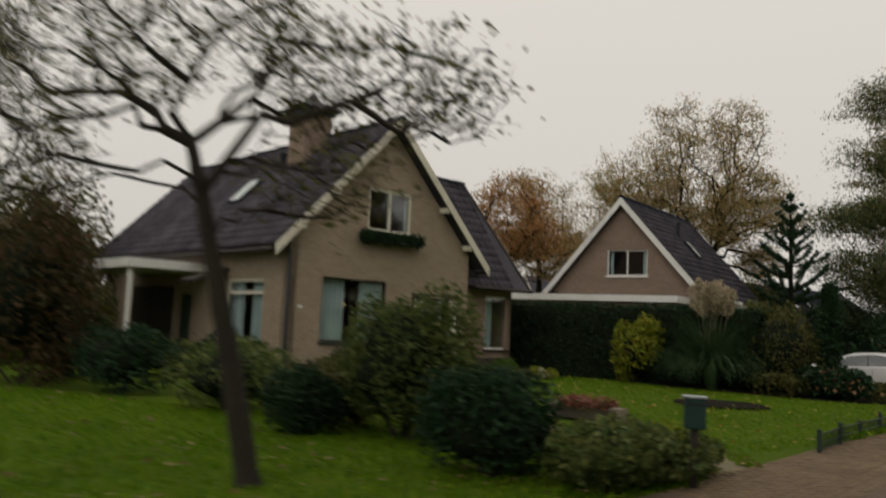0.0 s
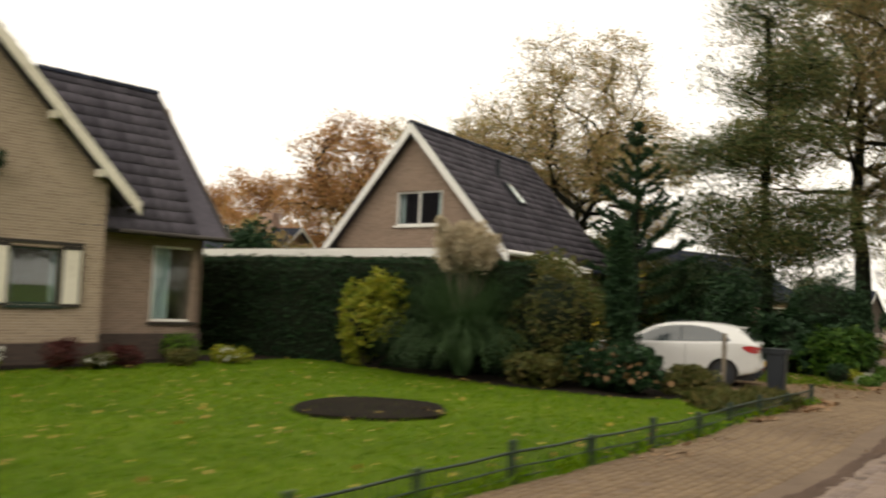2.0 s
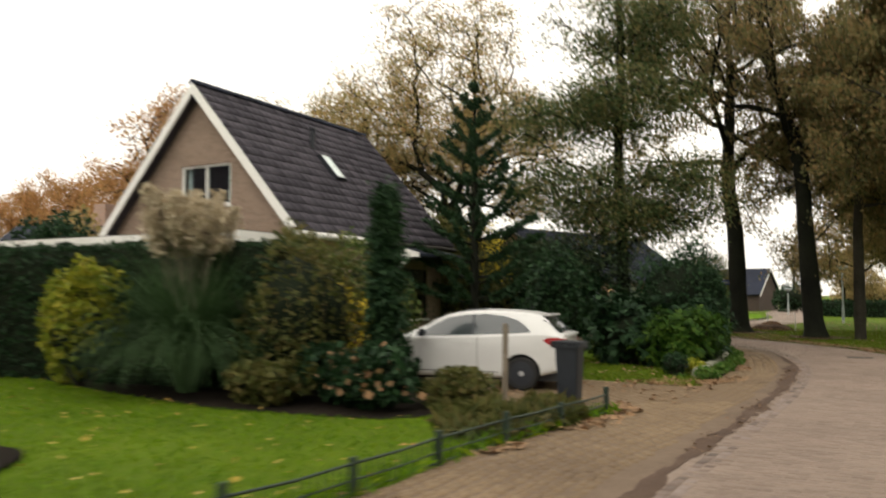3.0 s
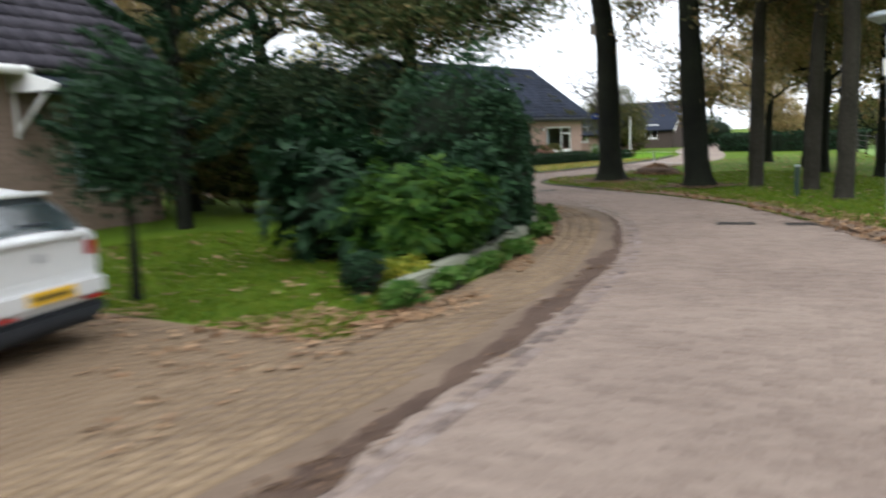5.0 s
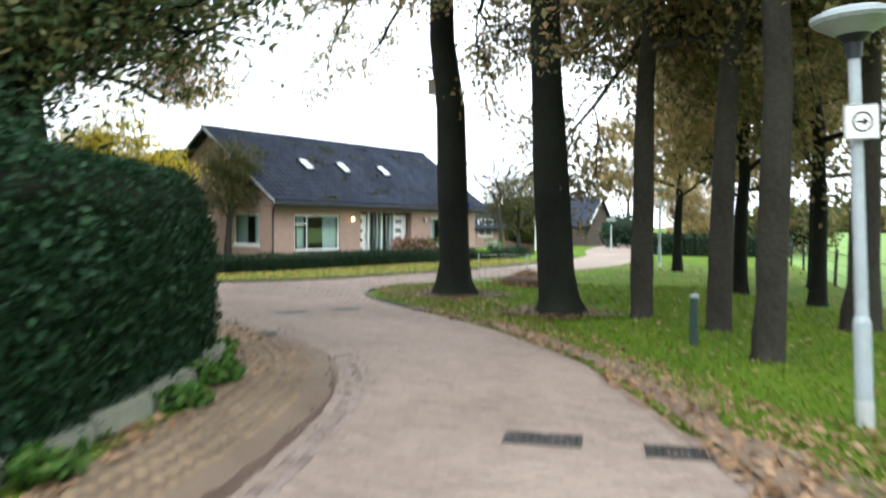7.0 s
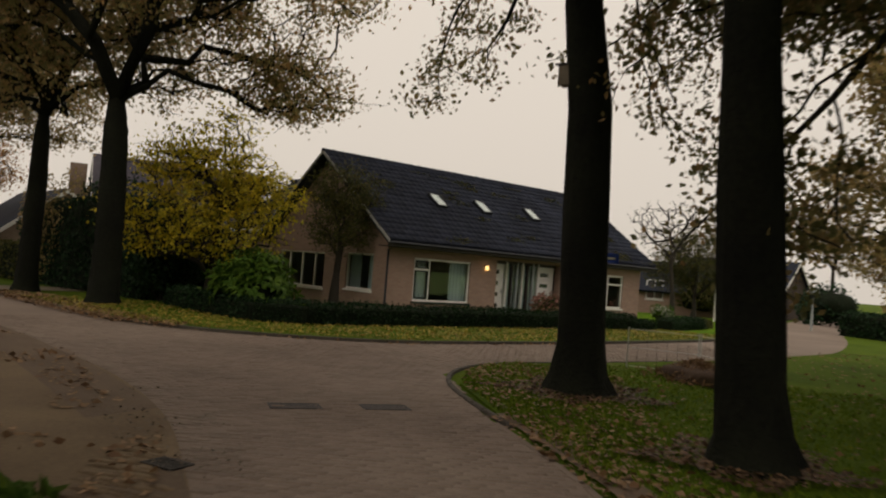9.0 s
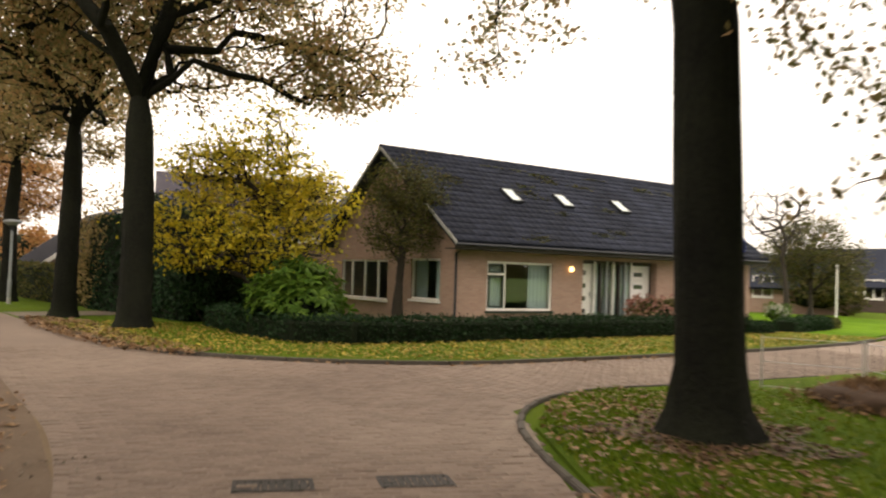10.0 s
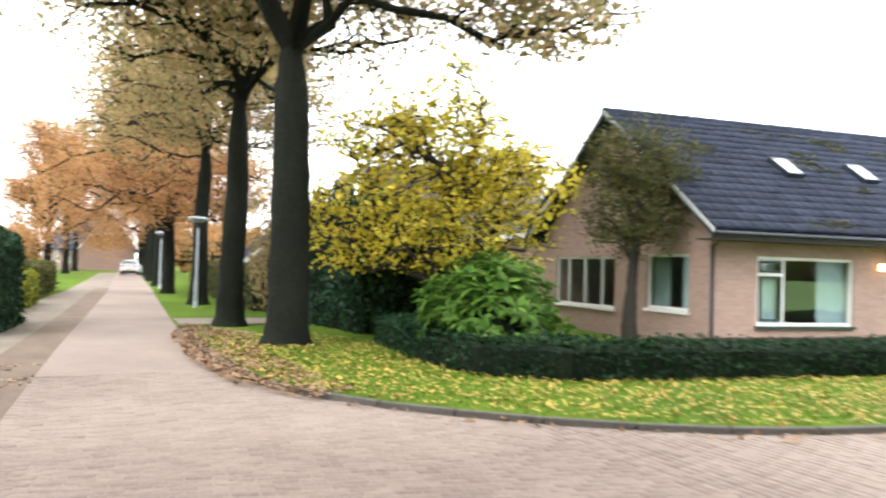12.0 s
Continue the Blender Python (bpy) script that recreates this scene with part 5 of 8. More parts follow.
def skylight(parent, origin, along, up, w, h):
    along, up = Vector(along).normalized(), Vector(up).normalized()
    out = along.cross(up)
    if out.z < 0:
        out = -out
    o = Vector(origin) + out * 0.085
    P = lambda u, d, z: o + along * u + up * z - out * d
    bm = bmesh.new()
    for q in ((0, 0.035, 0, h), (w - 0.035, w, 0, h), (0.035, w - 0.035, 0, 0.05), (0.035, w - 0.035, h - 0.05, h)):
        prism(bm, [(q[0], q[2]), (q[1], q[2]), (q[1], q[3]), (q[0], q[3])], -0.06, 0.09, P)
    win = part("skylight", bm, PLASTIC_DARK, parent, "roof window with dark frame")
    bm = bmesh.new()
    prism(bm, [(0.035, 0.05), (w - 0.035, 0.05), (w - 0.035, h - 0.05), (0.035, h - 0.05)], -0.055, -0.05, P)
    part("pane", bm, GLASS, win)
    # white panel under the pane paints the sky's reflection
    bm = bmesh.new()
    prism(bm, [(0.035, 0.05), (w - 0.035, 0.05), (w - 0.035, h - 0.05), (0.035, h - 0.05)], -0.035, -0.03, P)
    part("sky_sheen", bm, WHITE, win, "white panel standing in for sky mirrored in the glass")


def house_a():
    """Tan brick house: gable to the road (+x), ridge along x, steep wing to the north. Local origin under the gable's middle."""
    root = thing("house", pose(-15.0, -6.5, 0, 0, 0, 6), "tan brick house with steep dark roof and cream verge boards", "house")
    P = lambda u, d, z: Vector((-d, u, z))
    half, zr, ze = 3.35, 7.45, 4.25
    pitch = 1.05
    top = [(-half, 7.46 - half * pitch), (0, 7.46), (half, 7.46 - half * pitch)]
    holes = [(-2.25, 0.02, 1.05, 2.86), (1.45, 2.46, 1.25, 2.46), (-0.8, 0.85, 4.33, 5.62)]
    part("wall", wall_plate(P, -half, half, top, holes), BRICK_A, root, "gable wall of tan brick")
    window(root, P, -2.25, 0.02, 1.05, 2.86, (), (), DARKWOOD, ((0.0, 0.40), (0.62, 1.0)), DARKGREEN, 0.05, "wide living-room window with parted curtains")
    window(root, P, 1.45, 2.46, 1.25, 2.46, (), (), DARKGREEN, ((0.0, 0.12), (0.88, 1.0)), DARKGREEN, 0.06, "small window between cream shutters")
    window(root, P, -0.8, 0.85, 4.33, 5.62, (0.5,), (), CREAM, ((0.03, 0.07), (0.93, 0.97)), DARKGREEN, 0.09, "upper double casement window with cream frame")
    pend = part("pendant_lamp", lathe([(0.02, 0.24), (0.10, 0.20), (0.22, 0.0), (0.20, 0.0), (0.09, 0.18)], 20, Matrix.Translation((-1.1, -0.75, 2.15))), DARKWOOD, root, "lit pendant lamp behind the window")
    part("bulb", lathe([(0.0, 0.0), (0.10, 0.06), (0.10, 0.14), (0.0, 0.19)], 14, Matrix.Translation((-1.1, -0.75, 2.10))), LAMPON, pend)
    for u in (1.06, 2.50):
        sh = part("shutter", boxes((0.03, 0.06, u, u + 0.36, 1.28, 2.44), bevel=0.008), CREAM, root, "cream wooden shutter with dark edge")
        fr = bmesh.new()
        for r in ((u - 0.04, u, 1.22, 2.52), (u + 0.36, u + 0.40, 1.22, 2.52), (u, u + 0.36, 1.22, 1.28), (u, u + 0.36, 2.44, 2.52)):
            box(fr, 0.002, 0.065, r[0], r[1], r[2], r[3])
        part("shutter_edge", fr, DARKWOOD, sh)
    part("lintel", boxes((0.002, 0.03, 1.0, 2.92, 2.53, 2.60)), DARKWOOD, root, "dark brown head board over the shutters")
    fb = part("flower_box", boxes((0.05, 0.30, -1.1, 1.12, 3.98, 4.18), bevel=0.01), DARKGREEN, root, "dark green flower box under the upper window")
    rng = np.random.default_rng(4)
    pts = np.column_stack([rng.uniform(0.04, 0.38, 2400), rng.uniform(-1.15, 1.15, 2400), 4.14 + rng.normal(0, 0.09, 2400)])
    part("trailing_plant", leaf_mesh("trailing_plant", pts, 0.09, L_DARK, 2), L_DARK, fb, "trailing evergreen in the box")
    S = lambda u, d, z: Vector((-0.28 - u, -half + d, z))
    side_holes = [(1.0, 3.2, 0.9, 2.75), (5.6, 6.5, 0.1, 2.3)]
    part("wall", wall_plate(S, -0.28, 13.6, [(-0.28, 3.9), (13.6, 3.9)], side_holes), BRICK_A, root, "side wall of tan brick")
    window(root, S, 1.0, 3.2, 0.9, 2.75, (), ((0, 0.78),), CREAM, ((0.0, 0.42), (0.66, 1.0)), DARKGREEN, 0.09, "tall side window with pale curtains")
    part("door", boxes((-6.74, -5.92, -half + 0.05, -half + 0.12, 0.1, 2.28), bevel=0.01), DARKGREEN, root, "dark green side door under the porch")
    # two dark panels added for the blackness under the deep porch
    for u in (7.0, 8.75):
        part("door", boxes((-0.28 - u - 1.72, -0.28 - u, -half - 0.045, -half - 0.003, 0.05, 2.55), bevel=0.01), DARKWOOD, root, "added dark panel standing in for the black porch opening")
    N = lambda u, d, z: Vector((-u, half - d, z))
    part("wall", wall_plate(N, 0.28, 13.88, [(0.28, 3.9), (13.88, 3.9)]), BRICK_A, root)
    B = lambda u, d, z: Vector((-13.88 + d, u, z))
    part("wall", wall_plate(B, -half, half, top), BRICK_A, root)
    for s in (-1, 1):
        zt = lambda y: 7.72 - abs(y) * pitch
        foot = 3.92
        plate = roof_plate(root, [(0.30, 0, zt(0)), (0.30, s * foot, zt(foot)), (-14.1, s * foot, zt(foot)), (-14.1, 0, zt(0))], 0.12, TILE_GREY, label="dark tiled roof slope")
        o = Vector((0.33, s * foot, zt(foot))) if s > 0 else Vector((-14.1, s * foot, zt(foot)))
        al = Vector((-1, 0, 0)) if s > 0 else Vector((1, 0, 0))
        up = Vector((0, -s, pitch)).normalized()
        tiled_slope(plate, o, al, up, 14.43, 3.92 * math.sqrt(1 + pitch ** 2), (36, 48, 0, 16) if s < 0 else (0, 0, 0, 0), mats=(TILE_GREY, TILE_GREY_ONE))
        barge(root, (0.36, s * 3.98, zt(3.98) + 0.06), (0.36, 0, zt(0) + 0.06), (1, 0, 0), CREAM, 0.30)
        gutter_pipe(root, [(0.3, s * 4.02, zt(4.02) - 0.04), (-14.1, s * 4.02, zt(4.02) - 0.04)], 0.06, DARKWOOD)
    ridge_caps(root, (0.36, 0, 7.77), (-14.1, 0, 7.77))
    for z in (4.2, 5.3):
        for s in (-1, 1):
            y = s * (7.46 - z) / pitch
            part("purlin_end", boxes((0, 0.30, y - 0.06, y + 0.06, z - 0.12, z + 0.04)), CREAM, root)
    part("downpipe", tubes("downpipe", [([(0.06, -half - 0.02, 3.5), (0.06, -half - 0.02, 0)], [0.04] * 2)], LEAD, 8), LEAD, root)
    part("vent_grille", boxes((0.0, 0.02, -3.0, -2.86, 1.95, 2.03)), WHITE, root)
    # chimney
    ch = part("chimney", boxes((-4.47, -3.47, -0.99, 0.01, 6.2, 8.42)), BRICK_B, root, "square brick chimney")
    part("chimney_cap", boxes((-4.57, -3.37, -1.09, 0.11, 8.42, 8.50)), LEAD, ch, "lead cap plate")
    bm = bmesh.new()
    ring = [(-0.82, 8.60), (-0.55, 8.74), (-0.22, 8.95), (-0.03, 9.26)]
    prev = None
    for r, z in ring:
        cur = [bm.verts.new((-3.97 + sx * -r, -0.49 + sy * -r, z)) for sx, sy in ((-1, -1), (1, -1), (1, 1), (-1, 1))]
        if prev:
            for i in range(4):
                bm.faces.new((prev[i], prev[(i + 1) % 4], cur[(i + 1) % 4], cur[i]))
        else:
            bm.faces.new(cur[::-1])
        prev = cur
    bm.faces.new(prev)
    part("chimney_roof", bm, LEAD, ch, "blue-grey pagoda-shaped chimney roof")
    for sx in (-1, 1):
        for sy in (-1, 1):
            part("chimney_post", boxes((-3.97 + sx * 0.48 - 0.05, -3.97 + sx * 0.48 + 0.05, -0.49 + sy * 0.48 - 0.05, -0.49 + sy * 0.48 + 0.05, 8.50, 8.63)), LEAD, ch)
    part("vent_pipe", lathe([(0.09, 6.4), (0.09, 7.1), (0.14, 7.12), (0.14, 7.25), (0.02, 7.34)], 12, Matrix.Translation((-4.92, -0.94, 0))), PLASTIC_DARK, root)
    skylight(root, (-5.85, -2.3, 7.72 - 2.3 * pitch + 0.03), (1, 0, 0), (0, 1, pitch), 0.8, 1.2)
    # porch on the side
    porch = part("porch_roof", boxes((-10.5, -4.6, -half - 2.6, -half - 0.003, 2.95, 3.22)), WHITE, root, "flat porch roof with white fascia")
    for x in (-4.8, -7.6, -10.3):
        part("porch_post", boxes((x - 0.06, x + 0.06, -half - 2.5, -half - 2.38, 0, 2.95)), WHITE, root)
    can = bmesh.new()
    prism(can, [(-half - 1.1, 2.55), (-half - 0.003, 3.0), (-half - 0.003, 3.1), (-half - 1.15, 2.65)], 3.4, 4.4, lambda u, d, z: Vector((-d, u, z)))
    part("canopy", can, DARKWOOD, root, "small sloping canopy over the door")
    # steep wing to the north: ridge along y, eave to the road
    xr, zrg, xe, ze, y0, y1 = -2.85, 6.95, -0.05, 2.98, 2.6, 5.6
    W = lambda u, d, z: Vector((-0.5 - d, u, z))
    part("wall", wall_plate(W, half, 6.0, [(half, 3.3), (6.0, 3.3)], [(4.72, 5.85, 0.9, 2.72)]), BRICK_B, root, "brown brick wall of the wing")
    window(root, W, 4.72, 5.85, 0.9, 2.72, (), (), WHITE, ((0.05, 0.46),), DARKWOOD, 0.06, "corner window with white frame")
    part("plinth", boxes((-0.495, -0.43, half, 6.02, 0, 0.62)), BRICK_DARK, root, "dark brick plinth")
    part("floor_slab", boxes((-13.5, -0.3, -half + 0.3, half - 0.3, 0.0, 0.06)), DARKWOOD, root)
    part("plinth", boxes((0.005, 0.05, -half, half, 0, 0.45)), BRICK_DARK, root, "dark brick plinth")
    E = lambda u, d, z: Vector((-0.78 - u, 6.0 - d, z))
    part("wall", wall_plate(E, -0.28, 4.4, [(-0.28, 3.0), (2.07, 6.6), (4.4, 3.0)]), BRICK_B, root)
    pw = (zrg - ze) / (xe - xr)
    for s in (1, -1):
        ex = xr + s * (xe - xr)
        plate = roof_plate(root, [(xr, y0, zrg), (ex, y0, ze), (ex, 6.45, ze), (xr, y1, zrg)], 0.12, TILE_GREY, label="steep dark tiled slope of the wing")
        if s > 0:
            tiled_slope(plate, (ex, y0, ze), (0, 1, 0), (xr - ex, 0, zrg - ze), 3.0, math.hypot(xr - ex, zrg - ze), (0, 10, 0, 14), mats=(TILE_GREY, TILE_GREY_ONE))
    ridge_caps(root, (xr, y0, zrg), (xr, y1 + 0.05, zrg))
    gutter_pipe(root, [(xe + 0.06, half + 0.3, ze - 0.03), (xe + 0.06, 6.5, ze - 0.03)], 0.06, DARKWOOD)
    gutter_pipe(root, [(xe + 0.02, 6.45, ze), ((xe + xr) / 2 + 0.02, 6.03, (ze + zrg) / 2), (xr, 5.62, zrg)], 0.05, DARKWOOD, "verge_strip")
    return root


def house_b():
    """Brown brick A-frame gable house behind the hedge, with a flat-roofed annex before it."""
    root = thing("house", pose(-17.88, 6.97, 0, 0, 0, 17), "brown brick gable house with white verge boards and dark tiled roof", "house")
    P = lambda u, d, z: Vector((u, 0.35 + d, z))
    p = (7.46 - 3.3) / 3.7
    deep = 8.2
    top = [(-3.3, 7.25 - 3.3 * p), (0, 7.25), (3.3, 7.25 - 3.3 * p)]
    part("wall", wall_plate(P, -3.3, 3.3, top, [(-0.72, 1.14, 4.12, 5.26)]), BRICK_B, root, "gable wall of brown brick")
    window(root, P, -0.72, 1.14, 4.12, 5.26, (0.5,), (), WHITE, ((0.04, 0.13), (0.85, 0.96)), WHITE, 0.06, "upper window with white frame")
    R = lambda u, d, z: Vector((3.3 - d, 0.63 + u, z))
    part("wall", wall_plate(R, -0.28, deep - 0.6, [(-0.28, 3.45), (deep - 0.6, 3.45)], [(5.2, 6.7, 0.9, 2.5)]), BRICK_B, root, "side wall of brown brick")
    window(root, R, 5.2, 6.7, 0.9, 2.5, (0.4,), (), DARKWOOD, ((0.0, 0.3),), WHITE, 0.06)
    L = lambda u, d, z: Vector((-3.3 + d, 0.63 + u, z))
    part("wall", wall_plate(L, -0.28, deep - 0.6, [(-0.28, 3.45), (deep - 0.6, 3.45)]), BRICK_B, root)
    Q = lambda u, d, z: Vector((u, deep - d, z))
    part("wall", wall_plate(Q, -3.3, 3.3, top), BRICK_B, root)
    for s in (-1, 1):
        foot = 3.72
        zt = lambda x: 7.46 - x * p
        plate = roof_plate(root, [(0, 0.02, zt(0)), (s * foot, 0.02, zt(foot)), (s * foot, deep + 0.2, zt(foot)), (0, deep + 0.2, zt(0))], 0.12, TILE_GREY, label="steep dark tiled roof slope")
        if s > 0:
            tiled_slope(plate, (foot, 0.0, zt(foot)), (0, 1, 0), (-foot, 0, foot * p), deep + 0.2, foot * math.sqrt(1 + p * p), (0, 17, 0, 16), mats=(TILE_GREY, TILE_GREY_ONE))
        barge(root, (s * 3.85, -0.02, zt(3.85) + 0.06), (0, -0.02, zt(0) + 0.06), (0, -1, 0), WHITE, 0.33)
    gutter_pipe(root, [(3.78, 0.0, 3.2), (3.78, 4.6, 3.2)], 0.09, WHITE)
    gutter_pipe(root, [(3.78, 4.7, 3.2), (3.78, 8.4, 3.2)], 0.06, DARKWOOD)
    ridge_caps(root, (0, 0, 7.5), (0, deep + 0.2, 7.5))
    skylight(root, (2.1, 3.75, 7.46 - 2.1 * p + 0.03), (0, 1, 0), (-1, 0, p), 0.5, 1.05)
    part("vent_pipe", lathe([(0.08, 6.0), (0.08, 7.0), (0.10, 7.02), (0.10, 7.1), (0.02, 7.12)], 12, Matrix.Translation((1.15, 3.85, -0.25))), PLASTIC_DARK, root)
    porch = bmesh.new()
    prism(porch, [(3.3, 3.25), (3.3, 2.82), (4.55, 2.82), (4.55, 2.90)], 4.55, 7.6, lambda u, d, z: Vector((u, d, z)))
    pr = part("porch_roof", porch, TILE, root, "little lean-to porch roof with white end board")
    end = bmesh.new()
    prism(end, [(3.3, 3.30), (3.3, 2.80), (4.60, 2.80), (4.60, 2.92)], 4.50, 4.547, lambda u, d, z: Vector((u, d, z)))
    part("end_board", end, WHITE, pr, "white triangular end board")
    part("porch_bracket", tubes("porch_bracket", [([(3.32, 4.6, 2.05), (4.2, 4.6, 2.78)], [0.045, 0.045]), ([(3.32, 4.6, 1.95), (3.32, 4.6, 2.8)], [0.04, 0.04])], WHITE, 6), WHITE, root)
    an = thing("garage", pose(-17.88, 6.97, 0, 0, 0, 17), "flat-roofed brick annex with white fascia beside the house", "garage")
    part("wall", boxes((-8.5, 2.9, -1.2, 0.2, -0.1, 2.95)), BRICK_B, an)
    part("fascia", boxes((-8.7, 3.1, -1.4, 0.3, 2.952, 3.22), bevel=0.01), WHITE, an, "white painted roof edge")
    part("roof_felt", boxes((-8.6, 3.0, -1.3, 0.2, 3.222, 3.25)), KERB, an)
    return root


def panel_door(root, P, u0, u1, z0, z1):
    d = bmesh.new()
    prism(d, [(u0, z0), (u1, z0), (u1, z1), (u0, z1)], 0.10, 0.15, P)
    door = part("door", d, WHITE, root, "white front door with four small slit panes")
    w = u1 - u0
    for k in range(4):
        z = z0 + (z1 - z0) * (0.18 + 0.21 * k)
        b = bmesh.new()
        prism(b, [(u0 + w * 0.12, z), (u0 + w * 0.62, z), (u0 + w * 0.62, z + 0.16), (u0 + w * 0.12, z + 0.16)], 0.094, 0.11, P)
        part("door_pane", b, CARGLASS, door)
    h = bmesh.new()
    prism(h, [(u0 + w * 0.86, z0 + 0.95), (u0 + w * 0.90, z0 + 0.95), (u0 + w * 0.90, z0 + 1.12), (u0 + w * 0.86, z0 + 1.12)], 0.04, 0.098, P)
    part("door_handle", h, STEEL, door)
    return door


def house_c():
    """Long low pink brick house: front to the road (+x), gable to the street. Local origin at its near corner; x out of the front, y along it."""
    root = thing("house", pose(-26.92, 36.05, 0), "long low pink brick house with dark mossy tiled roof", "house")
    F = lambda u, d, z: Vector((-d, u, z))
    end = 14.7
    holes = [(1.2, 3.92, 0.57, 2.12), (5.3, 9.05, 0.05, 2.30), (10.65, 13.45, 0.62, 2.10)]
    part("wall", wall_plate(F, 0, end, [(0, 2.75), (end, 2.75)], holes), BRICK_C, root, "front wall of pink brick")
    window(root, F, 1.2, 3.92, 0.57, 2.12, (0.27,), ((0, 0.74),), WHITE, ((0.02, 0.25), (0.68, 0.98)), DARKGREEN, 0.07, "wide front window with parted curtains", 0, DARKGREEN)
    window(root, F, 10.65, 13.45, 0.62, 2.10, (0.62, ), ((1, 0.72),), WHITE, ((0.02, 0.2),), WHITE, 0.08, "front window with flowers on the sill")
    # recessed entrance: two doors with strip glazing between
    Rr = lambda u, d, z: Vector((-0.22 - d, u, z))
    panel_door(root, Rr, 5.32, 6.02, 0.08, 2.18)
    panel_door(root, Rr, 8.05, 9.0, 0.08, 2.18)
    for i, u in enumerate(np.linspace(6.1, 7.95, 7)):
        b = bmesh.new()
        prism(b, [(u - 0.04, 0.08), (u + 0.04, 0.08), (u + 0.04, 2.28), (u - 0.04, 2.28)], 0.0, 0.12, Rr)
        part("glazing_bar", b, (WHITE, DARKWOOD, PALEPOST)[i % 3], root)
    b = bmesh.new()
    prism(b, [(6.05, 0.08), (8.02, 0.08), (8.02, 2.28), (6.05, 2.28)], 0.06, 0.07, Rr)
    part("pane", b, GLASS, root)
    part("transom", boxes((-0.36, -0.24, 5.3, 9.05, 2.19, 2.30)), DARKWOOD, root)
    # backing close behind doors and glazing, darker than the front brick
    part("entrance_backing", boxes((-0.60, -0.40, 5.2, 9.15, 0, 2.4)), BRICK_DARK, root)
    part("step", boxes((-0.28, 0.35, 5.3, 9.0, 0, 0.12), bevel=0.015), KERB, root, "concrete door step")
    G = lambda u, d, z: Vector((-u, d, z))
    tp = (5.9 - 2.63) / 4.6
    gz = lambda u: 5.68 - abs(u - 4.05) * tp
    gh = [(0.82, 2.5, 0.82, 2.14), (4.0, 7.4, 0.70, 2.08)]
    part("wall", wall_plate(G, 0.28, 8.1, [(0.28, gz(0.28)), (4.05, gz(4.05)), (8.1, gz(8.1))], gh), BRICK_C, root, "gable wall of pink brick")
    window(root, G, 0.82, 2.5, 0.82, 2.14, (), (), WHITE, ((0.0, 0.32), (0.60, 1.0)), WHITE, 0.07, "gable window with pale curtains")
    window(root, G, 4.0, 7.4, 0.70, 2.08, (0.22, 0.5, 0.78), (), WHITE, (), WHITE, 0.06, "dark three-part gable window")
    K = lambda u, d, z: Vector((-8.1 + d, u, z))
    part("wall", wall_plate(K, 0.28, end, [(0.28, 2.5), (end, 2.5)]), BRICK_C, root)
    Z = lambda u, d, z: Vector((-u, end - d, z))
    part("wall", wall_plate(Z, 0.28, 7.82, [(0.28, gz(0.28)), (4.05, gz(4.05)), (7.82, gz(7.82))]), BRICK_C, root)
    part("plinth", boxes((0.003, 0.03, 0, 5.25, 0, 0.32), (0.003, 0.03, 9.1, end, 0, 0.32)), BRICK_DARK, root)
    y0, y1 = -0.42, end + 0.4
    for s in (1, -1):
        ex = -4.05 + s * 4.62
        plate = roof_plate(root, [(-4.05, y0, 5.9), (ex, y0, 2.63), (ex, y1, 2.63), (-4.05, y1, 5.9)], 0.12, TILE, label="broad dark tiled slope with moss")
        if s > 0:
            tiled_slope(plate, (ex, y0, 2.65), (0, 1, 0), (-4.62, 0, 3.27), y1 - y0, math.hypot(4.62, 3.27), (0, 18, 0, 16))
            rng = np.random.default_rng(6)
            n = 1700
            c = rng.uniform((0, 0), (1, 1), (26, 2))
            q = c[rng.integers(0, 26, n)] + rng.normal(0, 0.018, (n, 2))
            pts = np.column_stack([ex - 4.62 * np.clip(q[:, 0], 0, 0.9), y0 + (y1 - y0) * np.clip(q[:, 1], 0.02, 0.98), 2.72 + 3.27 * np.clip(q[:, 0], 0, 0.9)])
            tagged(part("moss", leaf_mesh("moss", pts, 0.10, L_OLIVE, 3, wide=0.45, flat=True), L_OLIVE, plate, "tufts of moss and fallen leaves on the tiles"), kind="stuff")
            for u in (39.34, 41.78, 44.74):
                skylight(plate, Vector((-1.48, u - 36.05, 2.63 + 3.27 * (0.57 + 1.48) / 4.62 + 0.05)), (0, 1, 0), (-4.62, 0, 3.27), 0.50, 0.85)
        barge(root, (ex + s * 0.02, y0 - 0.03, 2.66), (-4.05, y0 - 0.03, 5.95), (0, -1, 0), DULLWHITE, 0.10)
    ridge_caps(root, (-4.05, y0, 5.93), (-4.05, y1, 5.93))
    gutter_pipe(root, [(0.63, y0, 2.56), (0.63, y1, 2.56)], 0.05, PLASTIC_DARK)
    gutter_pipe(root, [(0.55, -0.02, 2.52), (0.06, -0.04, 2.3), (0.06, -0.04, 0.02)], 0.04, PLASTIC_DARK, "downpipe")
    part("fascia", boxes((0.50, 0.53, y0, y1, 2.42, 2.62)), DARKWOOD, root)
    part("soffit", boxes((0.003, 0.50, y0, y1, 2.42, 2.45)), DARKWOOD, root)
    for u, lit in ((4.68, True), (10.1, False)):
        lamp = part("wall_lamp", boxes((0.0, 0.05, u - 0.05, u + 0.05, 1.90, 2.06)), DARKWOOD, root, "wall lantern beside the entrance")
        part("lamp_glass", boxes((0.05, 0.15, u - 0.06, u + 0.06, 1.88, 2.04), bevel=0.01), LAMPON if lit else WHITE, lamp)
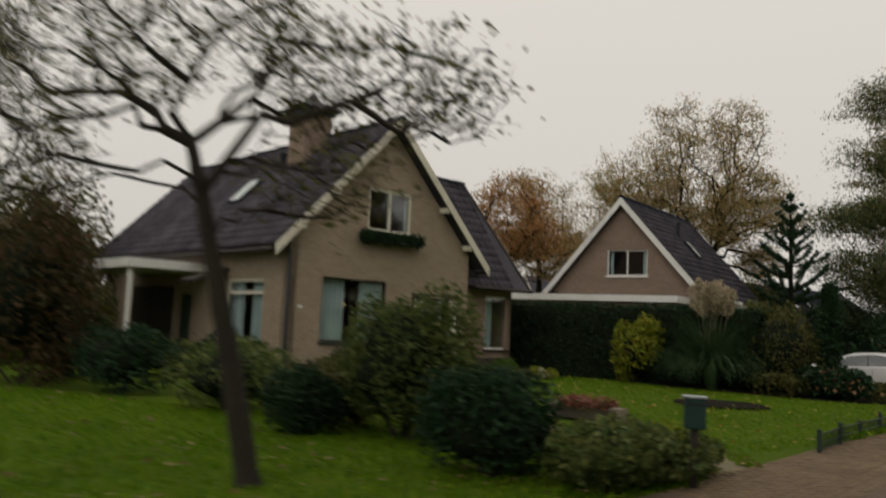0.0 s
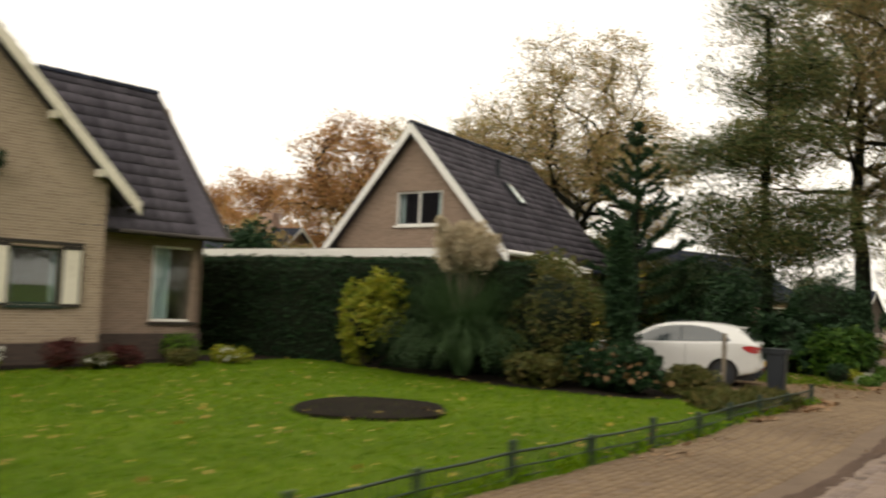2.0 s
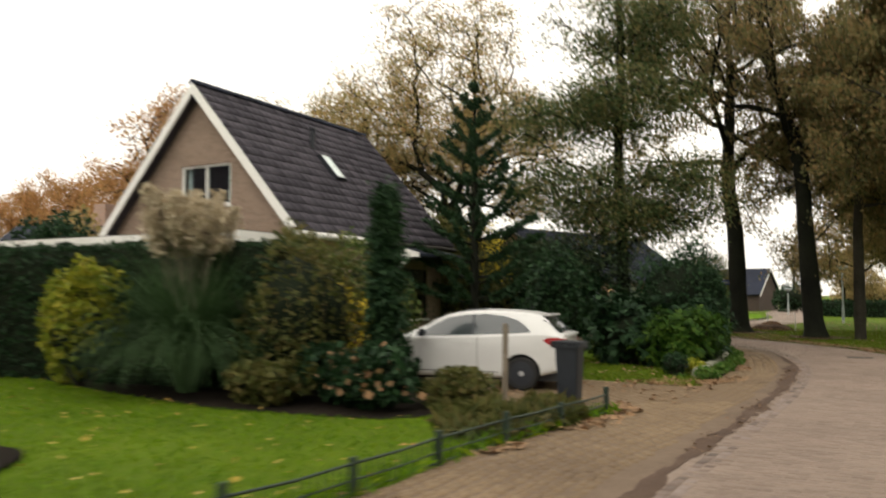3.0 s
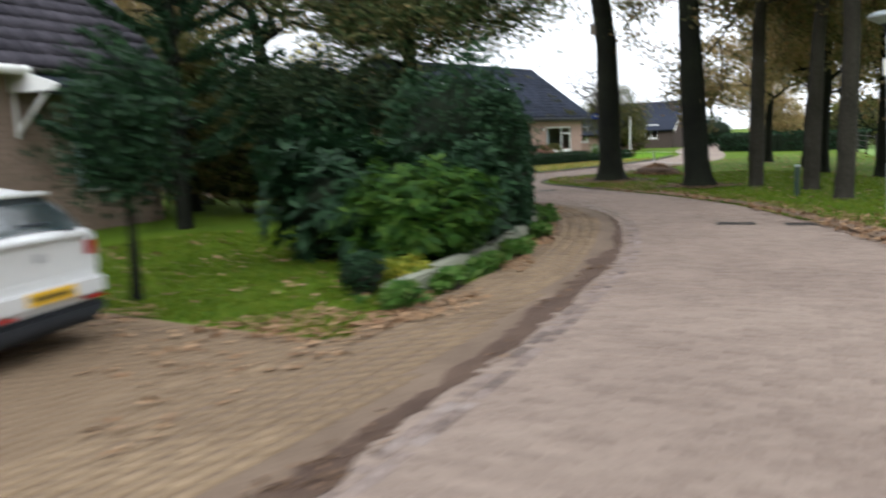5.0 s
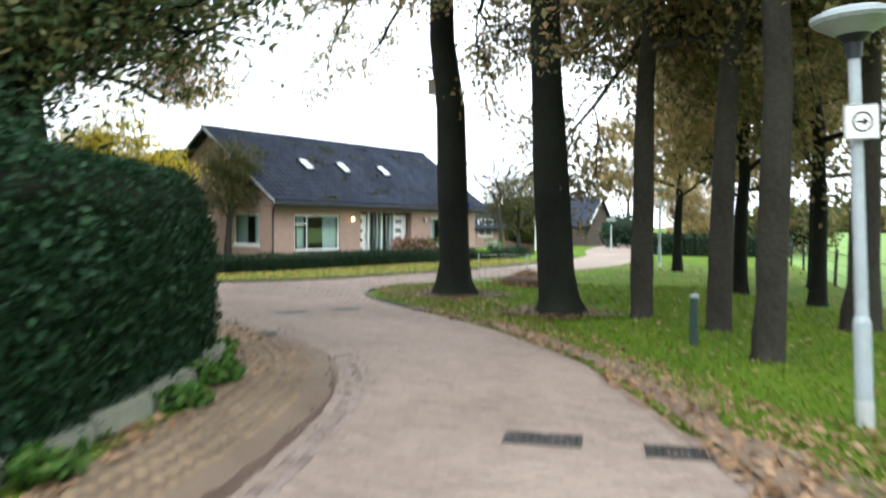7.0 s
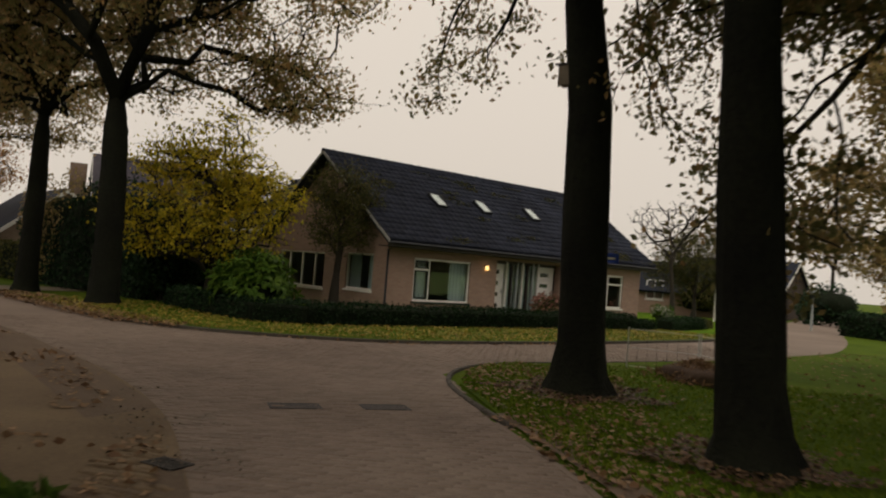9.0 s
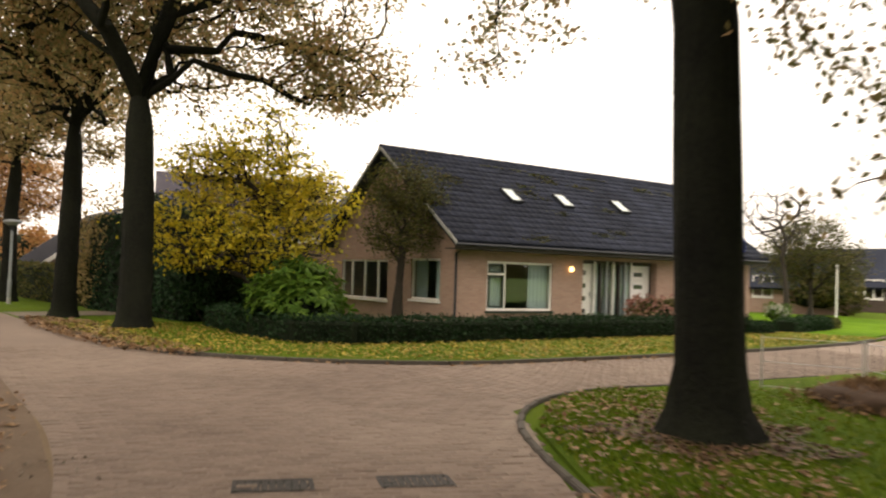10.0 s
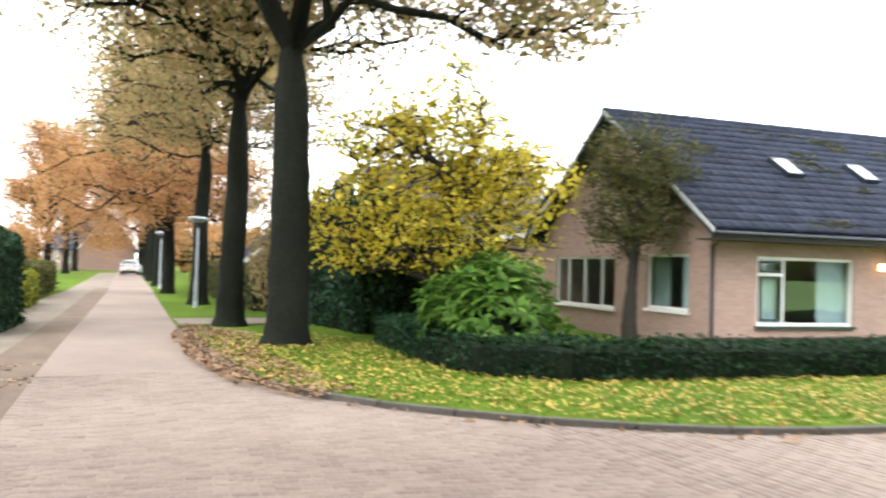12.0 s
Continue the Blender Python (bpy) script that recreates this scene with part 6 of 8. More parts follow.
    part("floor_slab", boxes((-7.8, -0.62, 0.3, end - 0.3, 0.0, 0.06)), DARKWOOD, root)
    for a, b in ((6.16, 6.62), (7.05, 7.30), (7.45, 7.92)):
        part("curtain", boxes((-0.37, -0.35, a, b, 0.1, 2.25)), CURTAIN, root, "pale curtain behind the entrance glazing")
    # rear wing with its ridge across
    part("wing_wall", boxes((-14.0, -8.103, 1.2, 7.0, -0.1, 3.0)), BRICK_C, root, "brick wall of the rear wing")
    for s in (-1, 1):
        roof_plate(root, [(-14.2, 4.1, 5.65), (-8.0, 4.1, 5.65), (-8.0, 4.1 + s * 3.3, 2.95), (-14.2, 4.1 + s * 3.3, 2.95)], 0.12, TILE, label="dark tiled roof of the rear wing")
    part("wing_fascia", boxes((-14.2, -8.3, 0.70, 0.74, 2.80, 2.98)), WHITE, root)
    ridge_caps(root, (-14.2, 4.1, 5.68), (-7.6, 4.1, 5.68))
    rng = np.random.default_rng(2)
    pts = np.column_stack([rng.uniform(-0.24, -0.14, 160), rng.uniform(11.9, 13.2, 160), 0.72 + np.abs(rng.normal(0, 0.13, 160))])
    part("sill_flowers", leaf_mesh("sill_flowers", pts, 0.09, PETAL_RED, 2, wide=0.5), PETAL_RED, root, "red flowers behind the window")
    return root


def plain_house(name, m, w, d, eave, ridge, brick, label, roof_mat=None, gable_win=True, stack=None):
    """A far house: four walls, two tiled slopes, windows in front and gable. Ridge along local x, front towards -y."""
    root = thing(name, m, label, "house", "far village houses")
    F = lambda u, dd, z: Vector((u, dd, z))
    wins = [(w * a, w * a + w * 0.14, 0.9, 2.2) for a in (0.1, 0.36, 0.7)]
    part("wall", wall_plate(F, 0, w, [(0, eave), (w, eave)], wins), brick, root)
    for q in wins:
        window(root, F, *q, (0.5,), (), WHITE, (), WHITE, 0.08)
    for x, s in ((0, 1), (w, -1)):
        S = lambda u, dd, z, x=x, s=s: Vector((x + s * dd, u, z))
        hole = [(d / 2 - 0.6, d / 2 + 0.6, eave + 0.5, eave + 1.6)] if gable_win and ridge - eave > 2.5 else []
        part("wall", wall_plate(S, 0.28, d, [(0.28, eave), (d / 2, ridge - 0.15), (d, eave)], hole), brick, root)
        for q in hole:
            window(root, S, *q, (0.5,), (), WHITE, (), WHITE, 0.08)
    part("wall", wall_plate(lambda u, dd, z: Vector((u, d - dd, z)), 0.28, w - 0.28, [(0, eave), (w, eave)]), brick, root)
    for s in (-1, 1):
        y = d / 2 + s * (d / 2 + 0.4)
        zt = eave - 0.4 * (ridge - eave) / (d / 2)
        roof_plate(root, [(-0.3, d / 2, ridge), (w + 0.3, d / 2, ridge), (w + 0.3, y, zt), (-0.3, y, zt)], 0.14, roof_mat or TILE)
        for x, o in ((-0.32, -1), (w + 0.32, 1)):
            barge(root, (x, y, zt), (x, d / 2, ridge), (o, 0, 0), WHITE, 0.22)
    if stack:
        at, top = stack
        part("chimney", boxes((w * at, w * at + 0.9, d / 2 - 0.35, d / 2 + 0.35, ridge - 0.6 if at > 0 else -0.1, top)), brick, root)
    return root


house_a()
house_b()
house_c()


# ---------------------------------------------------------------- the row of tall oaks on the grass verge
ROW = [(-12.8, 29.25, 0.33, 3, 19, 6.7, (-0.020, -0.026), 8.0, 1.85, [(229, 10.3, 4.4, -0.05), (205, 10.2, 4.8, -0.03), (300, 8.4, 4.5, 0.05)]),
       (-9.05, 27.35, 0.31, 7, 19, 6.3, (-0.042, -0.048), 7.2, 1.8, [(113, 7.0, 6.0, -0.03), (85, 7.0, 6.0, -0.05), (140, 7.4, 6.0, 0.0), (60, 7.2, 5.5, 0.0), (100, 8.0, 6.0, 0.08), (125, 8.4, 6.4, 0.1)]),
       (-7.7, 28.0, 0.185, 11, 12.5, 4.8, (0.004, 0.006), 4.6, 1.35, [(100, 5.4, 5.0, 0.05), (130, 5.4, 5.0, 0.05), (75, 5.4, 4.5, 0.05), (90, 6.2, 5.2, 0.15), (115, 6.6, 5.4, 0.2), (60, 6.0, 4.6, 0.1), (145, 7.0, 5.4, 0.2), (95, 7.4, 5.4, 0.3)]),
       (-6.0, 27.05, 0.175, 17, 13, 5.0, (0.014, 0.012), 4.6, 1.35, [(95, 5.5, 4.5, 0.1)]),
       (-4.6, 24.6, 0.175, 23, 14, 5.6, (0.010, 0.01), 5.0, 1.35, []), (-4.15, 28.5, 0.22, 29, 14, 5.0, (0.0, 0.0), 5.0, 1.4, [])]
for x, y, r, seed, high, bare, lean, wide, flare, low_limbs in ROW:
    # thick trunks take the shade-dark bark, slim ones the lit tone
    broad_tree("oak", pose(x, y, 0.03), seed, high, r, bare, wide, 15, 46000, 0.12, L_OAK, "tall oak with bare dark trunk and thinning green-brown crown", "tree", "row of oaks on the verge", lean=lean, twigs=7, cloud=0.21, droop=0.15, flare=flare, extra=low_limbs, bark=BARK if r > 0.3 else BARK_LIT)
for x, y, r, seed, high, bare in [(-7.8, 34.5, 0.16, 51, 11, 2.9), (-9.5, 38.5, 0.15, 52, 10, 2.4), (-12.5, 43.0, 0.15, 53, 10, 2.7), (-5.6, 32.5, 0.15, 54, 11, 3.4), (-6.8, 38.0, 0.15, 55, 10, 3.0)]:
    broad_tree("young_oak", pose(x, y, 0.03), seed, high, r, bare, 3.8, 12, 14000, 0.18, L_TAN if seed % 2 else L_OAK, "slender young oak with autumn leaves behind the row", "tree", "young oaks behind the row", cloud=0.4)
box_on = thing("bird_box", pose(-12.8, 29.25, 0, 0, 0, 15), "small wooden nest box fixed to an oak trunk", "bird box")
part("box", boxes((-0.58, -0.36, -0.32, -0.10, 4.75, 5.05), bevel=0.008), GREYWOOD, box_on)
part("lid", boxes((-0.62, -0.34, -0.35, -0.07, 5.053, 5.08)), DARKWOOD, box_on)

# street oaks and the avenue behind them
grown_tree("street_oak", pose(-28.25, 27.15, 0), 61, [(0, 0, 0), (0, 0.02, 1.6), (0.05, -0.02, 3.4), (0.02, -0.05, 4.8), (0, -0.1, 5.9)], 0.36,
           [(0, -0.3, 13.2, 5.4, 5.4, 5.5, 5), (-2.6, -3.2, 10.4, 3.6, 3.4, 3.0, 2.4), (1.6, 3.6, 10.4, 3.6, 3.2, 3.0, 2.4), (1.6, 4.6, 7.0, 1.9, 2.2, 1.1, 1.0), (-2.2, 2.2, 9.5, 3.0, 3.0, 2.2, 1), (2.8, -1.0, 9.4, 2.8, 3.0, 2.2, 1.2)],
           680, 66, 0.145, L_STREET_GREEN, "dark-trunked street oak with spreading limbs and browning leaves", "tree", "street oaks", clump=(0.42, 0.22), fork=0.8, flare=1.55, bend=0.28, fine=0.019)
for x, y, r, seed, high, mat in [(-33.6, 26.4, 0.31, 62, 16.0, L_STREET), (-43.2, 25.85, 0.29, 63, 15.5, L_TAN), (-52.5, 24.7, 0.25, 64, 13.5, L_BROWN)]:
    grown_tree("street_oak", pose(x, y, 0.0, 0, 0, seed * 47), seed, [(0, 0, 0), (0.03, 0, 1.6), (0, 0.1, 3.4), (0.1, 0, 4.8), (0.1, 0, 5.8)], r,
               [(0, 0, high - 5.2, 4.2, 4.2, 5.0, 4), (2.6, 0, high - 8, 3.2, 3.0, 2.2, 1.5), (-2.6, 1, high - 8.2, 3.0, 3.0, 2.2, 1.5), (0, -3, high - 8, 3.0, 3.0, 2.2, 1.5)],
               330, 80, 0.15, mat, "dark-trunked street oak with spreading limbs and browning leaves", "tree", "street oaks", clump=(0.5, 0.25), fork=0.78, bend=0.3, fine=0.02)
far_oak = broad_tree("avenue_oak", pose(-63, 24.0, 0), 71, 12.5, 0.28, 3.4, 5.6, 12, 15000, 0.20, L_BROWN, "rust-brown avenue oak far along the street", "tree", "avenue oaks", twigs=5, cloud=0.5)
for i, (x, y) in enumerate([(-73, 23.3), (-84, 22.7), (-96, 22.0), (-80, 15.6), (-92, 15.4), (-106, 14.6), (-114, 20.8)]):
    copy_thing(far_oak, pose(x, y, 0, 0, 0, 70 * i + 20))

grown_tree("garden_oak", pose(-34.5, 15.0, 0), 72, [(0, 0, 0), (0.1, 0, 2.0), (0, 0.1, 4.0), (0, 0, 5.5)], 0.22,
           [(0, 0, 8.8, 3.2, 3.2, 3.0, 4), (1.6, 1.2, 7.2, 2.4, 2.4, 1.8, 1.3), (-1.6, -1.4, 7.2, 2.4, 2.4, 1.8, 1.3)],
           260, 46, 0.17, L_BROWN, "round-headed oak in rust-brown autumn leaf behind the gardens", clump=(0.42, 0.26), fork=0.6, fine=0.016)
# trees over the road, which the front windows mirror
mirror_tree = broad_tree("roadside_tree", pose(17, -13, 0), 73, 18.0, 0.3, 2.0, 7.0, 18, 26000, 0.34, L_OAK, "green-brown tree on the far side of the road", "tree", "trees across the road", cloud=0.6)
for x, y, turn in ((16, -22, 100), (18.5, -4, 220), (18, -31, 310), (20, 5, 40), (19, 13, 150), (21, 21, 260), (26, 28, 20)):
    copy_thing(mirror_tree, pose(x, y, 0, 0, 0, turn))

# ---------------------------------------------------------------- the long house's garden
hedge("clipped_hedge", [(-28.6, 29.35), (-25.2, 29.35), (-23.85, 29.65), (-23.2, 30.6), (-23.1, 32.0), (-23.0, 44.6)], 0.74, 0.61, 19000, 0.07, L_HEDGE_DARK, "low clipped dark green hedge before the long house", 5)
hedge("clipped_hedge", [(-23.0, 44.7), (-22.9, 45.9)], 0.7, 0.44, 1300, 0.07, L_HEDGE_DARK, "lower clipped end of the hedge at the gate gap", 7)
hedge("clipped_hedge", [(-23.4, 47.6), (-24.2, 51.4)], 0.8, 0.46, 4000, 0.07, L_HEDGE_DARK, "low clipped dark green hedge beyond the gate gap", 6)
shrub("edge_plant", -24.3, 52.3, 0.5, 0.6, 0.5, 900, 0.10, L_OLIVE, "loose grey-green plant at the hedge end", "plant", seed=195, core=0.4)
grown_tree("yellow_tree", pose(-29.3, 30.6, 0), 81, [(0, 0, 0), (0, 0.05, 0.5), (0.02, 0.1, 1.0)], 0.13,
           [(0.2, -1.5, 2.6, 1.4, 1.9, 1.2, 1.5), (0.2, 1.5, 3.6, 1.4, 1.75, 1.1, 2.0), (0, 0, 4.3, 1.5, 2.4, 1.6, 2.2), (0.3, 0.5, 2.4, 1.2, 1.9, 1.2, 1.2), (0, -1.0, 4.4, 1.2, 1.8, 1.2, 0.9), (0, 0.3, 6.0, 0.9, 1.4, 0.7, 0.3)],
           620, 22, 0.125, L_YELLOW, "many-stemmed small tree with bright yellow autumn leaves", bark=TWIG, clump=(0.30, 0.075), fork=0.2, flare=1.2, bend=0.42, fine=0.012)
shrub("evergreen_shrub", -30.9, 29.9, 1.5, 1.6, 3.3, 4200, 0.16, L_DARK, "dark evergreen shrub behind the yellow tree", "shrub", "evergreens behind the street oaks", seed=82, core=0.6)
whorled_shrub("rhododendron", -25.1, 30.25, 1.35, 1.35, 1.95, 900, 0.24, 9, L_GREEN, "glossy green rhododendron bush behind the hedge", seed=83, lumps=16)
grown_tree("vase_tree", pose(-28.3, 34.9, 0), 84, [(0, 0, 0), (0.02, -0.03, 0.7), (0, 0.03, 1.4)], 0.19,
           [(0, 0, 3.2, 1.1, 1.35, 1.2, 3), (0, 0, 4.3, 1.0, 1.35, 0.95, 2.0), (0, 1.0, 3.9, 0.7, 0.6, 0.9, 0.7)],
           430, 24, 0.08, L_OLIVE, "small vase-shaped tree with thin olive leaves before the gable", bark=TWIG, clump=(0.16, 0.15), fork=0.6, flare=1.3, bend=0.5, fine=0.008)
for x, y, rx, h, seed in [(-34, 30.2, 2.2, 3.6, 85), (-38, 30.5, 2.6, 4.6, 86), (-32, 31.8, 1.8, 3.2, 87), (-42.5, 29.6, 2.5, 3.4, 88)]:
    shrub("evergreen_shrub", x, y, rx, 1.6, h, 4500, 0.17, L_DARK, "tall dark evergreen shrub behind the street oaks", "shrub", "evergreens behind the street oaks", seed=seed)
shrub("brown_shrub", -37.6, 28.5, 1.4, 1.7, 4.7, 5200, 0.13, L_TAN, "tall tan-leaved shrub between the street oaks", seed=198, core=0.4)
shrub("hydrangea", -26.2, 44.6, 0.55, 2.3, 1.3, 2600, 0.12, L_OLIVE, "faded pinkish hydrangea bush beside the front doors", seed=89, blossom=(1100, 0.12, PETAL_PINK))
shrub("round_shrub", -26.7, 52.4, 0.6, 0.6, 0.95, 1500, 0.09, L_GREEN, "rounded variegated shrub at the house corner", seed=90, blossom=(420, 0.07, PETAL_WHITE))

# ---------------------------------------------------------------- the corner garden with edging wall
WALL_LINE = [(-5.62, 11.8), (-6.0, 13.05), (-6.42, 14.3), (-6.9, 15.55), (-7.4, 16.65), (-8.1, 17.85), (-9.0, 19.2), (-10.05, 20.35), (-11.0, 21.1)]
edging = thing("edging_wall", None, "low wall of pale stone slabs along the garden edge", "wall")
p = smooth_line(WALL_LINE, 8)
s = np.r_[0, np.cumsum(np.hypot(*np.diff(p, axis=0).T))]
for k, c in enumerate(np.arange(0.5, s[-1] - 0.3, 1.02)):
    a0, a1 = [np.array([np.interp(v, s, p[:, 0]), np.interp(v, s, p[:, 1])]) for v in (c - 0.5, c + 0.5)]
    mid, ang = (a0 + a1) / 2, math.degrees(math.atan2(*(a1 - a0)[::-1]))
    hz = 0.205 + 0.025 * math.sin(k * 2.1)
    bm = boxes((-0.5, 0.5, -0.11, 0.11, -0.05, hz), bevel=0.03)
    for v in bm.verts:
        v.co += Vector([0.008 * noise.noise(v.co * 5 + Vector((k, i, 0))) for i in range(3)])
    ob = part("edging_slab", bm, WALLSTONE, edging)
    ob.matrix_basis = pose(*mid, 0, 3 * math.sin(k * 1.7), 0, ang)
hedge("tall_hedge", [(-7.95, 16.1), (-8.6, 17.15), (-9.55, 18.5), (-10.95, 20.05)], 1.6, 2.26, 52000, 0.062, L_DARK, "tall dark clipped evergreen hedge behind the edging wall", 15, 0.35)
shrub("thuja_dome", -8.55, 16.4, 1.25, 1.25, 3.05, 13000, 0.09, L_THUJA, "dark dome-shaped conifer at the bend", "conifer", seed=91, lumps=14, core=0.75)
whorled_shrub("rhododendron", -8.3, 13.6, 1.3, 1.1, 1.75, 520, 0.23, 9, L_DARK, "dark glossy rhododendron behind the edging wall", seed=92, lumps=14)
whorled_shrub("spotted_laurel", -6.95, 13.6, 0.95, 0.9, 1.45, 800, 0.16, 8, L_LAUREL, "bright yellow-green laurel in the corner bed", seed=93, lumps=14)
whorled_shrub("rhododendron", -7.5, 15.0, 1.0, 0.95, 1.7, 420, 0.23, 9, L_DARK, "dark green rhododendron at the garden edge", seed=94, lumps=14)
shrub("dwarf_conifer", -6.2, 11.95, 0.36, 0.36, 0.55, 900, 0.06, L_DARK, "small dark dwarf conifer at the wall end", seed=95)
for x, y, seed in [(-5.5, 11.7, 171), (-5.7, 12.7, 172), (-6.05, 13.8, 173), (-6.5, 15.0, 174), (-7.3, 16.85, 180), (-8.4, 18.6, 196), (-9.1, 19.6, 197)]:
    shrub("edge_plant", x + 0.1, y, 0.24, 0.32, 0.25, 420, 0.10, L_WEED, "leafy weed at the foot of the edging wall", "plant", "weeds along the edging wall", seed=seed, core=0.4)
shrub("variegated_plant", -6.3, 12.6, 0.5, 0.35, 0.35, 500, 0.10, L_LIME, "pale variegated ground plant on the edging", seed=96, core=0)
grown_tree("garden_pine", pose(-11.9, 18.8, 0), 97, [(0, 0, 0), (0.1, 0, 3), (-0.1, 0.1, 6), (0.1, 0, 9), (0, 0, 12.5)], 0.2,
           [(-0.6, -1.2, 5.0, 2.4, 2.2, 1.1, 1.6), (1.2, 1.0, 5.0, 2.4, 2.0, 1.1, 1.5), (1.5, 0.6, 4.1, 1.1, 1.1, 0.7, 0.5), (0.2, -0.4, 3.9, 2.0, 1.8, 0.7, 1.0), (-0.6, -1.2, 7.4, 3.0, 2.9, 1.0, 2.0), (0.5, 0.4, 8.2, 2.6, 2.6, 0.8, 1.2), (0.2, 0.2, 10.4, 2.7, 2.7, 1.3, 2), (0, 0, 13.0, 1.9, 1.9, 1.5, 1.2)],
           430, 130, 0.13, L_PINE_OLD, "tall garden pine with layered brown-green pads of needles", clump=(0.42, 0.27), fork=0.25, bend=0.12, fine=0.014, wide=0.2)
grown_tree("garden_tree", pose(-13.8, 17.2, 0), 98, [(0, 0, 0), (0.1, 0, 1), (0, 0.1, 1.8), (0, 0, 2.4)], 0.12,
           [(0, 0, 2.7, 1.7, 1.7, 0.8, 2), (1.4, 0.8, 2.6, 1.6, 1.5, 0.9, 1.3)],
           150, 80, 0.12, L_PINE, "dark garden tree with dense low crown", clump=(0.36, 0.2), fork=0.35, fine=0.012, wide=0.2)
grown_tree("slim_tree", pose(-8.1, 10.35, 0), 99, [(0, 0, 0), (0.03, 0, 0.5), (-0.02, 0.03, 1.0), (0, 0, 1.6)], 0.055,
           [(0, 0, 1.8, 0.6, 0.6, 0.7, 2), (-0.2, 0.2, 2.4, 0.45, 0.45, 0.4, 1)], 100, 28, 0.10, L_DARK, "slim dark evergreen tree beside the driveway", clump=(0.17, 0.13), fork=0.5, fine=0.007)
conifer("monkey_puzzle", pose(-14.7, 14.9, 0), 101, 8.4, 0.17, 2.6, 12, 6, 13000, 0.20, "dark spiky monkey-puzzle tree behind the driveway", leaf_mat=L_THUJA, z_low=1.5, droop=0.0, curl=0.09, cloud=0.045)
broad_tree("garden_tree", pose(-18.5, 17.5, 0), 102, 4.4, 0.12, 1.2, 2.2, 11, 9000, 0.13, L_OLIVE, "tall garden tree with dull olive foliage", "tree", cloud=0.45, twigs=6)
broad_tree("garden_tree", pose(-21.0, 19.0, 0), 103, 4.4, 0.12, 1.2, 2.2, 11, 9000, 0.13, L_OLIVE, "garden tree with dense dull green foliage", "tree", cloud=0.45, twigs=6)
for x, y, rx, h, seed, mat in [(-13.0, 17.0, 2.2, 2.6, 104, L_DARK), (-16.5, 17.8, 2.2, 2.4, 105, L_OLIVE), (-19, 15.5, 2.0, 2.2, 106, L_DARK), (-15.5, 19.0, 2.4, 2.6, 107, L_DARK), (-20, 18.8, 2.6, 2.8, 108, L_DARK)]:
    shrub("background_shrub", x, y, rx, 1.5, h, 4200, 0.17, mat, "dense dark shrub closing the garden", "shrub", "shrubs closing the corner garden", seed=seed)

# ---------------------------------------------------------------- the bed between lawn and driveway
hedge("boundary_hedge", [(-19.6, 0.7), (-17.6, 1.5), (-12.8, 3.5), (-9.8, 4.9)], 1.1, 2.62, 17000, 0.10, L_DARK, "tall dark clipped hedge behind the lawn", 21, 0.25)
shrub("golden_shrub", -13.0, 2.45, 1.0, 0.8, 2.3, 3600, 0.14, L_LIME, "golden yellow-green shrub before the dark hedge", seed=111)
shrub("brown_shrub", -9.0, 4.6, 1.35, 1.1, 2.95, 5600, 0.11, L_OLIVE, "rounded brownish shrub at the lawn edge", seed=112)
shrub("brown_shrub", -10.2, 5.6, 1.2, 1.0, 2.9, 4200, 0.11, L_OLIVE, "rounded brownish shrub against the hedge", seed=113)
conifer("slim_conifer", pose(-8.0, 5.6, 0), 114, 3.4, 0.08, 0.42, 22, 7, 7500, 0.15, "slim dark columnar conifer beside the car", z_low=0.15, droop=-0.4, curl=0.25, cloud=0.10, leaf_mat=L_THUJA, power=0.5)
shrub("low_rhododendron", -7.1, 4.5, 1.25, 0.8, 0.95, 2400, 0.15, L_DARK, "low rhododendron with fading pink heads by the lawn", seed=115, blossom=(240, 0.11, L_FALLEN))
shrub("low_rhododendron", -8.6, 3.6, 0.9, 0.6, 0.75, 1500, 0.14, L_OLIVE, "low mixed shrub at the lawn edge", seed=116)
shrub("faded_hydrangea", -6.2, 5.5, 0.8, 0.6, 0.65, 1800, 0.10, L_OLIVE, "withered hydrangea with brown heads", seed=117, core=0.3)
shrub("golden_shrub", -10.3, 6.35, 0.7, 0.7, 1.9, 1800, 0.13, L_YELLOW, "yellow autumn shrub beside the parked car", seed=118)
shrub("green_shrub", -12.5, 8.5, 1.4, 1.1, 3.0, 5200, 0.12, L_GARDEN, "upright green shrub before the brick wall", seed=119)


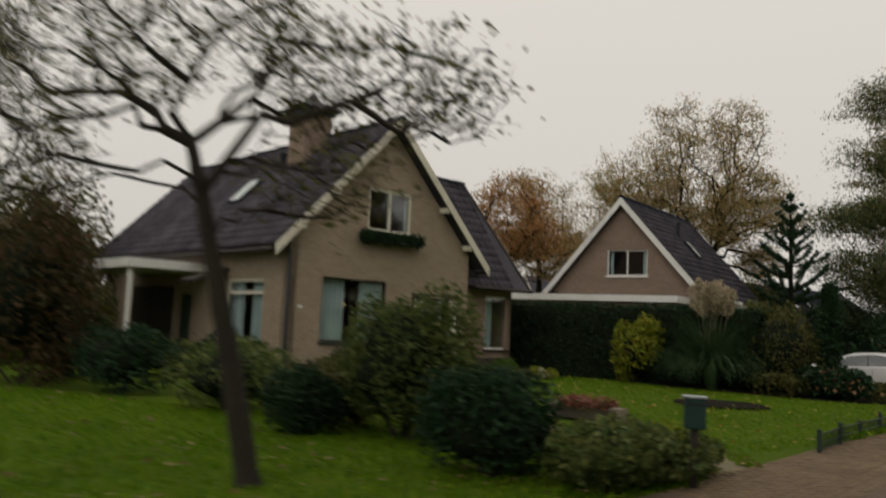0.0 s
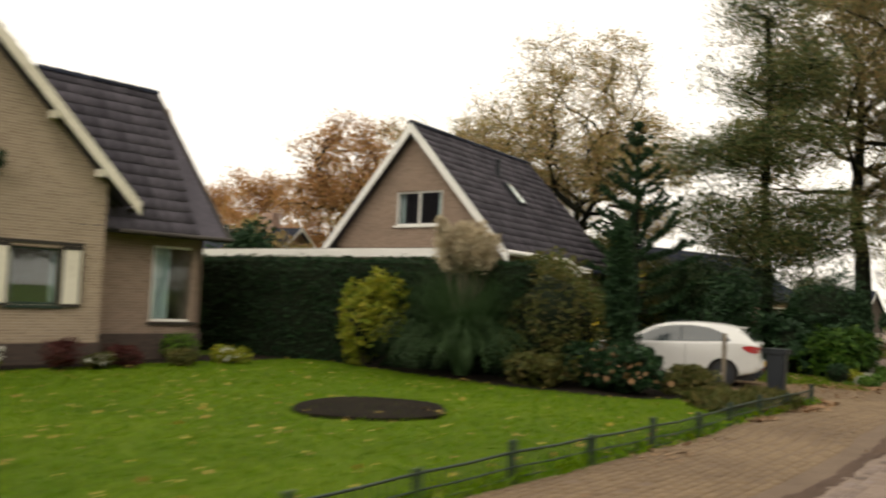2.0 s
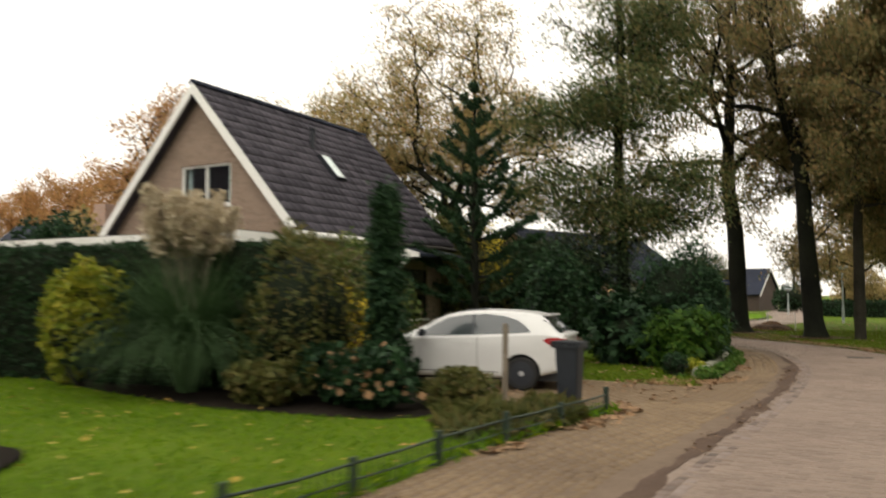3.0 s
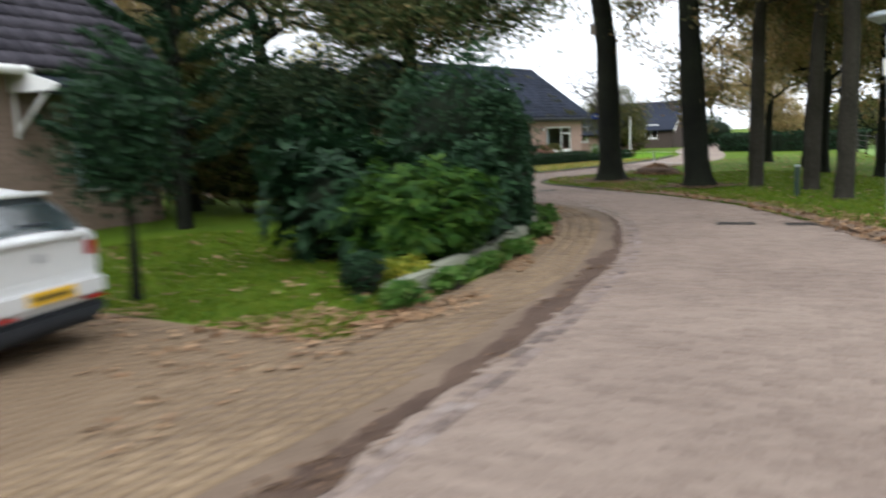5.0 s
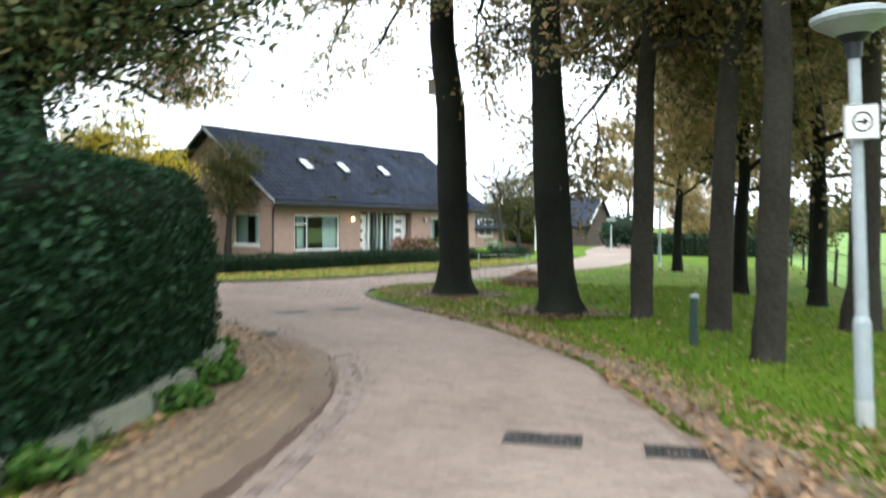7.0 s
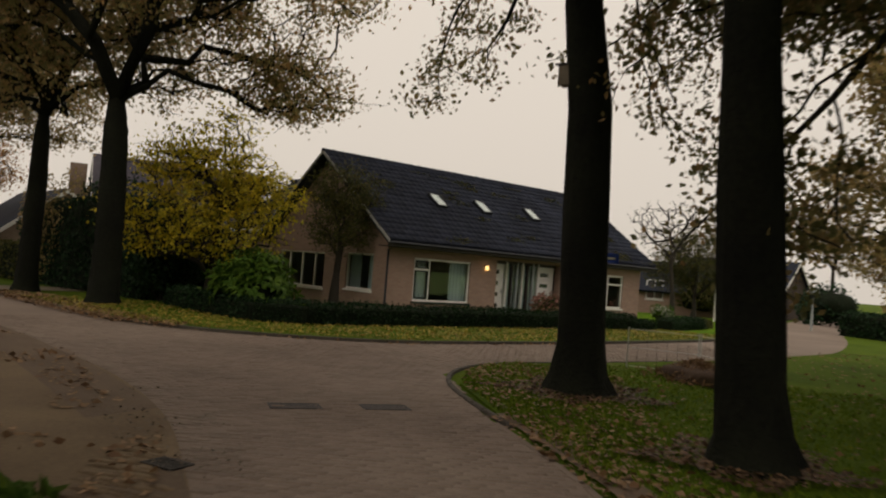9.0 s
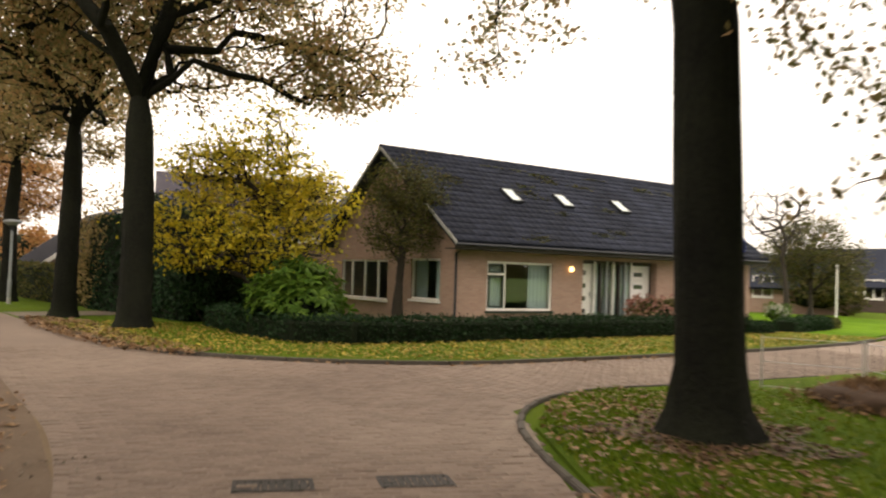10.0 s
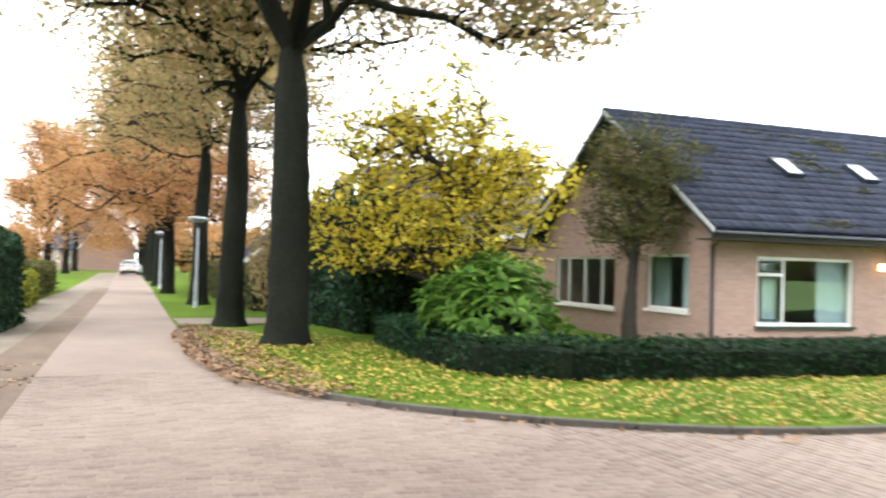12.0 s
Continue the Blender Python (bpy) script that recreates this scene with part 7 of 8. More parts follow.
def pampas(x, y, seed):
    rng = np.random.default_rng(seed)
    root = thing("pampas_grass", pose(x, y, 0), "large pampas grass with pale feathery plumes", "ornamental grass")
    vs, qs, n = [], [], 0
    for i in range(3200):
        a, L, lean = rng.uniform(0, 6.28), rng.uniform(2.0, 3.0), rng.uniform(0.35, 1.45)
        d = np.array([math.cos(a), math.sin(a), 0])
        side = np.array([-d[1], d[0], 0]) * 0.013
        c, bend = d * 0.18 * rng.random(), 0.2 * lean
        for k in range(7):
            t = k / 6
            vs += [c - side * (1.1 - t), c + side * (1.1 - t)]
            c = c + (d * math.sin(bend) + (0, 0, math.cos(bend))) * L / 6
            bend += 0.32 * lean
            if k:
                qs.append((n + 2 * k - 2, n + 2 * k - 1, n + 2 * k + 1, n + 2 * k))
        n += 14
    part("blade_fountain", np_mesh("blade_fountain", vs, qs, L_PAMPAS), L_PAMPAS, root, "arching grey-green blades")
    stalks, fluff = [], []
    for i in range(26):
        a, e = rng.uniform(0, 6.28), rng.uniform(0.03, 0.26)
        top = np.array([math.cos(a) * e * 3.0, math.sin(a) * e * 3.0, rng.uniform(2.95, 3.4)])
        stalks.append(([(0, 0, 0.2), top * (0.5, 0.5, 0.5), top], [0.012, 0.01, 0.006]))
        t = rng.uniform(0.80, 1.04, 300)[:, None]
        fluff.append(top * t + rng.normal(0, 0.075, (300, 3)) * (1.2 - np.abs(t - 0.92) * 5))
    part("stalk_bundle", tubes("stalk_bundle", stalks, GREYWOOD, 5), GREYWOOD, root)
    part("plume_cluster", leaf_mesh("plume_cluster", np.concatenate(fluff), 0.15, L_PLUME, seed, wide=0.14, up=0.5), L_PLUME, root, "pale cream feather plumes")


pampas(-10.7, 3.4, 120)

# ---------------------------------------------------------------- the tan house's front garden
hedge("box_hedge", [(-13.0, -8.9), (-9.6, -8.75), (-8.3, -8.45)], 1.0, 0.88, 16000, 0.05, L_HEDGE, "clipped green box hedge beside the garden path", 25, 0.45)
shrub("box_ball", -7.7, -8.15, 0.6, 0.6, 0.95, 6000, 0.065, L_HEDGE, "rounded box ball at the end of the clipped hedge", "shrub", "clipped box balls", seed=147, lumps=26, core=0.7)
shrub("box_ball", -5.7, -13.6, 0.58, 0.58, 1.0, 7000, 0.07, L_DARK, "clipped dark box ball", "shrub", "clipped box balls", seed=121, lumps=26, core=0.7)
shrub("box_ball", -2.15, -13.0, 0.85, 0.85, 1.25, 10000, 0.07, L_DARK, "large clipped dark box ball by the path", "shrub", "clipped box balls", seed=122, lumps=26, core=0.7)
shrub("brown_shrub", -4.7, -12.5, 1.15, 1.05, 2.5, 9000, 0.09, L_GARDEN, "broad shrub with browning leaves in the front garden", seed=123)
shrub("mixed_border", -1.25, -11.9, 0.85, 1.45, 0.8, 6500, 0.09, L_GARDEN, "low front border with yellowing leaves", seed=124)
shrub("mixed_border", -1.4, -10.35, 0.6, 0.5, 0.6, 1300, 0.07, L_LIME, "low yellow-green edge planting by the path", seed=125)
shrub("mixed_border", -6.4, -12.4, 1.0, 0.9, 1.1, 2600, 0.09, L_OLIVE, "mid-height garden shrub with dull leaves", seed=126)
for x, y, rx, h, seed, mat in [(-8.6, -13.6, 1.3, 1.3, 127, L_GARDEN), (-11, -12.6, 1.4, 1.3, 128, L_DARK), (-12.2, -14.6, 1.5, 1.5, 129, L_DARK), (-15.5, -15, 1.6, 1.7, 130, L_DARK), (-16, -12.4, 1.2, 1.1, 131, L_GARDEN)]:
    shrub("border_shrub", x, y, rx, 1.0, h, 2800, 0.10, mat, "garden shrub of the side border", "shrub", "side border shrubs", seed=seed)
shrub("rose_bush", -12.9, -8.0, 0.9, 0.7, 1.55, 1600, 0.09, L_OLIVE, "rose bush with reddish blooms under the window", seed=132, blossom=(150, 0.10, PETAL_RED), core=0.3)
shrub("rose_bush", -12.0, -6.9, 0.7, 0.6, 1.45, 1200, 0.09, L_DARK, "dark rose bush under the window", seed=133, core=0.3)
for x, y, rx, h, seed, mat, bl in [(-14.0, -5.6, 0.5, 0.5, 134, L_LIME, (160, 0.09, PETAL_WHITE)), (-14.1, -4.2, 0.7, 0.65, 135, L_REDSHRUB, None), (-14.2, -2.9, 0.6, 0.5, 136, L_REDSHRUB, None), (-14.0, -3.5, 0.4, 0.35, 137, L_OLIVE, (110, 0.08, PETAL_WHITE)), (-14.4, -1.6, 0.8, 0.4, 138, L_OLIVE, None), (-14.6, -0.4, 0.45, 0.42, 139, L_LIME, (90, 0.08, PETAL_WHITE)), (-15.6, -1.2, 0.6, 0.7, 140, L_GREEN, None)]:
    shrub("border_plant", x, y, rx, 0.4, h, 900, 0.08, mat, "low border plant before the brick wall", "plant", "plants of the house border", seed=seed, core=0.4, blossom=bl)
grown_tree("garden_fruit_tree", pose(-2.65, -15.7, 0), 141, [(0, 0, 0), (-0.06, -0.18, 0.9), (-0.13, -0.4, 1.9), (-0.2, -0.62, 2.9), (-0.25, -0.75, 3.4)], 0.115,
           [(0.4, 1.2, 4.2, 1.6, 1.7, 0.75, 2.4), (-0.7, -2.0, 4.1, 1.5, 1.5, 0.8, 2.0), (-0.4, -0.6, 4.9, 1.9, 2.0, 0.6, 1.8), (0.3, 0.6, 3.2, 0.9, 1.0, 0.5, 0.7), (-0.9, -2.2, 3.0, 1.0, 1.0, 0.5, 0.6)],
           300, 11, 0.085, L_OLIVE, "small spreading nearly bare fruit tree on the lawn", bark=TWIG, clump=(0.17, 0.12), fork=0.45, flare=1.25, bend=0.3, fine=0.008)

shrub("tall_shrub", -14.2, -16.2, 1.9, 1.6, 4.6, 7500, 0.13, L_AUTUMN, "tall shrub with dark brown-green autumn leaves", seed=142, lumps=16, core=0.5)

# far background trees behind the houses
shrub("background_shrub", -34, 8.5, 3.0, 2.0, 5.2, 5000, 0.25, L_DARK, "dark garden trees behind the annex", "shrub", "background trees", seed=154)
shrub("background_shrub", -40, 13.0, 4.5, 2.5, 5.8, 5000, 0.3, L_TAN, "tan hedge trees behind the annex", "shrub", "background trees", seed=155)
plain_house("far_house", pose(-46, 8, 0, 0, 0, 20), 9, 7, 2.8, 5.6, BRICK_C, "red brick house with dark roof behind the gardens", stack=(0.7, 6.5))
broad_tree("bare_tree", pose(-20.5, -17.0, 0), 156, 10.5, 0.2, 2, 5.0, 13, 5000, 0.12, L_OLIVE, "half-bare tree beside the tan house", "tree", "background trees", bark=TWIG, twigs=6)
shrub("background_shrub", -22, -14.8, 3.2, 2.5, 3.4, 6000, 0.15, L_OLIVE, "dense shrubs beside the tan house", "shrub", "background trees", seed=157)
shrub("background_shrub", -30, -15, 4.0, 5.0, 6.0, 7000, 0.22, L_OLIVE, "dense trees beside the tan house", "shrub", "background trees", seed=158)
shrub("background_shrub", -24.5, -17.6, 3.0, 2.4, 6.4, 7000, 0.20, L_OLIVE, "tall dense shrubs beside the tan house", "shrub", "background trees", seed=159)
shrub("background_shrub", -18.6, -17.8, 1.8, 1.4, 3.0, 5000, 0.14, L_DARK, "dark evergreen shrub at the side of the tan house", "shrub", "background trees", seed=160)
shrub("background_shrub", -30.5, -13.2, 3.0, 2.2, 7.0, 7000, 0.20, L_OLIVE, "tall dense shrubs behind the porch", "shrub", "background trees", seed=170)
hedge("garden_hedge", [(-34.0, -22.0), (-33.5, -12.0), (-33.0, -4.0)], 1.2, 2.6, 6000, 0.15, L_OLIVE, "tall dull hedge closing the garden behind the porch", 194, 0.3)
# beyond the long house
grown_tree("willow", pose(-30.6, 61.5, 0), 161, [(0, 0, 0), (0.05, 0, 0.6), (0, 0.05, 1.3)], 0.17,
           [(0, 0, 3.6, 2.6, 2.6, 1.5, 4), (-1.2, -0.7, 2.6, 1.6, 1.6, 1.0, 1.3), (1.4, 0.6, 2.6, 1.5, 1.5, 1.0, 1.3), (0, 0, 4.7, 1.6, 1.6, 0.7, 0.7)],
           520, 26, 0.11, L_OLIVE, "rounded olive-brown willow beyond the long house", "tree", "trees beyond the long house", bark=TWIG, clump=(0.24, 0.22), fork=0.25, bend=0.45, fine=0.010)
grown_tree("bare_tree", pose(-29.4, 57.4, 0), 162, [(0, 0, 0), (0, 0, 1.0), (-0.1, 0, 2.0), (-0.2, -0.1, 3.0)], 0.15,
           [(-1.2, -0.6, 5.2, 1.3, 1.3, 1.3, 2), (0.1, 0.3, 5.4, 1.2, 1.2, 1.3, 2), (-0.4, 0, 3.8, 1.2, 1.2, 0.7, 1)],
           150, 1, 0.07, L_TAN, "bare-branched garden tree beyond the long house", "tree", "trees beyond the long house", bark=TWIG, clump=(0.15, 0.15), fork=0.3, bend=0.4, fine=0.016)
grown_tree("autumn_tree", pose(-20.6, 65.0, 0), 163, [(0, 0, 0), (0, 0, 1.0), (0, 0, 2.0)], 0.15,
           [(0, 0, 4.0, 2.6, 2.6, 1.6, 3), (1.2, 0.4, 2.8, 1.8, 1.8, 1.0, 1)], 260, 30, 0.16, L_TAN, "golden-brown garden tree along the side road", "tree", "trees beyond the long house", clump=(0.3, 0.25), fork=0.3, fine=0.012)
grown_tree("bare_tree", pose(-30.5, 80.0, 0), 164, [(0, 0, 0), (0, 0, 1.5), (0, 0, 3.0)], 0.2,
           [(0, 0, 6.2, 2.8, 2.8, 2.0, 3)], 240, 5, 0.10, L_TAN, "thin pinkish-brown tree over the side road", "tree", "trees beyond the long house", bark=TWIG, clump=(0.25, 0.2), fork=0.35, fine=0.014)
plain_house("far_house", pose(-38.0, 62.3, 0, 0, 0, 32), 8, 5, 1.75, 3.5, BRICK_C, "small pink brick house beyond the garden trees", gable_win=False)
plain_house("far_house", pose(-41.3, 74.9, 0, 0, 0, 5), 9, 6, 2.0, 4.4, BRICK_DARK, "dark-roofed house at the bend of the side road")
plain_house("far_house", pose(-47.0, 34.2, 0, 0, 0, 180), 9, 6.4, 1.8, 4.3, BRICK_B, "brown house with low white-edged roof behind the street oaks")
plain_house("far_house", pose(-50.6, 33.6, 0, 0, 0, 76), 9, 7, 3.2, 7.0, BRICK_B, "brick house with broad dark roof and end chimney", roof_mat=TILE_GREY, stack=(-0.16, 6.3))
plain_house("far_house", pose(-119, 9.5, 0, 0, 0, 32), 9, 7, 2.8, 7.2, BRICK_C, "red-brown gabled house at the end of the street", stack=(0.7, 8.1))
hedge("far_hedge", [(-22, 62), (-17.5, 60), (-13, 62)], 1.2, 1.2, 3000, 0.2, L_DARK, "dark hedge across the end of the grass", 166)
for x, y, rx, h, seed, mat in [(-14, 66, 3.5, 3.5, 167, L_OLIVE), (-20, 70, 3, 2.6, 168, L_TAN)]:
    shrub("far_shrub", x, y, rx, 2, h, 3500, 0.25, mat, "autumn shrubs at the end of the grass verge", "shrub", "far shrubs", seed=seed)
for x, y, rx, h, seed, mat in [(-33, 66, 3.0, 2.6, 174, L_OLIVE), (-28, 74, 2.6, 3.0, 175, L_DARK), (-24, 80, 3.4, 3.4, 176, L_TAN), (-36, 60, 2.2, 2.2, 177, L_DARK), (-17, 78, 3.5, 3.2, 178, L_OLIVE)]:
    shrub("far_shrub", x, y, rx, 1.8, h, 2600, 0.25, mat, "garden shrubs round the bend of the side road", "shrub", "far shrubs", seed=seed)
for x, y, rx, h, seed in [(-70, 29, 5, 4.5, 181), (-82, 28.5, 5, 5.0, 182), (-96, 28, 6, 5.5, 183), (-112, 26, 6, 6, 184), (-128, 22, 8, 7, 185), (-78, 11, 5, 4.5, 186), (-95, 10, 5, 5, 187), (-110, 9, 6, 5.5, 188), (-132, 14, 6, 6, 189)]:
    shrub("avenue_shrub", x, y, rx, 2.5, h, 2600, 0.35, L_BROWN if seed % 3 else L_OLIVE, "rust-brown undergrowth along the far avenue", "shrub", "avenue undergrowth", seed=seed)
hedge("evergreen_screen", [(-31.2, 30.0), (-35.0, 29.2), (-38.2, 28.6)], 1.6, 3.3, 9000, 0.14, L_DARK, "tall dark evergreen screen behind the street oaks", 191, 0.3)
hedge("garden_hedge", [(-39.5, 28.0), (-48, 27.2), (-62, 26.4)], 1.1, 1.5, 6000, 0.14, L_OLIVE, "brownish garden hedge along the street", 192, 0.3)
hedge("garden_hedge", [(-48, 15.5), (-70, 14.0)], 1.6, 2.2, 6000, 0.2, L_TAN, "tan garden hedge far along the street", 193, 0.3)
# left side of the street
hedge("street_hedge", [(-30.5, 20.8), (-34.3, 20.7)], 1.6, 2.1, 6000, 0.11, L_THUJA, "tall green clipped hedge beside the street", 171)
hedge("street_hedge", [(-37.5, 20.2), (-43, 19.9)], 1.2, 1.1, 4000, 0.12, L_LIME, "low yellow-green hedge along the street", 172)
hedge("street_hedge", [(-45, 19.6), (-54, 19.0)], 1.2, 1.3, 4000, 0.14, L_OLIVE, "brown garden hedge along the street", 173)

# distant tree line over the meadow
rng = np.random.default_rng(181)
pts = np.concatenate([np.column_stack([np.full(900, 0.0) + rng.normal(0, 5, 900) + x, np.full(900, 0.0) + rng.normal(0, 5, 900) + y, np.abs(rng.normal(0, 1, 900)) * 4.0 + 0.5]) for x, y in [(20 + 16 * i, 300 - 4 * i + 8 * math.sin(i * 2.2)) for i in range(-6, 18)]])
thing("far_woods", None, "grey-green wood on the horizon beyond the meadow", "woods", "", "stuff", leaf_mesh("far_woods", pts, 2.6, L_OLIVE, 3, wide=0.45))


# ---------------------------------------------------------------- street furniture
def street_lamp(m, high, sign=False, label=""):
    root = thing("street_lamp", m, label or "pale grey street lamp with shallow white dish head", "street lamp", "street lamps")
    part("pole", lathe([(0.070, -0.05), (0.070, 0.9), (0.052, 0.95), (0.046, high - 0.22)], 14), PALEPOST, root)
    part("sleeve", lathe([(0.075, 0.0), (0.075, 0.24)], 14), STEEL, root, "grey ground sleeve")
    head = part("lamp_head", lathe([(0.06, high - 0.25), (0.07, high - 0.12), (0.13, high - 0.06), (0.30, high + 0.04), (0.325, high + 0.07)], 28), PLASTIC_DARK, root, "tapered lamp holder")
    part("lamp_bowl", lathe([(0.14, high - 0.055), (0.31, high + 0.045), (0.335, high + 0.075), (0.33, high + 0.11), (0.24, high + 0.15), (0.06, high + 0.17)], 28), PALEPOST, head, "shallow pale bowl")
    if sign:
        s = part("route_sign", boxes((-0.145, 0.145, -0.105, -0.09, 2.42, 2.71), bevel=0.006), WHITE, root, "small square white route sign with a round arrow mark")
        bm = bmesh.new()
        ring = [[bm.verts.new((r * math.cos(a), -0.110, 2.565 + r * math.sin(a))) for a in np.linspace(0, 2 * math.pi, 28, endpoint=False)] for r in (0.085, 0.070)]
        for i in range(28):
            bm.faces.new((ring[0][i], ring[0][(i + 1) % 28], ring[1][(i + 1) % 28], ring[1][i]))
        part("sign_ring", bm, IRON, s)
        bm = bmesh.new()
        for poly in ([(-0.05, -0.008), (0.02, -0.008), (0.02, 0.008), (-0.05, 0.008)], [(0.005, -0.035), (0.052, 0.0), (0.005, 0.035)]):
            bm.faces.new([bm.verts.new((x, -0.110, 2.565 + z)) for x, z in poly])
        part("sign_arrow", bm, IRON, s)
        fr = bmesh.new()
        for q in ((-0.14, 0.14, 2.425, 2.431), (-0.14, 0.14, 2.699, 2.705), (-0.14, -0.134, 2.431, 2.699), (0.134, 0.14, 2.431, 2.699)):
            box(fr, q[0], q[1], -0.1085, -0.1065, q[2], q[3])
        part("sign_border", fr, IRON, s)
        for z in (2.48, 2.65):
            part("clamp", lathe([(0.062, z - 0.015), (0.062, z + 0.015)], 14), STEEL, root)
    return root


street_lamp(pose(-3.1, 21.7, 0.03, 0, 0, 35) @ pose(0, 0, 0, 0, -3.0, 0), 3.35, True, "pale street lamp with a small white route sign")
street_lamp(pose(-41.2, 25.72, 0), 3.0)
street_lamp(pose(-59, 24.2, 0), 3.0)
street_lamp(pose(-24.4, 63.2, 0), 2.05)
street_lamp(pose(-14.2, 45.6, 0), 3.2)
stake = thing("marker_post", pose(-5.78, 25.25, 0.04), "short dark green marker post in the grass", "post")
part("post", boxes((-0.05, 0.05, -0.05, 0.05, -0.1, 0.68), bevel=0.012), DARKGREEN, stake)
part("cap", boxes((-0.055, 0.055, -0.055, 0.055, 0.681, 0.73), bevel=0.012), PALEPOST, stake, "pale cap")
flag = thing("white_pole", pose(-28.8, 60.8, 0), "slim white pole in the far front garden", "pole")
part("pole", lathe([(0.05, 0), (0.042, 2.7), (0.015, 2.75)], 12), WHITE, flag)


def street_sign(m):
    root = thing("street_sign", m, "blue street name sign on a grey pole", "street sign")
    part("pole", lathe([(0.035, -0.05), (0.035, 2.4)], 12), STEEL, root)
    s = part("name_board", boxes((-0.36, 0.36, -0.06, -0.04, 2.12, 2.32), bevel=0.005), BLUESIGN, root, "blue enamel board")
    part("lettering", boxes((-0.29, 0.29, -0.066, -0.0605, 2.20, 2.24)), WHITE, s, "white lettering bar")
    part("bracket", boxes((-0.05, 0.05, -0.039, 0.04, 2.15, 2.29)), STEEL, root)


street_sign(pose(-14.95, 32.3, 0.04, 0, 0, 55))


def drain(x, y, rot, long=0.62, wide=0.34):
    root = thing("drain_grate", pose(x, y, 0.018, 0, 0, rot), "rusty iron storm drain grate set in the bricks", "drain", "storm drains")
    fr = bmesh.new()
    for q in ((-long / 2, long / 2, -wide / 2, -wide / 2 + 0.035), (-long / 2, long / 2, wide / 2 - 0.035, wide / 2), (-long / 2, -long / 2 + 0.035, -wide / 2 + 0.035, wide / 2 - 0.035), (long / 2 - 0.035, long / 2, -wide / 2 + 0.035, wide / 2 - 0.035)):
        box(fr, *q, -0.02, 0.008)
    part("grate_frame", fr, IRON, root)
    # flat black plate under the bars paints the darkness of the pit
    part("pit_plate", boxes((-long / 2 + 0.03, long / 2 - 0.03, -wide / 2 + 0.03, wide / 2 - 0.03, -0.02, 0.001)), RUBBER, root, "black plate standing in for the unlit drain pit")
    for i in range(9):
        x0 = -long / 2 + 0.042 + i * (long - 0.084) / 9
        part("bar", boxes((x0, x0 + (long - 0.084) / 9 - 0.012, -wide / 2 + 0.036, wide / 2 - 0.036, -0.012, 0.006)), IRON, root)


drain(-5.1, 19.75, 25)
drain(-4.1, 20.05, 25, 0.5, 0.34)
drain(-13.4, 24.7, 68)
drain(-13.0, 25.75, 68, 0.6, 0.34)
drain(-11.5, 22.4, 20, 0.36, 0.26)


def wire_fence(name, line, high, label, posts, wires, mat, r=0.05, mesh_wires=0):
    """Posts with rails strung between them; line in (x, y)."""
    root = thing(name, None, label, "fence")
    p = np.array(line, float)
    s = np.r_[0, np.cumsum(np.hypot(*np.diff(p, axis=0).T))]
    at = lambda v: (float(np.interp(v, s, p[:, 0])), float(np.interp(v, s, p[:, 1])))
    cs = np.linspace(0, s[-1], posts)
    for i, c in enumerate(cs):
        ob = part("post", boxes((-r, r, -r, r, -0.1, high + 0.04 * math.sin(i * 2.7)), bevel=r * 0.25), mat, root)
        a, b = at(max(c - 0.1, 0)), at(min(c + 0.1, s[-1]))
        ob.matrix_basis = pose(*at(c), 0, 1.5 * math.sin(i * 1.9), 1.5 * math.cos(i * 2.3), math.degrees(math.atan2(b[1] - a[1], b[0] - a[0])))
    for z, rr in wires:
        pts = []
        for i, (c, d) in enumerate(zip(cs, cs[1:])):
            for t in (0, 0.5):
                pts.append((*at(c + (d - c) * t), z - (0.012 if t else 0)))
        pts.append((*at(cs[-1]), z))
        part("rail", tubes("rail", [(pts, [rr] * len(pts))], mat, 5), mat, root)
    if mesh_wires:
        me = tubes("upright_wire", [([(0, 0, 0.03), (0, 0, wires[0][0])], [0.007, 0.007])], mat, 4)
        for c in np.arange(0, s[-1], mesh_wires):
            ob = new("upright_wire", me)
            ob.parent, ob.matrix_basis = root, pose(*at(c), 0)
    return root


wire_fence("garden_fence", [(-1.5, -7.0), (-2.0, -5.2), (-2.45, -3.1), (-3.0, 0.7), (-3.6, 3.0), (-4.2, 6.45)], 0.36, "low dark green wire fence along the lawn", 11, [(0.29, 0.014), (0.15, 0.010), (0.05, 0.008)], DARKGREEN, 0.032, 0.09)
wire_fence("field_fence", [(-1.8, 23.2), (-3.6, 29.8), (-8.1, 44.5), (-11.7, 55)], 1.15, "dark wooden posts with wire along the meadow", 9, [(1.0, 0.012), (0.72, 0.010), (0.42, 0.010)], DARKWOOD, 0.042)
grid = thing("mesh_barrier", None, "galvanised wire mesh barrier round a heap of cuttings", "barrier")
for a, b in (((-15.0, 33.5), (-13.7, 34.05)), ((-13.65, 34.05), (-11.95, 32.9))):
    a, b = np.array(a), np.array(b)
    L = np.hypot(*(b - a))
    me = tubes("upright_wire", [([(0, 0, 0.10), (0, 0, 0.86)], [0.003, 0.003])], IRON, 4)
    for t in np.linspace(0, 1, int(L / 0.16)):
        ob = new("upright_wire", me)
        ob.parent, ob.matrix_basis = grid, pose(*(a + (b - a) * t), 0)
    for z in (0.10, 0.48, 0.86):
        part("rail", tubes("rail", [([(*a, z), (*b, z)], [0.006, 0.006])], STEEL, 6), STEEL, grid)
    for q in (a, b):
        part("leg", tubes("leg", [([(*q, 0), (*q, 0.9)], [0.012, 0.012])], STEEL, 6), STEEL, grid)
rng = np.random.default_rng(77)
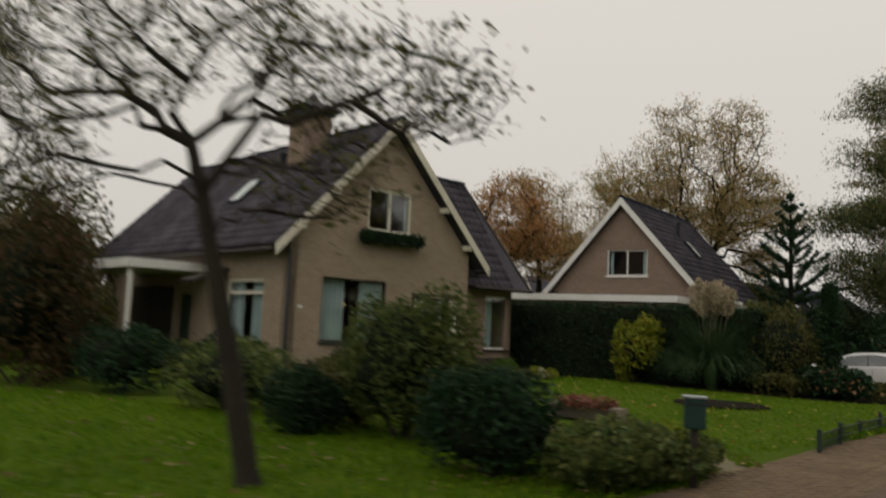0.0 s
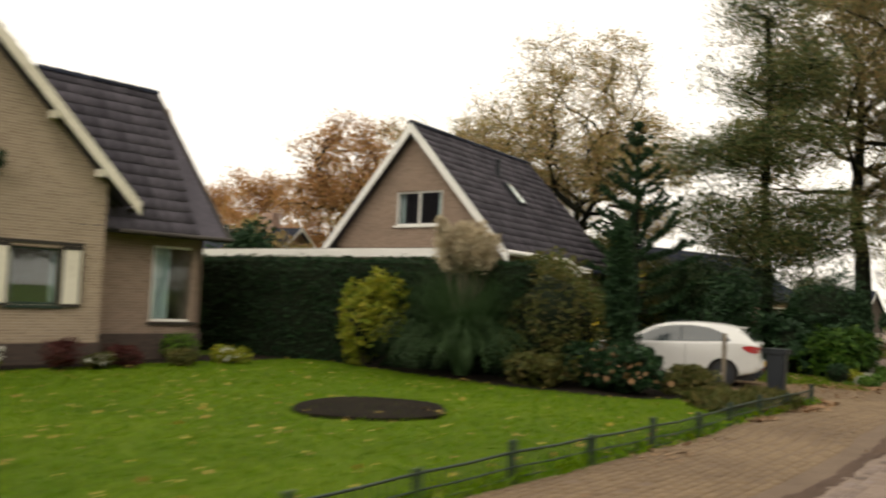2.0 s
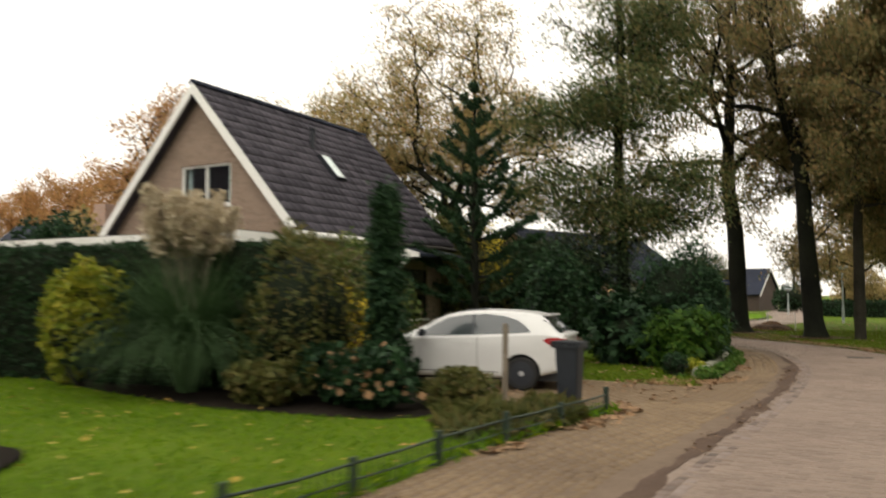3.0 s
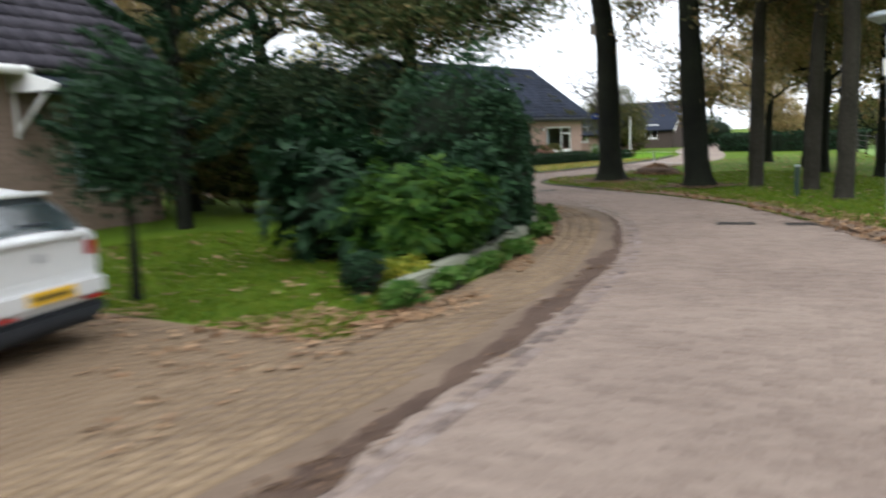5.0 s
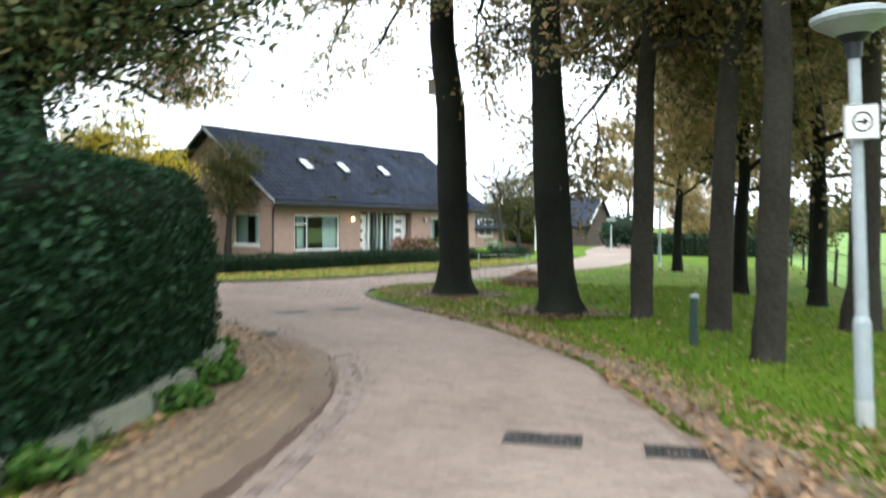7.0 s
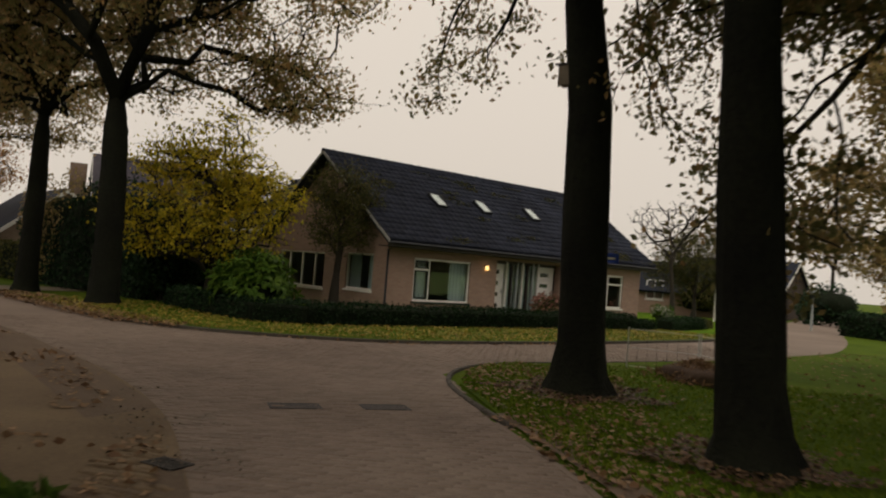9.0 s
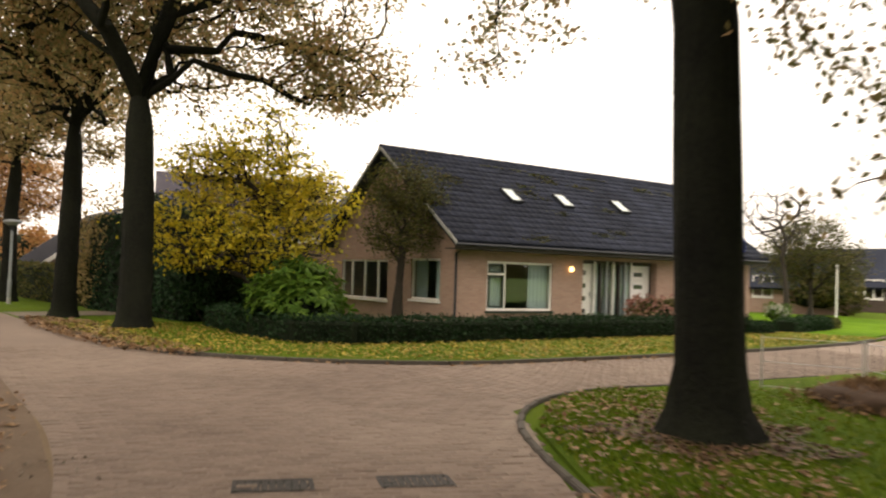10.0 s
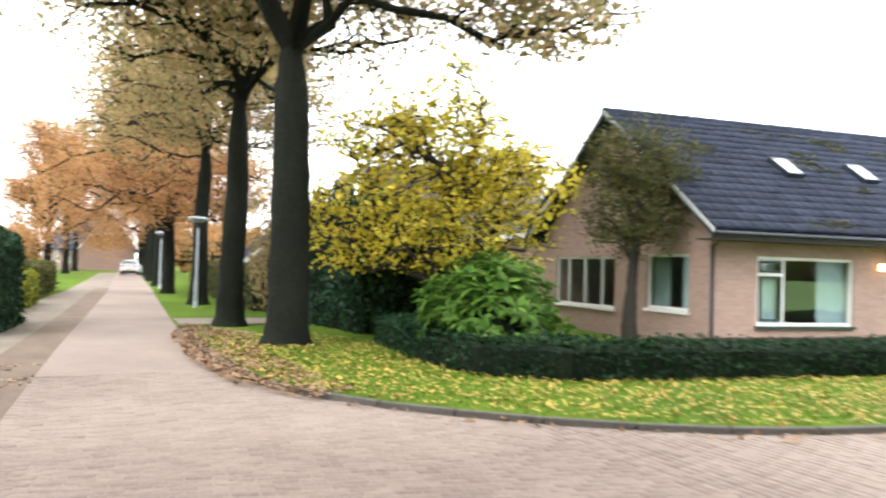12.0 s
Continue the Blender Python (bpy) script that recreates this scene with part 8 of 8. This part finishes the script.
heap = thing("brushwood_heap", pose(-13.15, 33.2, 0.03, 0, 0, -25), "heap of reddish-brown cuttings and leaves on the grass", "heap")
part("mound", core_mesh("mound", 1.05, 0.55, 0.44, MUD, 5, -0.1), MUD, heap)
q = rng.normal(0, 1, (900, 2)) * (0.55, 0.28)
part("cutting_cover", leaf_mesh("cutting_cover", np.column_stack([q, 0.36 * np.exp(-(q[:, 0] / 0.85) ** 2 - (q[:, 1] / 0.45) ** 2) + rng.uniform(0, 0.08, 900)]), 0.16, L_FALLEN, 4, wide=0.14), L_FALLEN, heap)


# ---------------------------------------------------------------- loose things by the road
def wheelie_bin(m, body_mat, high, label, lid_tilt=4):
    root = thing("wheelie_bin", m, label, "bin")
    bm = bmesh.new()
    k = high / 1.0
    rings = []
    for z, a, b in ((0.06, 0.19, 0.20), (0.5, 0.215, 0.225), (0.92, 0.235, 0.25)):
        rings.append([bm.verts.new((x * a * k, y * b * k, z * k)) for x, y in ((-1, -1), (1, -1), (1, 1), (-1, 1))])
    for p, q in zip(rings, rings[1:]):
        for i in range(4):
            bm.faces.new((p[i], p[(i + 1) % 4], q[(i + 1) % 4], q[i]))
    bm.faces.new(rings[0][::-1])
    bm.faces.new(rings[-1])
    bmesh.ops.bevel(bm, geom=list(bm.edges), offset=0.025 * k, segments=2, affect="EDGES")
    part("body", bm, body_mat, root)
    part("rim", boxes((-0.285 * k, 0.285 * k, -0.32 * k, 0.32 * k, 0.89 * k, 0.935 * k), bevel=0.012), body_mat, root)
    part("lid", boxes((-0.29 * k, 0.29 * k, -0.33 * k, 0.34 * k, 0.937 * k, 0.99 * k), bevel=0.018), body_mat, root)
    part("handle", tubes("handle", [([(-0.2 * k, 0.36 * k, 0.95 * k), (0.2 * k, 0.36 * k, 0.95 * k)], [0.018 * k] * 2)], body_mat, 8), body_mat, root)
    for s in (-1, 1):
        part("wheel", lathe([(0.02, -0.025), (0.09 * k, -0.025), (0.1 * k, 0), (0.09 * k, 0.025), (0.02, 0.025)], 18, Matrix.Translation((s * 0.22 * k, 0.24 * k, 0.1 * k)) @ pose(0, 0, 0, 0, 90, 0)), RUBBER, root)
    return root




def letter_box(m):
    root = thing("letter_box", m, "dark green letter box with pale lid on a post", "letter box")
    part("post", boxes((-0.04, 0.04, -0.04, 0.04, -0.1, 0.68)), DARKWOOD, root)
    part("box", boxes((-0.115, 0.115, -0.115, 0.115, 0.66, 1.0), bevel=0.012), PLASTIC_GREEN, root)
    part("lid", boxes((-0.135, 0.135, -0.135, 0.135, 1.002, 1.022), bevel=0.008), PALEPOST, root, "pale flat lid")
    part("slot", boxes((0.1155, 0.12, -0.08, 0.08, 0.92, 0.945)), RUBBER, root)


letter_box(pose(-0.62, -11.3, 0.0, 0, 0, -50))
wheelie_bin(pose(-5.0, 6.68, 0.0, 0, 0, 105) @ Matrix.Diagonal((0.74, 0.80, 1.12, 1)), PLASTIC_DARK, 0.9, "dark grey wheelie bin beside the driveway")
pole = thing("wooden_post", pose(-5.85, 6.15, 0, 1, 2, 0), "bare weathered wooden post beside the car", "post")
part("post", tubes("post", [([(0, 0, -0.1), (0.01, 0, 0.5), (0, 0.01, 1.25)], [0.05, 0.045, 0.045])], GREYWOOD, 10), GREYWOOD, pole)


def trough(m):
    root = thing("planter_trough", m, "old weathered wooden trough planted with red flowers", "planter")
    L, W, H = 1.35, 0.42, 0.27
    part("side_board", boxes((-L / 2, L / 2, -W / 2, -W / 2 + 0.05, 0.04, H), bevel=0.01), OLDWOOD, root)
    part("side_board", boxes((-L / 2, L / 2, W / 2 - 0.05, W / 2, 0.04, H), bevel=0.01), OLDWOOD, root)
    for x in (-L / 2 - 0.10, L / 2 - 0.16):
        part("end_block", boxes((x, x + 0.26, -W / 2 + 0.052, W / 2 - 0.052, 0.0, H + 0.03), bevel=0.015), GREYWOOD, root)
    part("soil", boxes((-L / 2 + 0.16, L / 2 - 0.17, -W / 2 + 0.052, W / 2 - 0.052, 0.05, H - 0.03)), SOIL, root)
    rng = np.random.default_rng(9)
    n = 1500
    p = np.column_stack([rng.uniform(-0.52, 0.52, n), rng.normal(0, 0.14, n), H + np.abs(rng.normal(0.06, 0.06, n))])
    part("bloom", leaf_mesh("bloom", p[:900], 0.07, PETAL_RED, 4, wide=0.45), PETAL_RED, root, "mass of dull red flowers")
    part("leaves", leaf_mesh("leaves", p[900:] - (0, 0, 0.04), 0.08, L_OLIVE, 5), L_OLIVE, root)


trough(pose(-5.6, -7.75, 0.0, 0, 0, 14))


def parked_car(m):
    """White three-door hatchback. Local: x ahead, y to its left, rear axle at the origin."""
    root = thing("parked_car", m, "white three-door hatchback parked in the sandy driveway", "car")
    # stations: x, half width at sill, half width at belt, z sill, z belt, z roof or bonnet, half width at top
    st = np.array([(-0.75, 0.58, 0.60, 0.40, 0.86, 0.93, 0.50), (-0.71, 0.70, 0.70, 0.37, 0.90, 1.00, 0.56), (-0.62, 0.77, 0.76, 0.34, 0.955, 1.04, 0.58), (-0.45, 0.815, 0.80, 0.30, 0.985, 1.24, 0.565), (-0.32, 0.83, 0.82, 0.27, 0.995, 1.325, 0.555), (-0.05, 0.84, 0.835, 0.24, 0.99, 1.385, 0.56), (0.40, 0.845, 0.845, 0.22, 0.965, 1.415, 0.575),
                   (0.85, 0.845, 0.845, 0.22, 0.945, 1.42, 0.58), (1.25, 0.845, 0.845, 0.22, 0.93, 1.385, 0.57), (1.60, 0.845, 0.84, 0.22, 0.915, 1.29, 0.565), (1.95, 0.845, 0.835, 0.22, 0.90, 1.125, 0.57), (2.22, 0.84, 0.825, 0.23, 0.885, 0.985, 0.60), (2.55, 0.83, 0.80, 0.25, 0.845, 0.925, 0.60), (2.85, 0.79, 0.75, 0.26, 0.77, 0.86, 0.55), (3.08, 0.70, 0.66, 0.28, 0.67, 0.76, 0.47), (3.22, 0.56, 0.52, 0.32, 0.57, 0.63, 0.38)])

    def curve(p, n):
        """A smooth line through the rows of p, n steps between them."""
        q = np.vstack([2 * p[0] - p[1], p, 2 * p[-1] - p[-2]])
        out = []
        for i in range(1, len(q) - 2):
            for t in np.arange(n) / n:
                out.append(0.5 * (2 * q[i] + (q[i + 1] - q[i - 1]) * t + (2 * q[i - 1] - 5 * q[i] + 4 * q[i + 1] - q[i + 2]) * t ** 2 + (3 * q[i] - q[i - 1] - 3 * q[i + 1] + q[i + 2]) * t ** 3))
        return np.array(out + [p[-1]])

    def half_ring(x, ws, wb, zs, zb, zt, wt):
        p = np.array([(ws * 0.93, zs), (ws * 0.99, zs + 0.05), (ws * 1.0, zs + (zb - zs) * 0.33), (wb * 1.012, zs + (zb - zs) * 0.66), (wb * 1.0, zb - 0.035), (wb * 0.975, zb + 0.02),
                      (wb * 0.48 + wt * 0.52, zb + (zt - zb) * 0.5), (wt * 1.05, zt - 0.25 * (zt - zb) + 0.02), (wt * 0.92, zt - 0.022), (wt * 0.5, zt + 0.002), (0.0, zt + 0.012)])
        return curve(p, 4)

    fine = curve(st, 7)
    halves = [half_ring(*f) for f in fine]
    xs = fine[:, 0]
    nh = len(halves[0])
    wheels, hub_z, arch = (0.0, 2.47), 0.305, 0.345
    vs = []
    for x, h in zip(xs, halves):
        vs += [(x, y, z) for y, z in h] + [(x, -y, z) for y, z in h[-2::-1]]
    vs = np.array(vs)
    k = 2 * nh - 1
    gone = np.zeros(len(vs), bool)
    for w in wheels:
        gone |= (np.hypot(vs[:, 0] - w, vs[:, 2] - hub_z) < arch) & (np.abs(vs[:, 1]) > 0.5)
    quads = []
    for i in range(len(xs) - 1):
        for j in range(k - 1):
            q = (i * k + j, (i + 1) * k + j, (i + 1) * k + j + 1, i * k + j + 1)
            if not all(gone[n] for n in q):
                quads.append(q)
    for w in wheels:
        near = gone & (np.abs(vs[:, 0] - w) < 0.5)
        d = vs[near][:, [0, 2]] - (w, hub_z)
        r = np.hypot(*d.T)[:, None] + 1e-6
        vs[np.ix_(near, [0, 2])] = np.array((w, hub_z)) + d / r * arch
    part("body", np_mesh("body", vs, quads, CARPAINT, True), CARPAINT, root, "glossy white body shell")

    def at(x):
        i = int(np.clip(np.searchsorted(xs, x) - 1, 0, len(xs) - 2))
        t = (x - xs[i]) / (xs[i + 1] - xs[i])
        return halves[i] * (1 - t) + halves[i + 1] * t

    def flank(x, z, s, lift):
        h = at(x)[:nh - 9]
        return (x, s * (np.interp(z, np.maximum.accumulate(h[:, 1]), h[:, 0]) + lift), z)

    def top(x, f, lift):
        h = at(x)[nh - 15:]
        y = f * h[0, 0]
        return (x, y, np.interp(-abs(y), -h[:, 0], h[:, 1]) + lift)

    def patch(name, grid, material, label="", parent=None):
        n, mrow = len(grid), len(grid[0])
        v = [p for row in grid for p in row]
        q = [(a * mrow + b, (a + 1) * mrow + b, (a + 1) * mrow + b + 1, a * mrow + b + 1) for a in range(n - 1) for b in range(mrow - 1)]
        return part(name, np_mesh(name, v, q, material, True), material, parent or root, label)

    belt = lambda x: np.interp(x, [-0.2, 0.4, 1.2, 2.05], [1.035, 1.0, 0.965, 0.93])
    head = lambda x: np.interp(x, [-0.16, -0.08, 0.10, 0.35, 0.70, 1.10, 1.40, 1.70, 2.02], [1.045, 1.13, 1.24, 1.31, 1.345, 1.325, 1.27, 1.14, 0.945])
    for s in (1, -1):
        for x0, x1, text in ((-0.16, 0.90, "dark tinted rear side window"), (0.93, 2.02, "tinted door window")):
            patch("side_window", [[flank(x, belt(x) + (head(x) - belt(x)) * b, s, 0.007) for b in np.linspace(0, 1, 7)] for x in np.linspace(x0, x1, 22)], CARGLASS, text)
        patch("window_pillar", [[flank(x, belt(x) + (head(x) - belt(x)) * b, s, 0.008) for b in np.linspace(0, 1, 7)] for x in (0.90, 0.93)], PLASTIC_DARK)
        for x in (0.80, 2.10):
            patch("door_seam", [[flank(x + o, z, s, 0.004) for z in np.linspace(0.32, 0.93, 12)] for o in (0, 0.010)], RUBBER)
        patch("sill_line", [[flank(x, z, s, 0.005) for z in (0.315, 0.33)] for x in np.linspace(0.42, 2.06, 14)], PLASTIC_DARK)
        lens = [[flank(x, zl + (zh - zl) * b, s, 0.010) for b in np.linspace(0, 1, 5)] for x, zl, zh in ((-0.40, 0.885, 0.905), (-0.46, 0.845, 0.935), (-0.55, 0.80, 0.945), (-0.64, 0.785, 0.94), (-0.70, 0.785, 0.925))]
        lens += [[(-0.762, s * y, 0.79 + 0.12 * b) for b in np.linspace(0, 1, 5)] for y in (0.60, 0.55, 0.51)]
        patch("tail_lamp", lens, REDLENS, "red tail lamp wrapped round the corner")
        front = [[flank(x, zl + (zh - zl) * b, s, 0.006) for b in np.linspace(0, 1, 4)] for x, zl, zh in ((2.62, 0.775, 0.79), (2.80, 0.68, 0.77), (2.98, 0.60, 0.70), (3.12, 0.56, 0.635))]
        patch("head_lamp", front, ALLOY, "clear swept-back head lamp")
    patch("windscreen", [[top(x, f, 0.007) for f in np.linspace(-0.93, 0.93, 13)] for x in np.linspace(1.34, 2.13, 12)], CARGLASS)
    patch("rear_window", [[top(x, f, 0.010) for f in np.linspace(-0.97, 0.97, 13)] for x in np.linspace(-0.655, -0.345, 9)], CARGLASS, "dark rear window")
    patch("roof_glass", [[top(x, f, 0.008) for f in np.linspace(-0.75, 0.75, 9)] for x in np.linspace(0.75, 1.25, 8)], PLASTIC_DARK, "black glass roof panel")
    ends = [(x, h) for x, h in ((xs[0], halves[0]), (xs[-1], halves[-1]))]
    for (x, h), name in zip(ends, ("tailgate", "nose")):
        bm = bmesh.new()
        bm.faces.new([bm.verts.new((x, y, z)) for y, z in h] + [bm.verts.new((x, -y, z)) for y, z in h[-2::-1]])
        part(name, bm, CARPAINT, root)
    part("underbody", boxes((-0.66, 3.05, -0.70, 0.70, 0.18, 0.34)), RUBBER, root)
    part("rear_bumper", boxes((-0.80, -0.50, -0.70, 0.70, 0.24, 0.41), bevel=0.05), PLASTIC_DARK, root, "dark lower rear bumper")
    part("bumper", boxes((-0.83, -0.60, -0.70, 0.70, 0.40, 0.66), bevel=0.07), CARPAINT, root, "white upper rear bumper")
    part("tail_lip", boxes((-0.80, -0.66, -0.56, 0.56, 0.955, 1.0), bevel=0.02), CARPAINT, root, "raised lip of the tailgate")
    plate = part("number_plate", boxes((-0.842, -0.825, -0.26, 0.26, 0.48, 0.59), bevel=0.004), YELLOWPLATE, root, "yellow rear plate")
    part("plate_bar", boxes((-0.8465, -0.8425, -0.20, 0.22, 0.515, 0.555)), YELLOWDARK, plate)
    part("front_bumper", boxes((3.10, 3.26, -0.52, 0.52, 0.24, 0.46), bevel=0.06), CARPAINT, root)
    for s in (-1, 1):
        part("reflector", boxes((-0.835, -0.79, s * 0.50 - 0.10, s * 0.50 + 0.10, 0.425, 0.45)), REDLENS, root)
        part("wing_mirror", boxes((1.74, 1.90, s * 0.97 - 0.10, s * 0.97 + 0.10, 0.94, 1.07), bevel=0.045), PLASTIC_DARK, root, "dark wing mirror")
        part("door_handle", boxes((0.92, 1.10, s * 0.855 - 0.014, s * 0.855 + 0.014, 0.815, 0.845), bevel=0.008), CARPAINT, root)
        for w in wheels:
            M = Matrix.Translation((w, s * 0.735, hub_z)) @ pose(0, 0, 0, 90, 0, 0)
            o = -1 if s > 0 else 1
            tyre = part("wheel", lathe([(0.02, o * -0.09), (0.27, o * -0.098), (0.30, o * -0.07), (0.305, 0.0), (0.30, o * 0.07), (0.27, o * 0.098), (0.21, o * 0.094), (0.20, o * 0.02), (0.02, o * 0.02)], 36, M), RUBBER, root, "black tyre")
            part("rim", lathe([(0.02, o * 0.022), (0.185, o * 0.03), (0.198, o * 0.088), (0.218, o * 0.097)], 32, M), PLASTIC_DARK, tyre)
            for n in range(5):
                a, b = sorted((o * 0.095, o * 0.06))
                part("spoke", boxes((0.02, 0.205, -0.036, 0.036, a, b), bevel=0.008, m=M @ pose(0, 0, 0, 0, 0, 72 * n + 20)), ALLOY, tyre)
            part("hub_cap", lathe([(0.045, o * 0.05), (0.045, o * 0.097), (0.01, o * 0.10)], 14, M), ALLOY, tyre)
            bm = bmesh.new()
            arc = [math.radians(a) for a in range(-12, 193, 8)]
            a = [bm.verts.new((w + arch * math.cos(t), s * 0.83, hub_z + arch * math.sin(t))) for t in arc]
            b = [bm.verts.new((w + arch * math.cos(t), s * 0.50, hub_z + arch * math.sin(t))) for t in arc]
            for i in range(len(arc) - 1):
                bm.faces.new((a[i], a[i + 1], b[i + 1], b[i]))
            bm.faces.new(b)
            part("wheel_arch", bm, RUBBER, root)
    part("spoiler", boxes((-0.46, -0.28, -0.50, 0.50, 1.31, 1.345), bevel=0.014), CARPAINT, root)
    part("rear_wiper", boxes((-0.60, -0.58, -0.28, 0.05, 1.085, 1.10)), PLASTIC_DARK, root)
    part("badge", boxes((-0.765, -0.752, -0.05, 0.05, 0.80, 0.87), bevel=0.005), ALLOY, root)
    part("antenna", tubes("antenna", [([(0.05, 0, 1.395), (-0.14, 0, 1.53)], [0.006, 0.003])], PLASTIC_DARK, 5), PLASTIC_DARK, root)
    return root


car = parked_car(pose(-7.15, 8.42, 0.0, 0, 0, 206.3))
copy_thing(car, pose(-92, 20.9, 0.0, 0, 0, 176))

# ---------------------------------------------------------------- paving pieces, last
road = bpy.data.objects["road"]
brick_rows("bricks", [(-4.85, 10.42), (-6.5, 10.06), (-8.4, 9.76), (-12.5, 11.1)], [(-4.1, 6.75), (-6.0, 6.6), (-8.4, 6.6), (-13.0, 8.0)], 0.0, 8.4, 0.21, 0.105, 0.0125, VERGE_BRICK, "sandy bricks of the driveway", bpy.data.objects["driveway"], (2, 18), VERGE_BRICK)
brick_rows("edge_bricks", GUTTER - side * 0.10, GUTTER - side * 0.33, 2, 40, 0.21, 0.105, 0.0205, EDGE_BRICK, "two courses of reddish edge bricks beside the gutter", road, lengthwise=True)
brick_rows("bricks", ROAD_L, ROAD_R, 32, 88, 0.21, 0.105, 0.018, KLINKER, "courses of weathered clinker bricks", road, (210, 225), KLINKER_ONE)
brick_rows("bricks", SIDE_L, SIDE_R, 0.5, 14, 0.21, 0.105, 0.018, KLINKER, "courses of weathered clinker bricks", bpy.data.objects["side_road"])
brick_rows("bricks", VERGE, [(x - 0.36, y) for x, y in ROAD_L[:15]], 34, 76, 0.21, 0.105, 0.0165, VERGE_BRICK, "sandy yellow-brown verge bricks", bpy.data.objects["verge_paving"], (100, 110), VERGE_BRICK, lengthwise=True, joint=0.90)
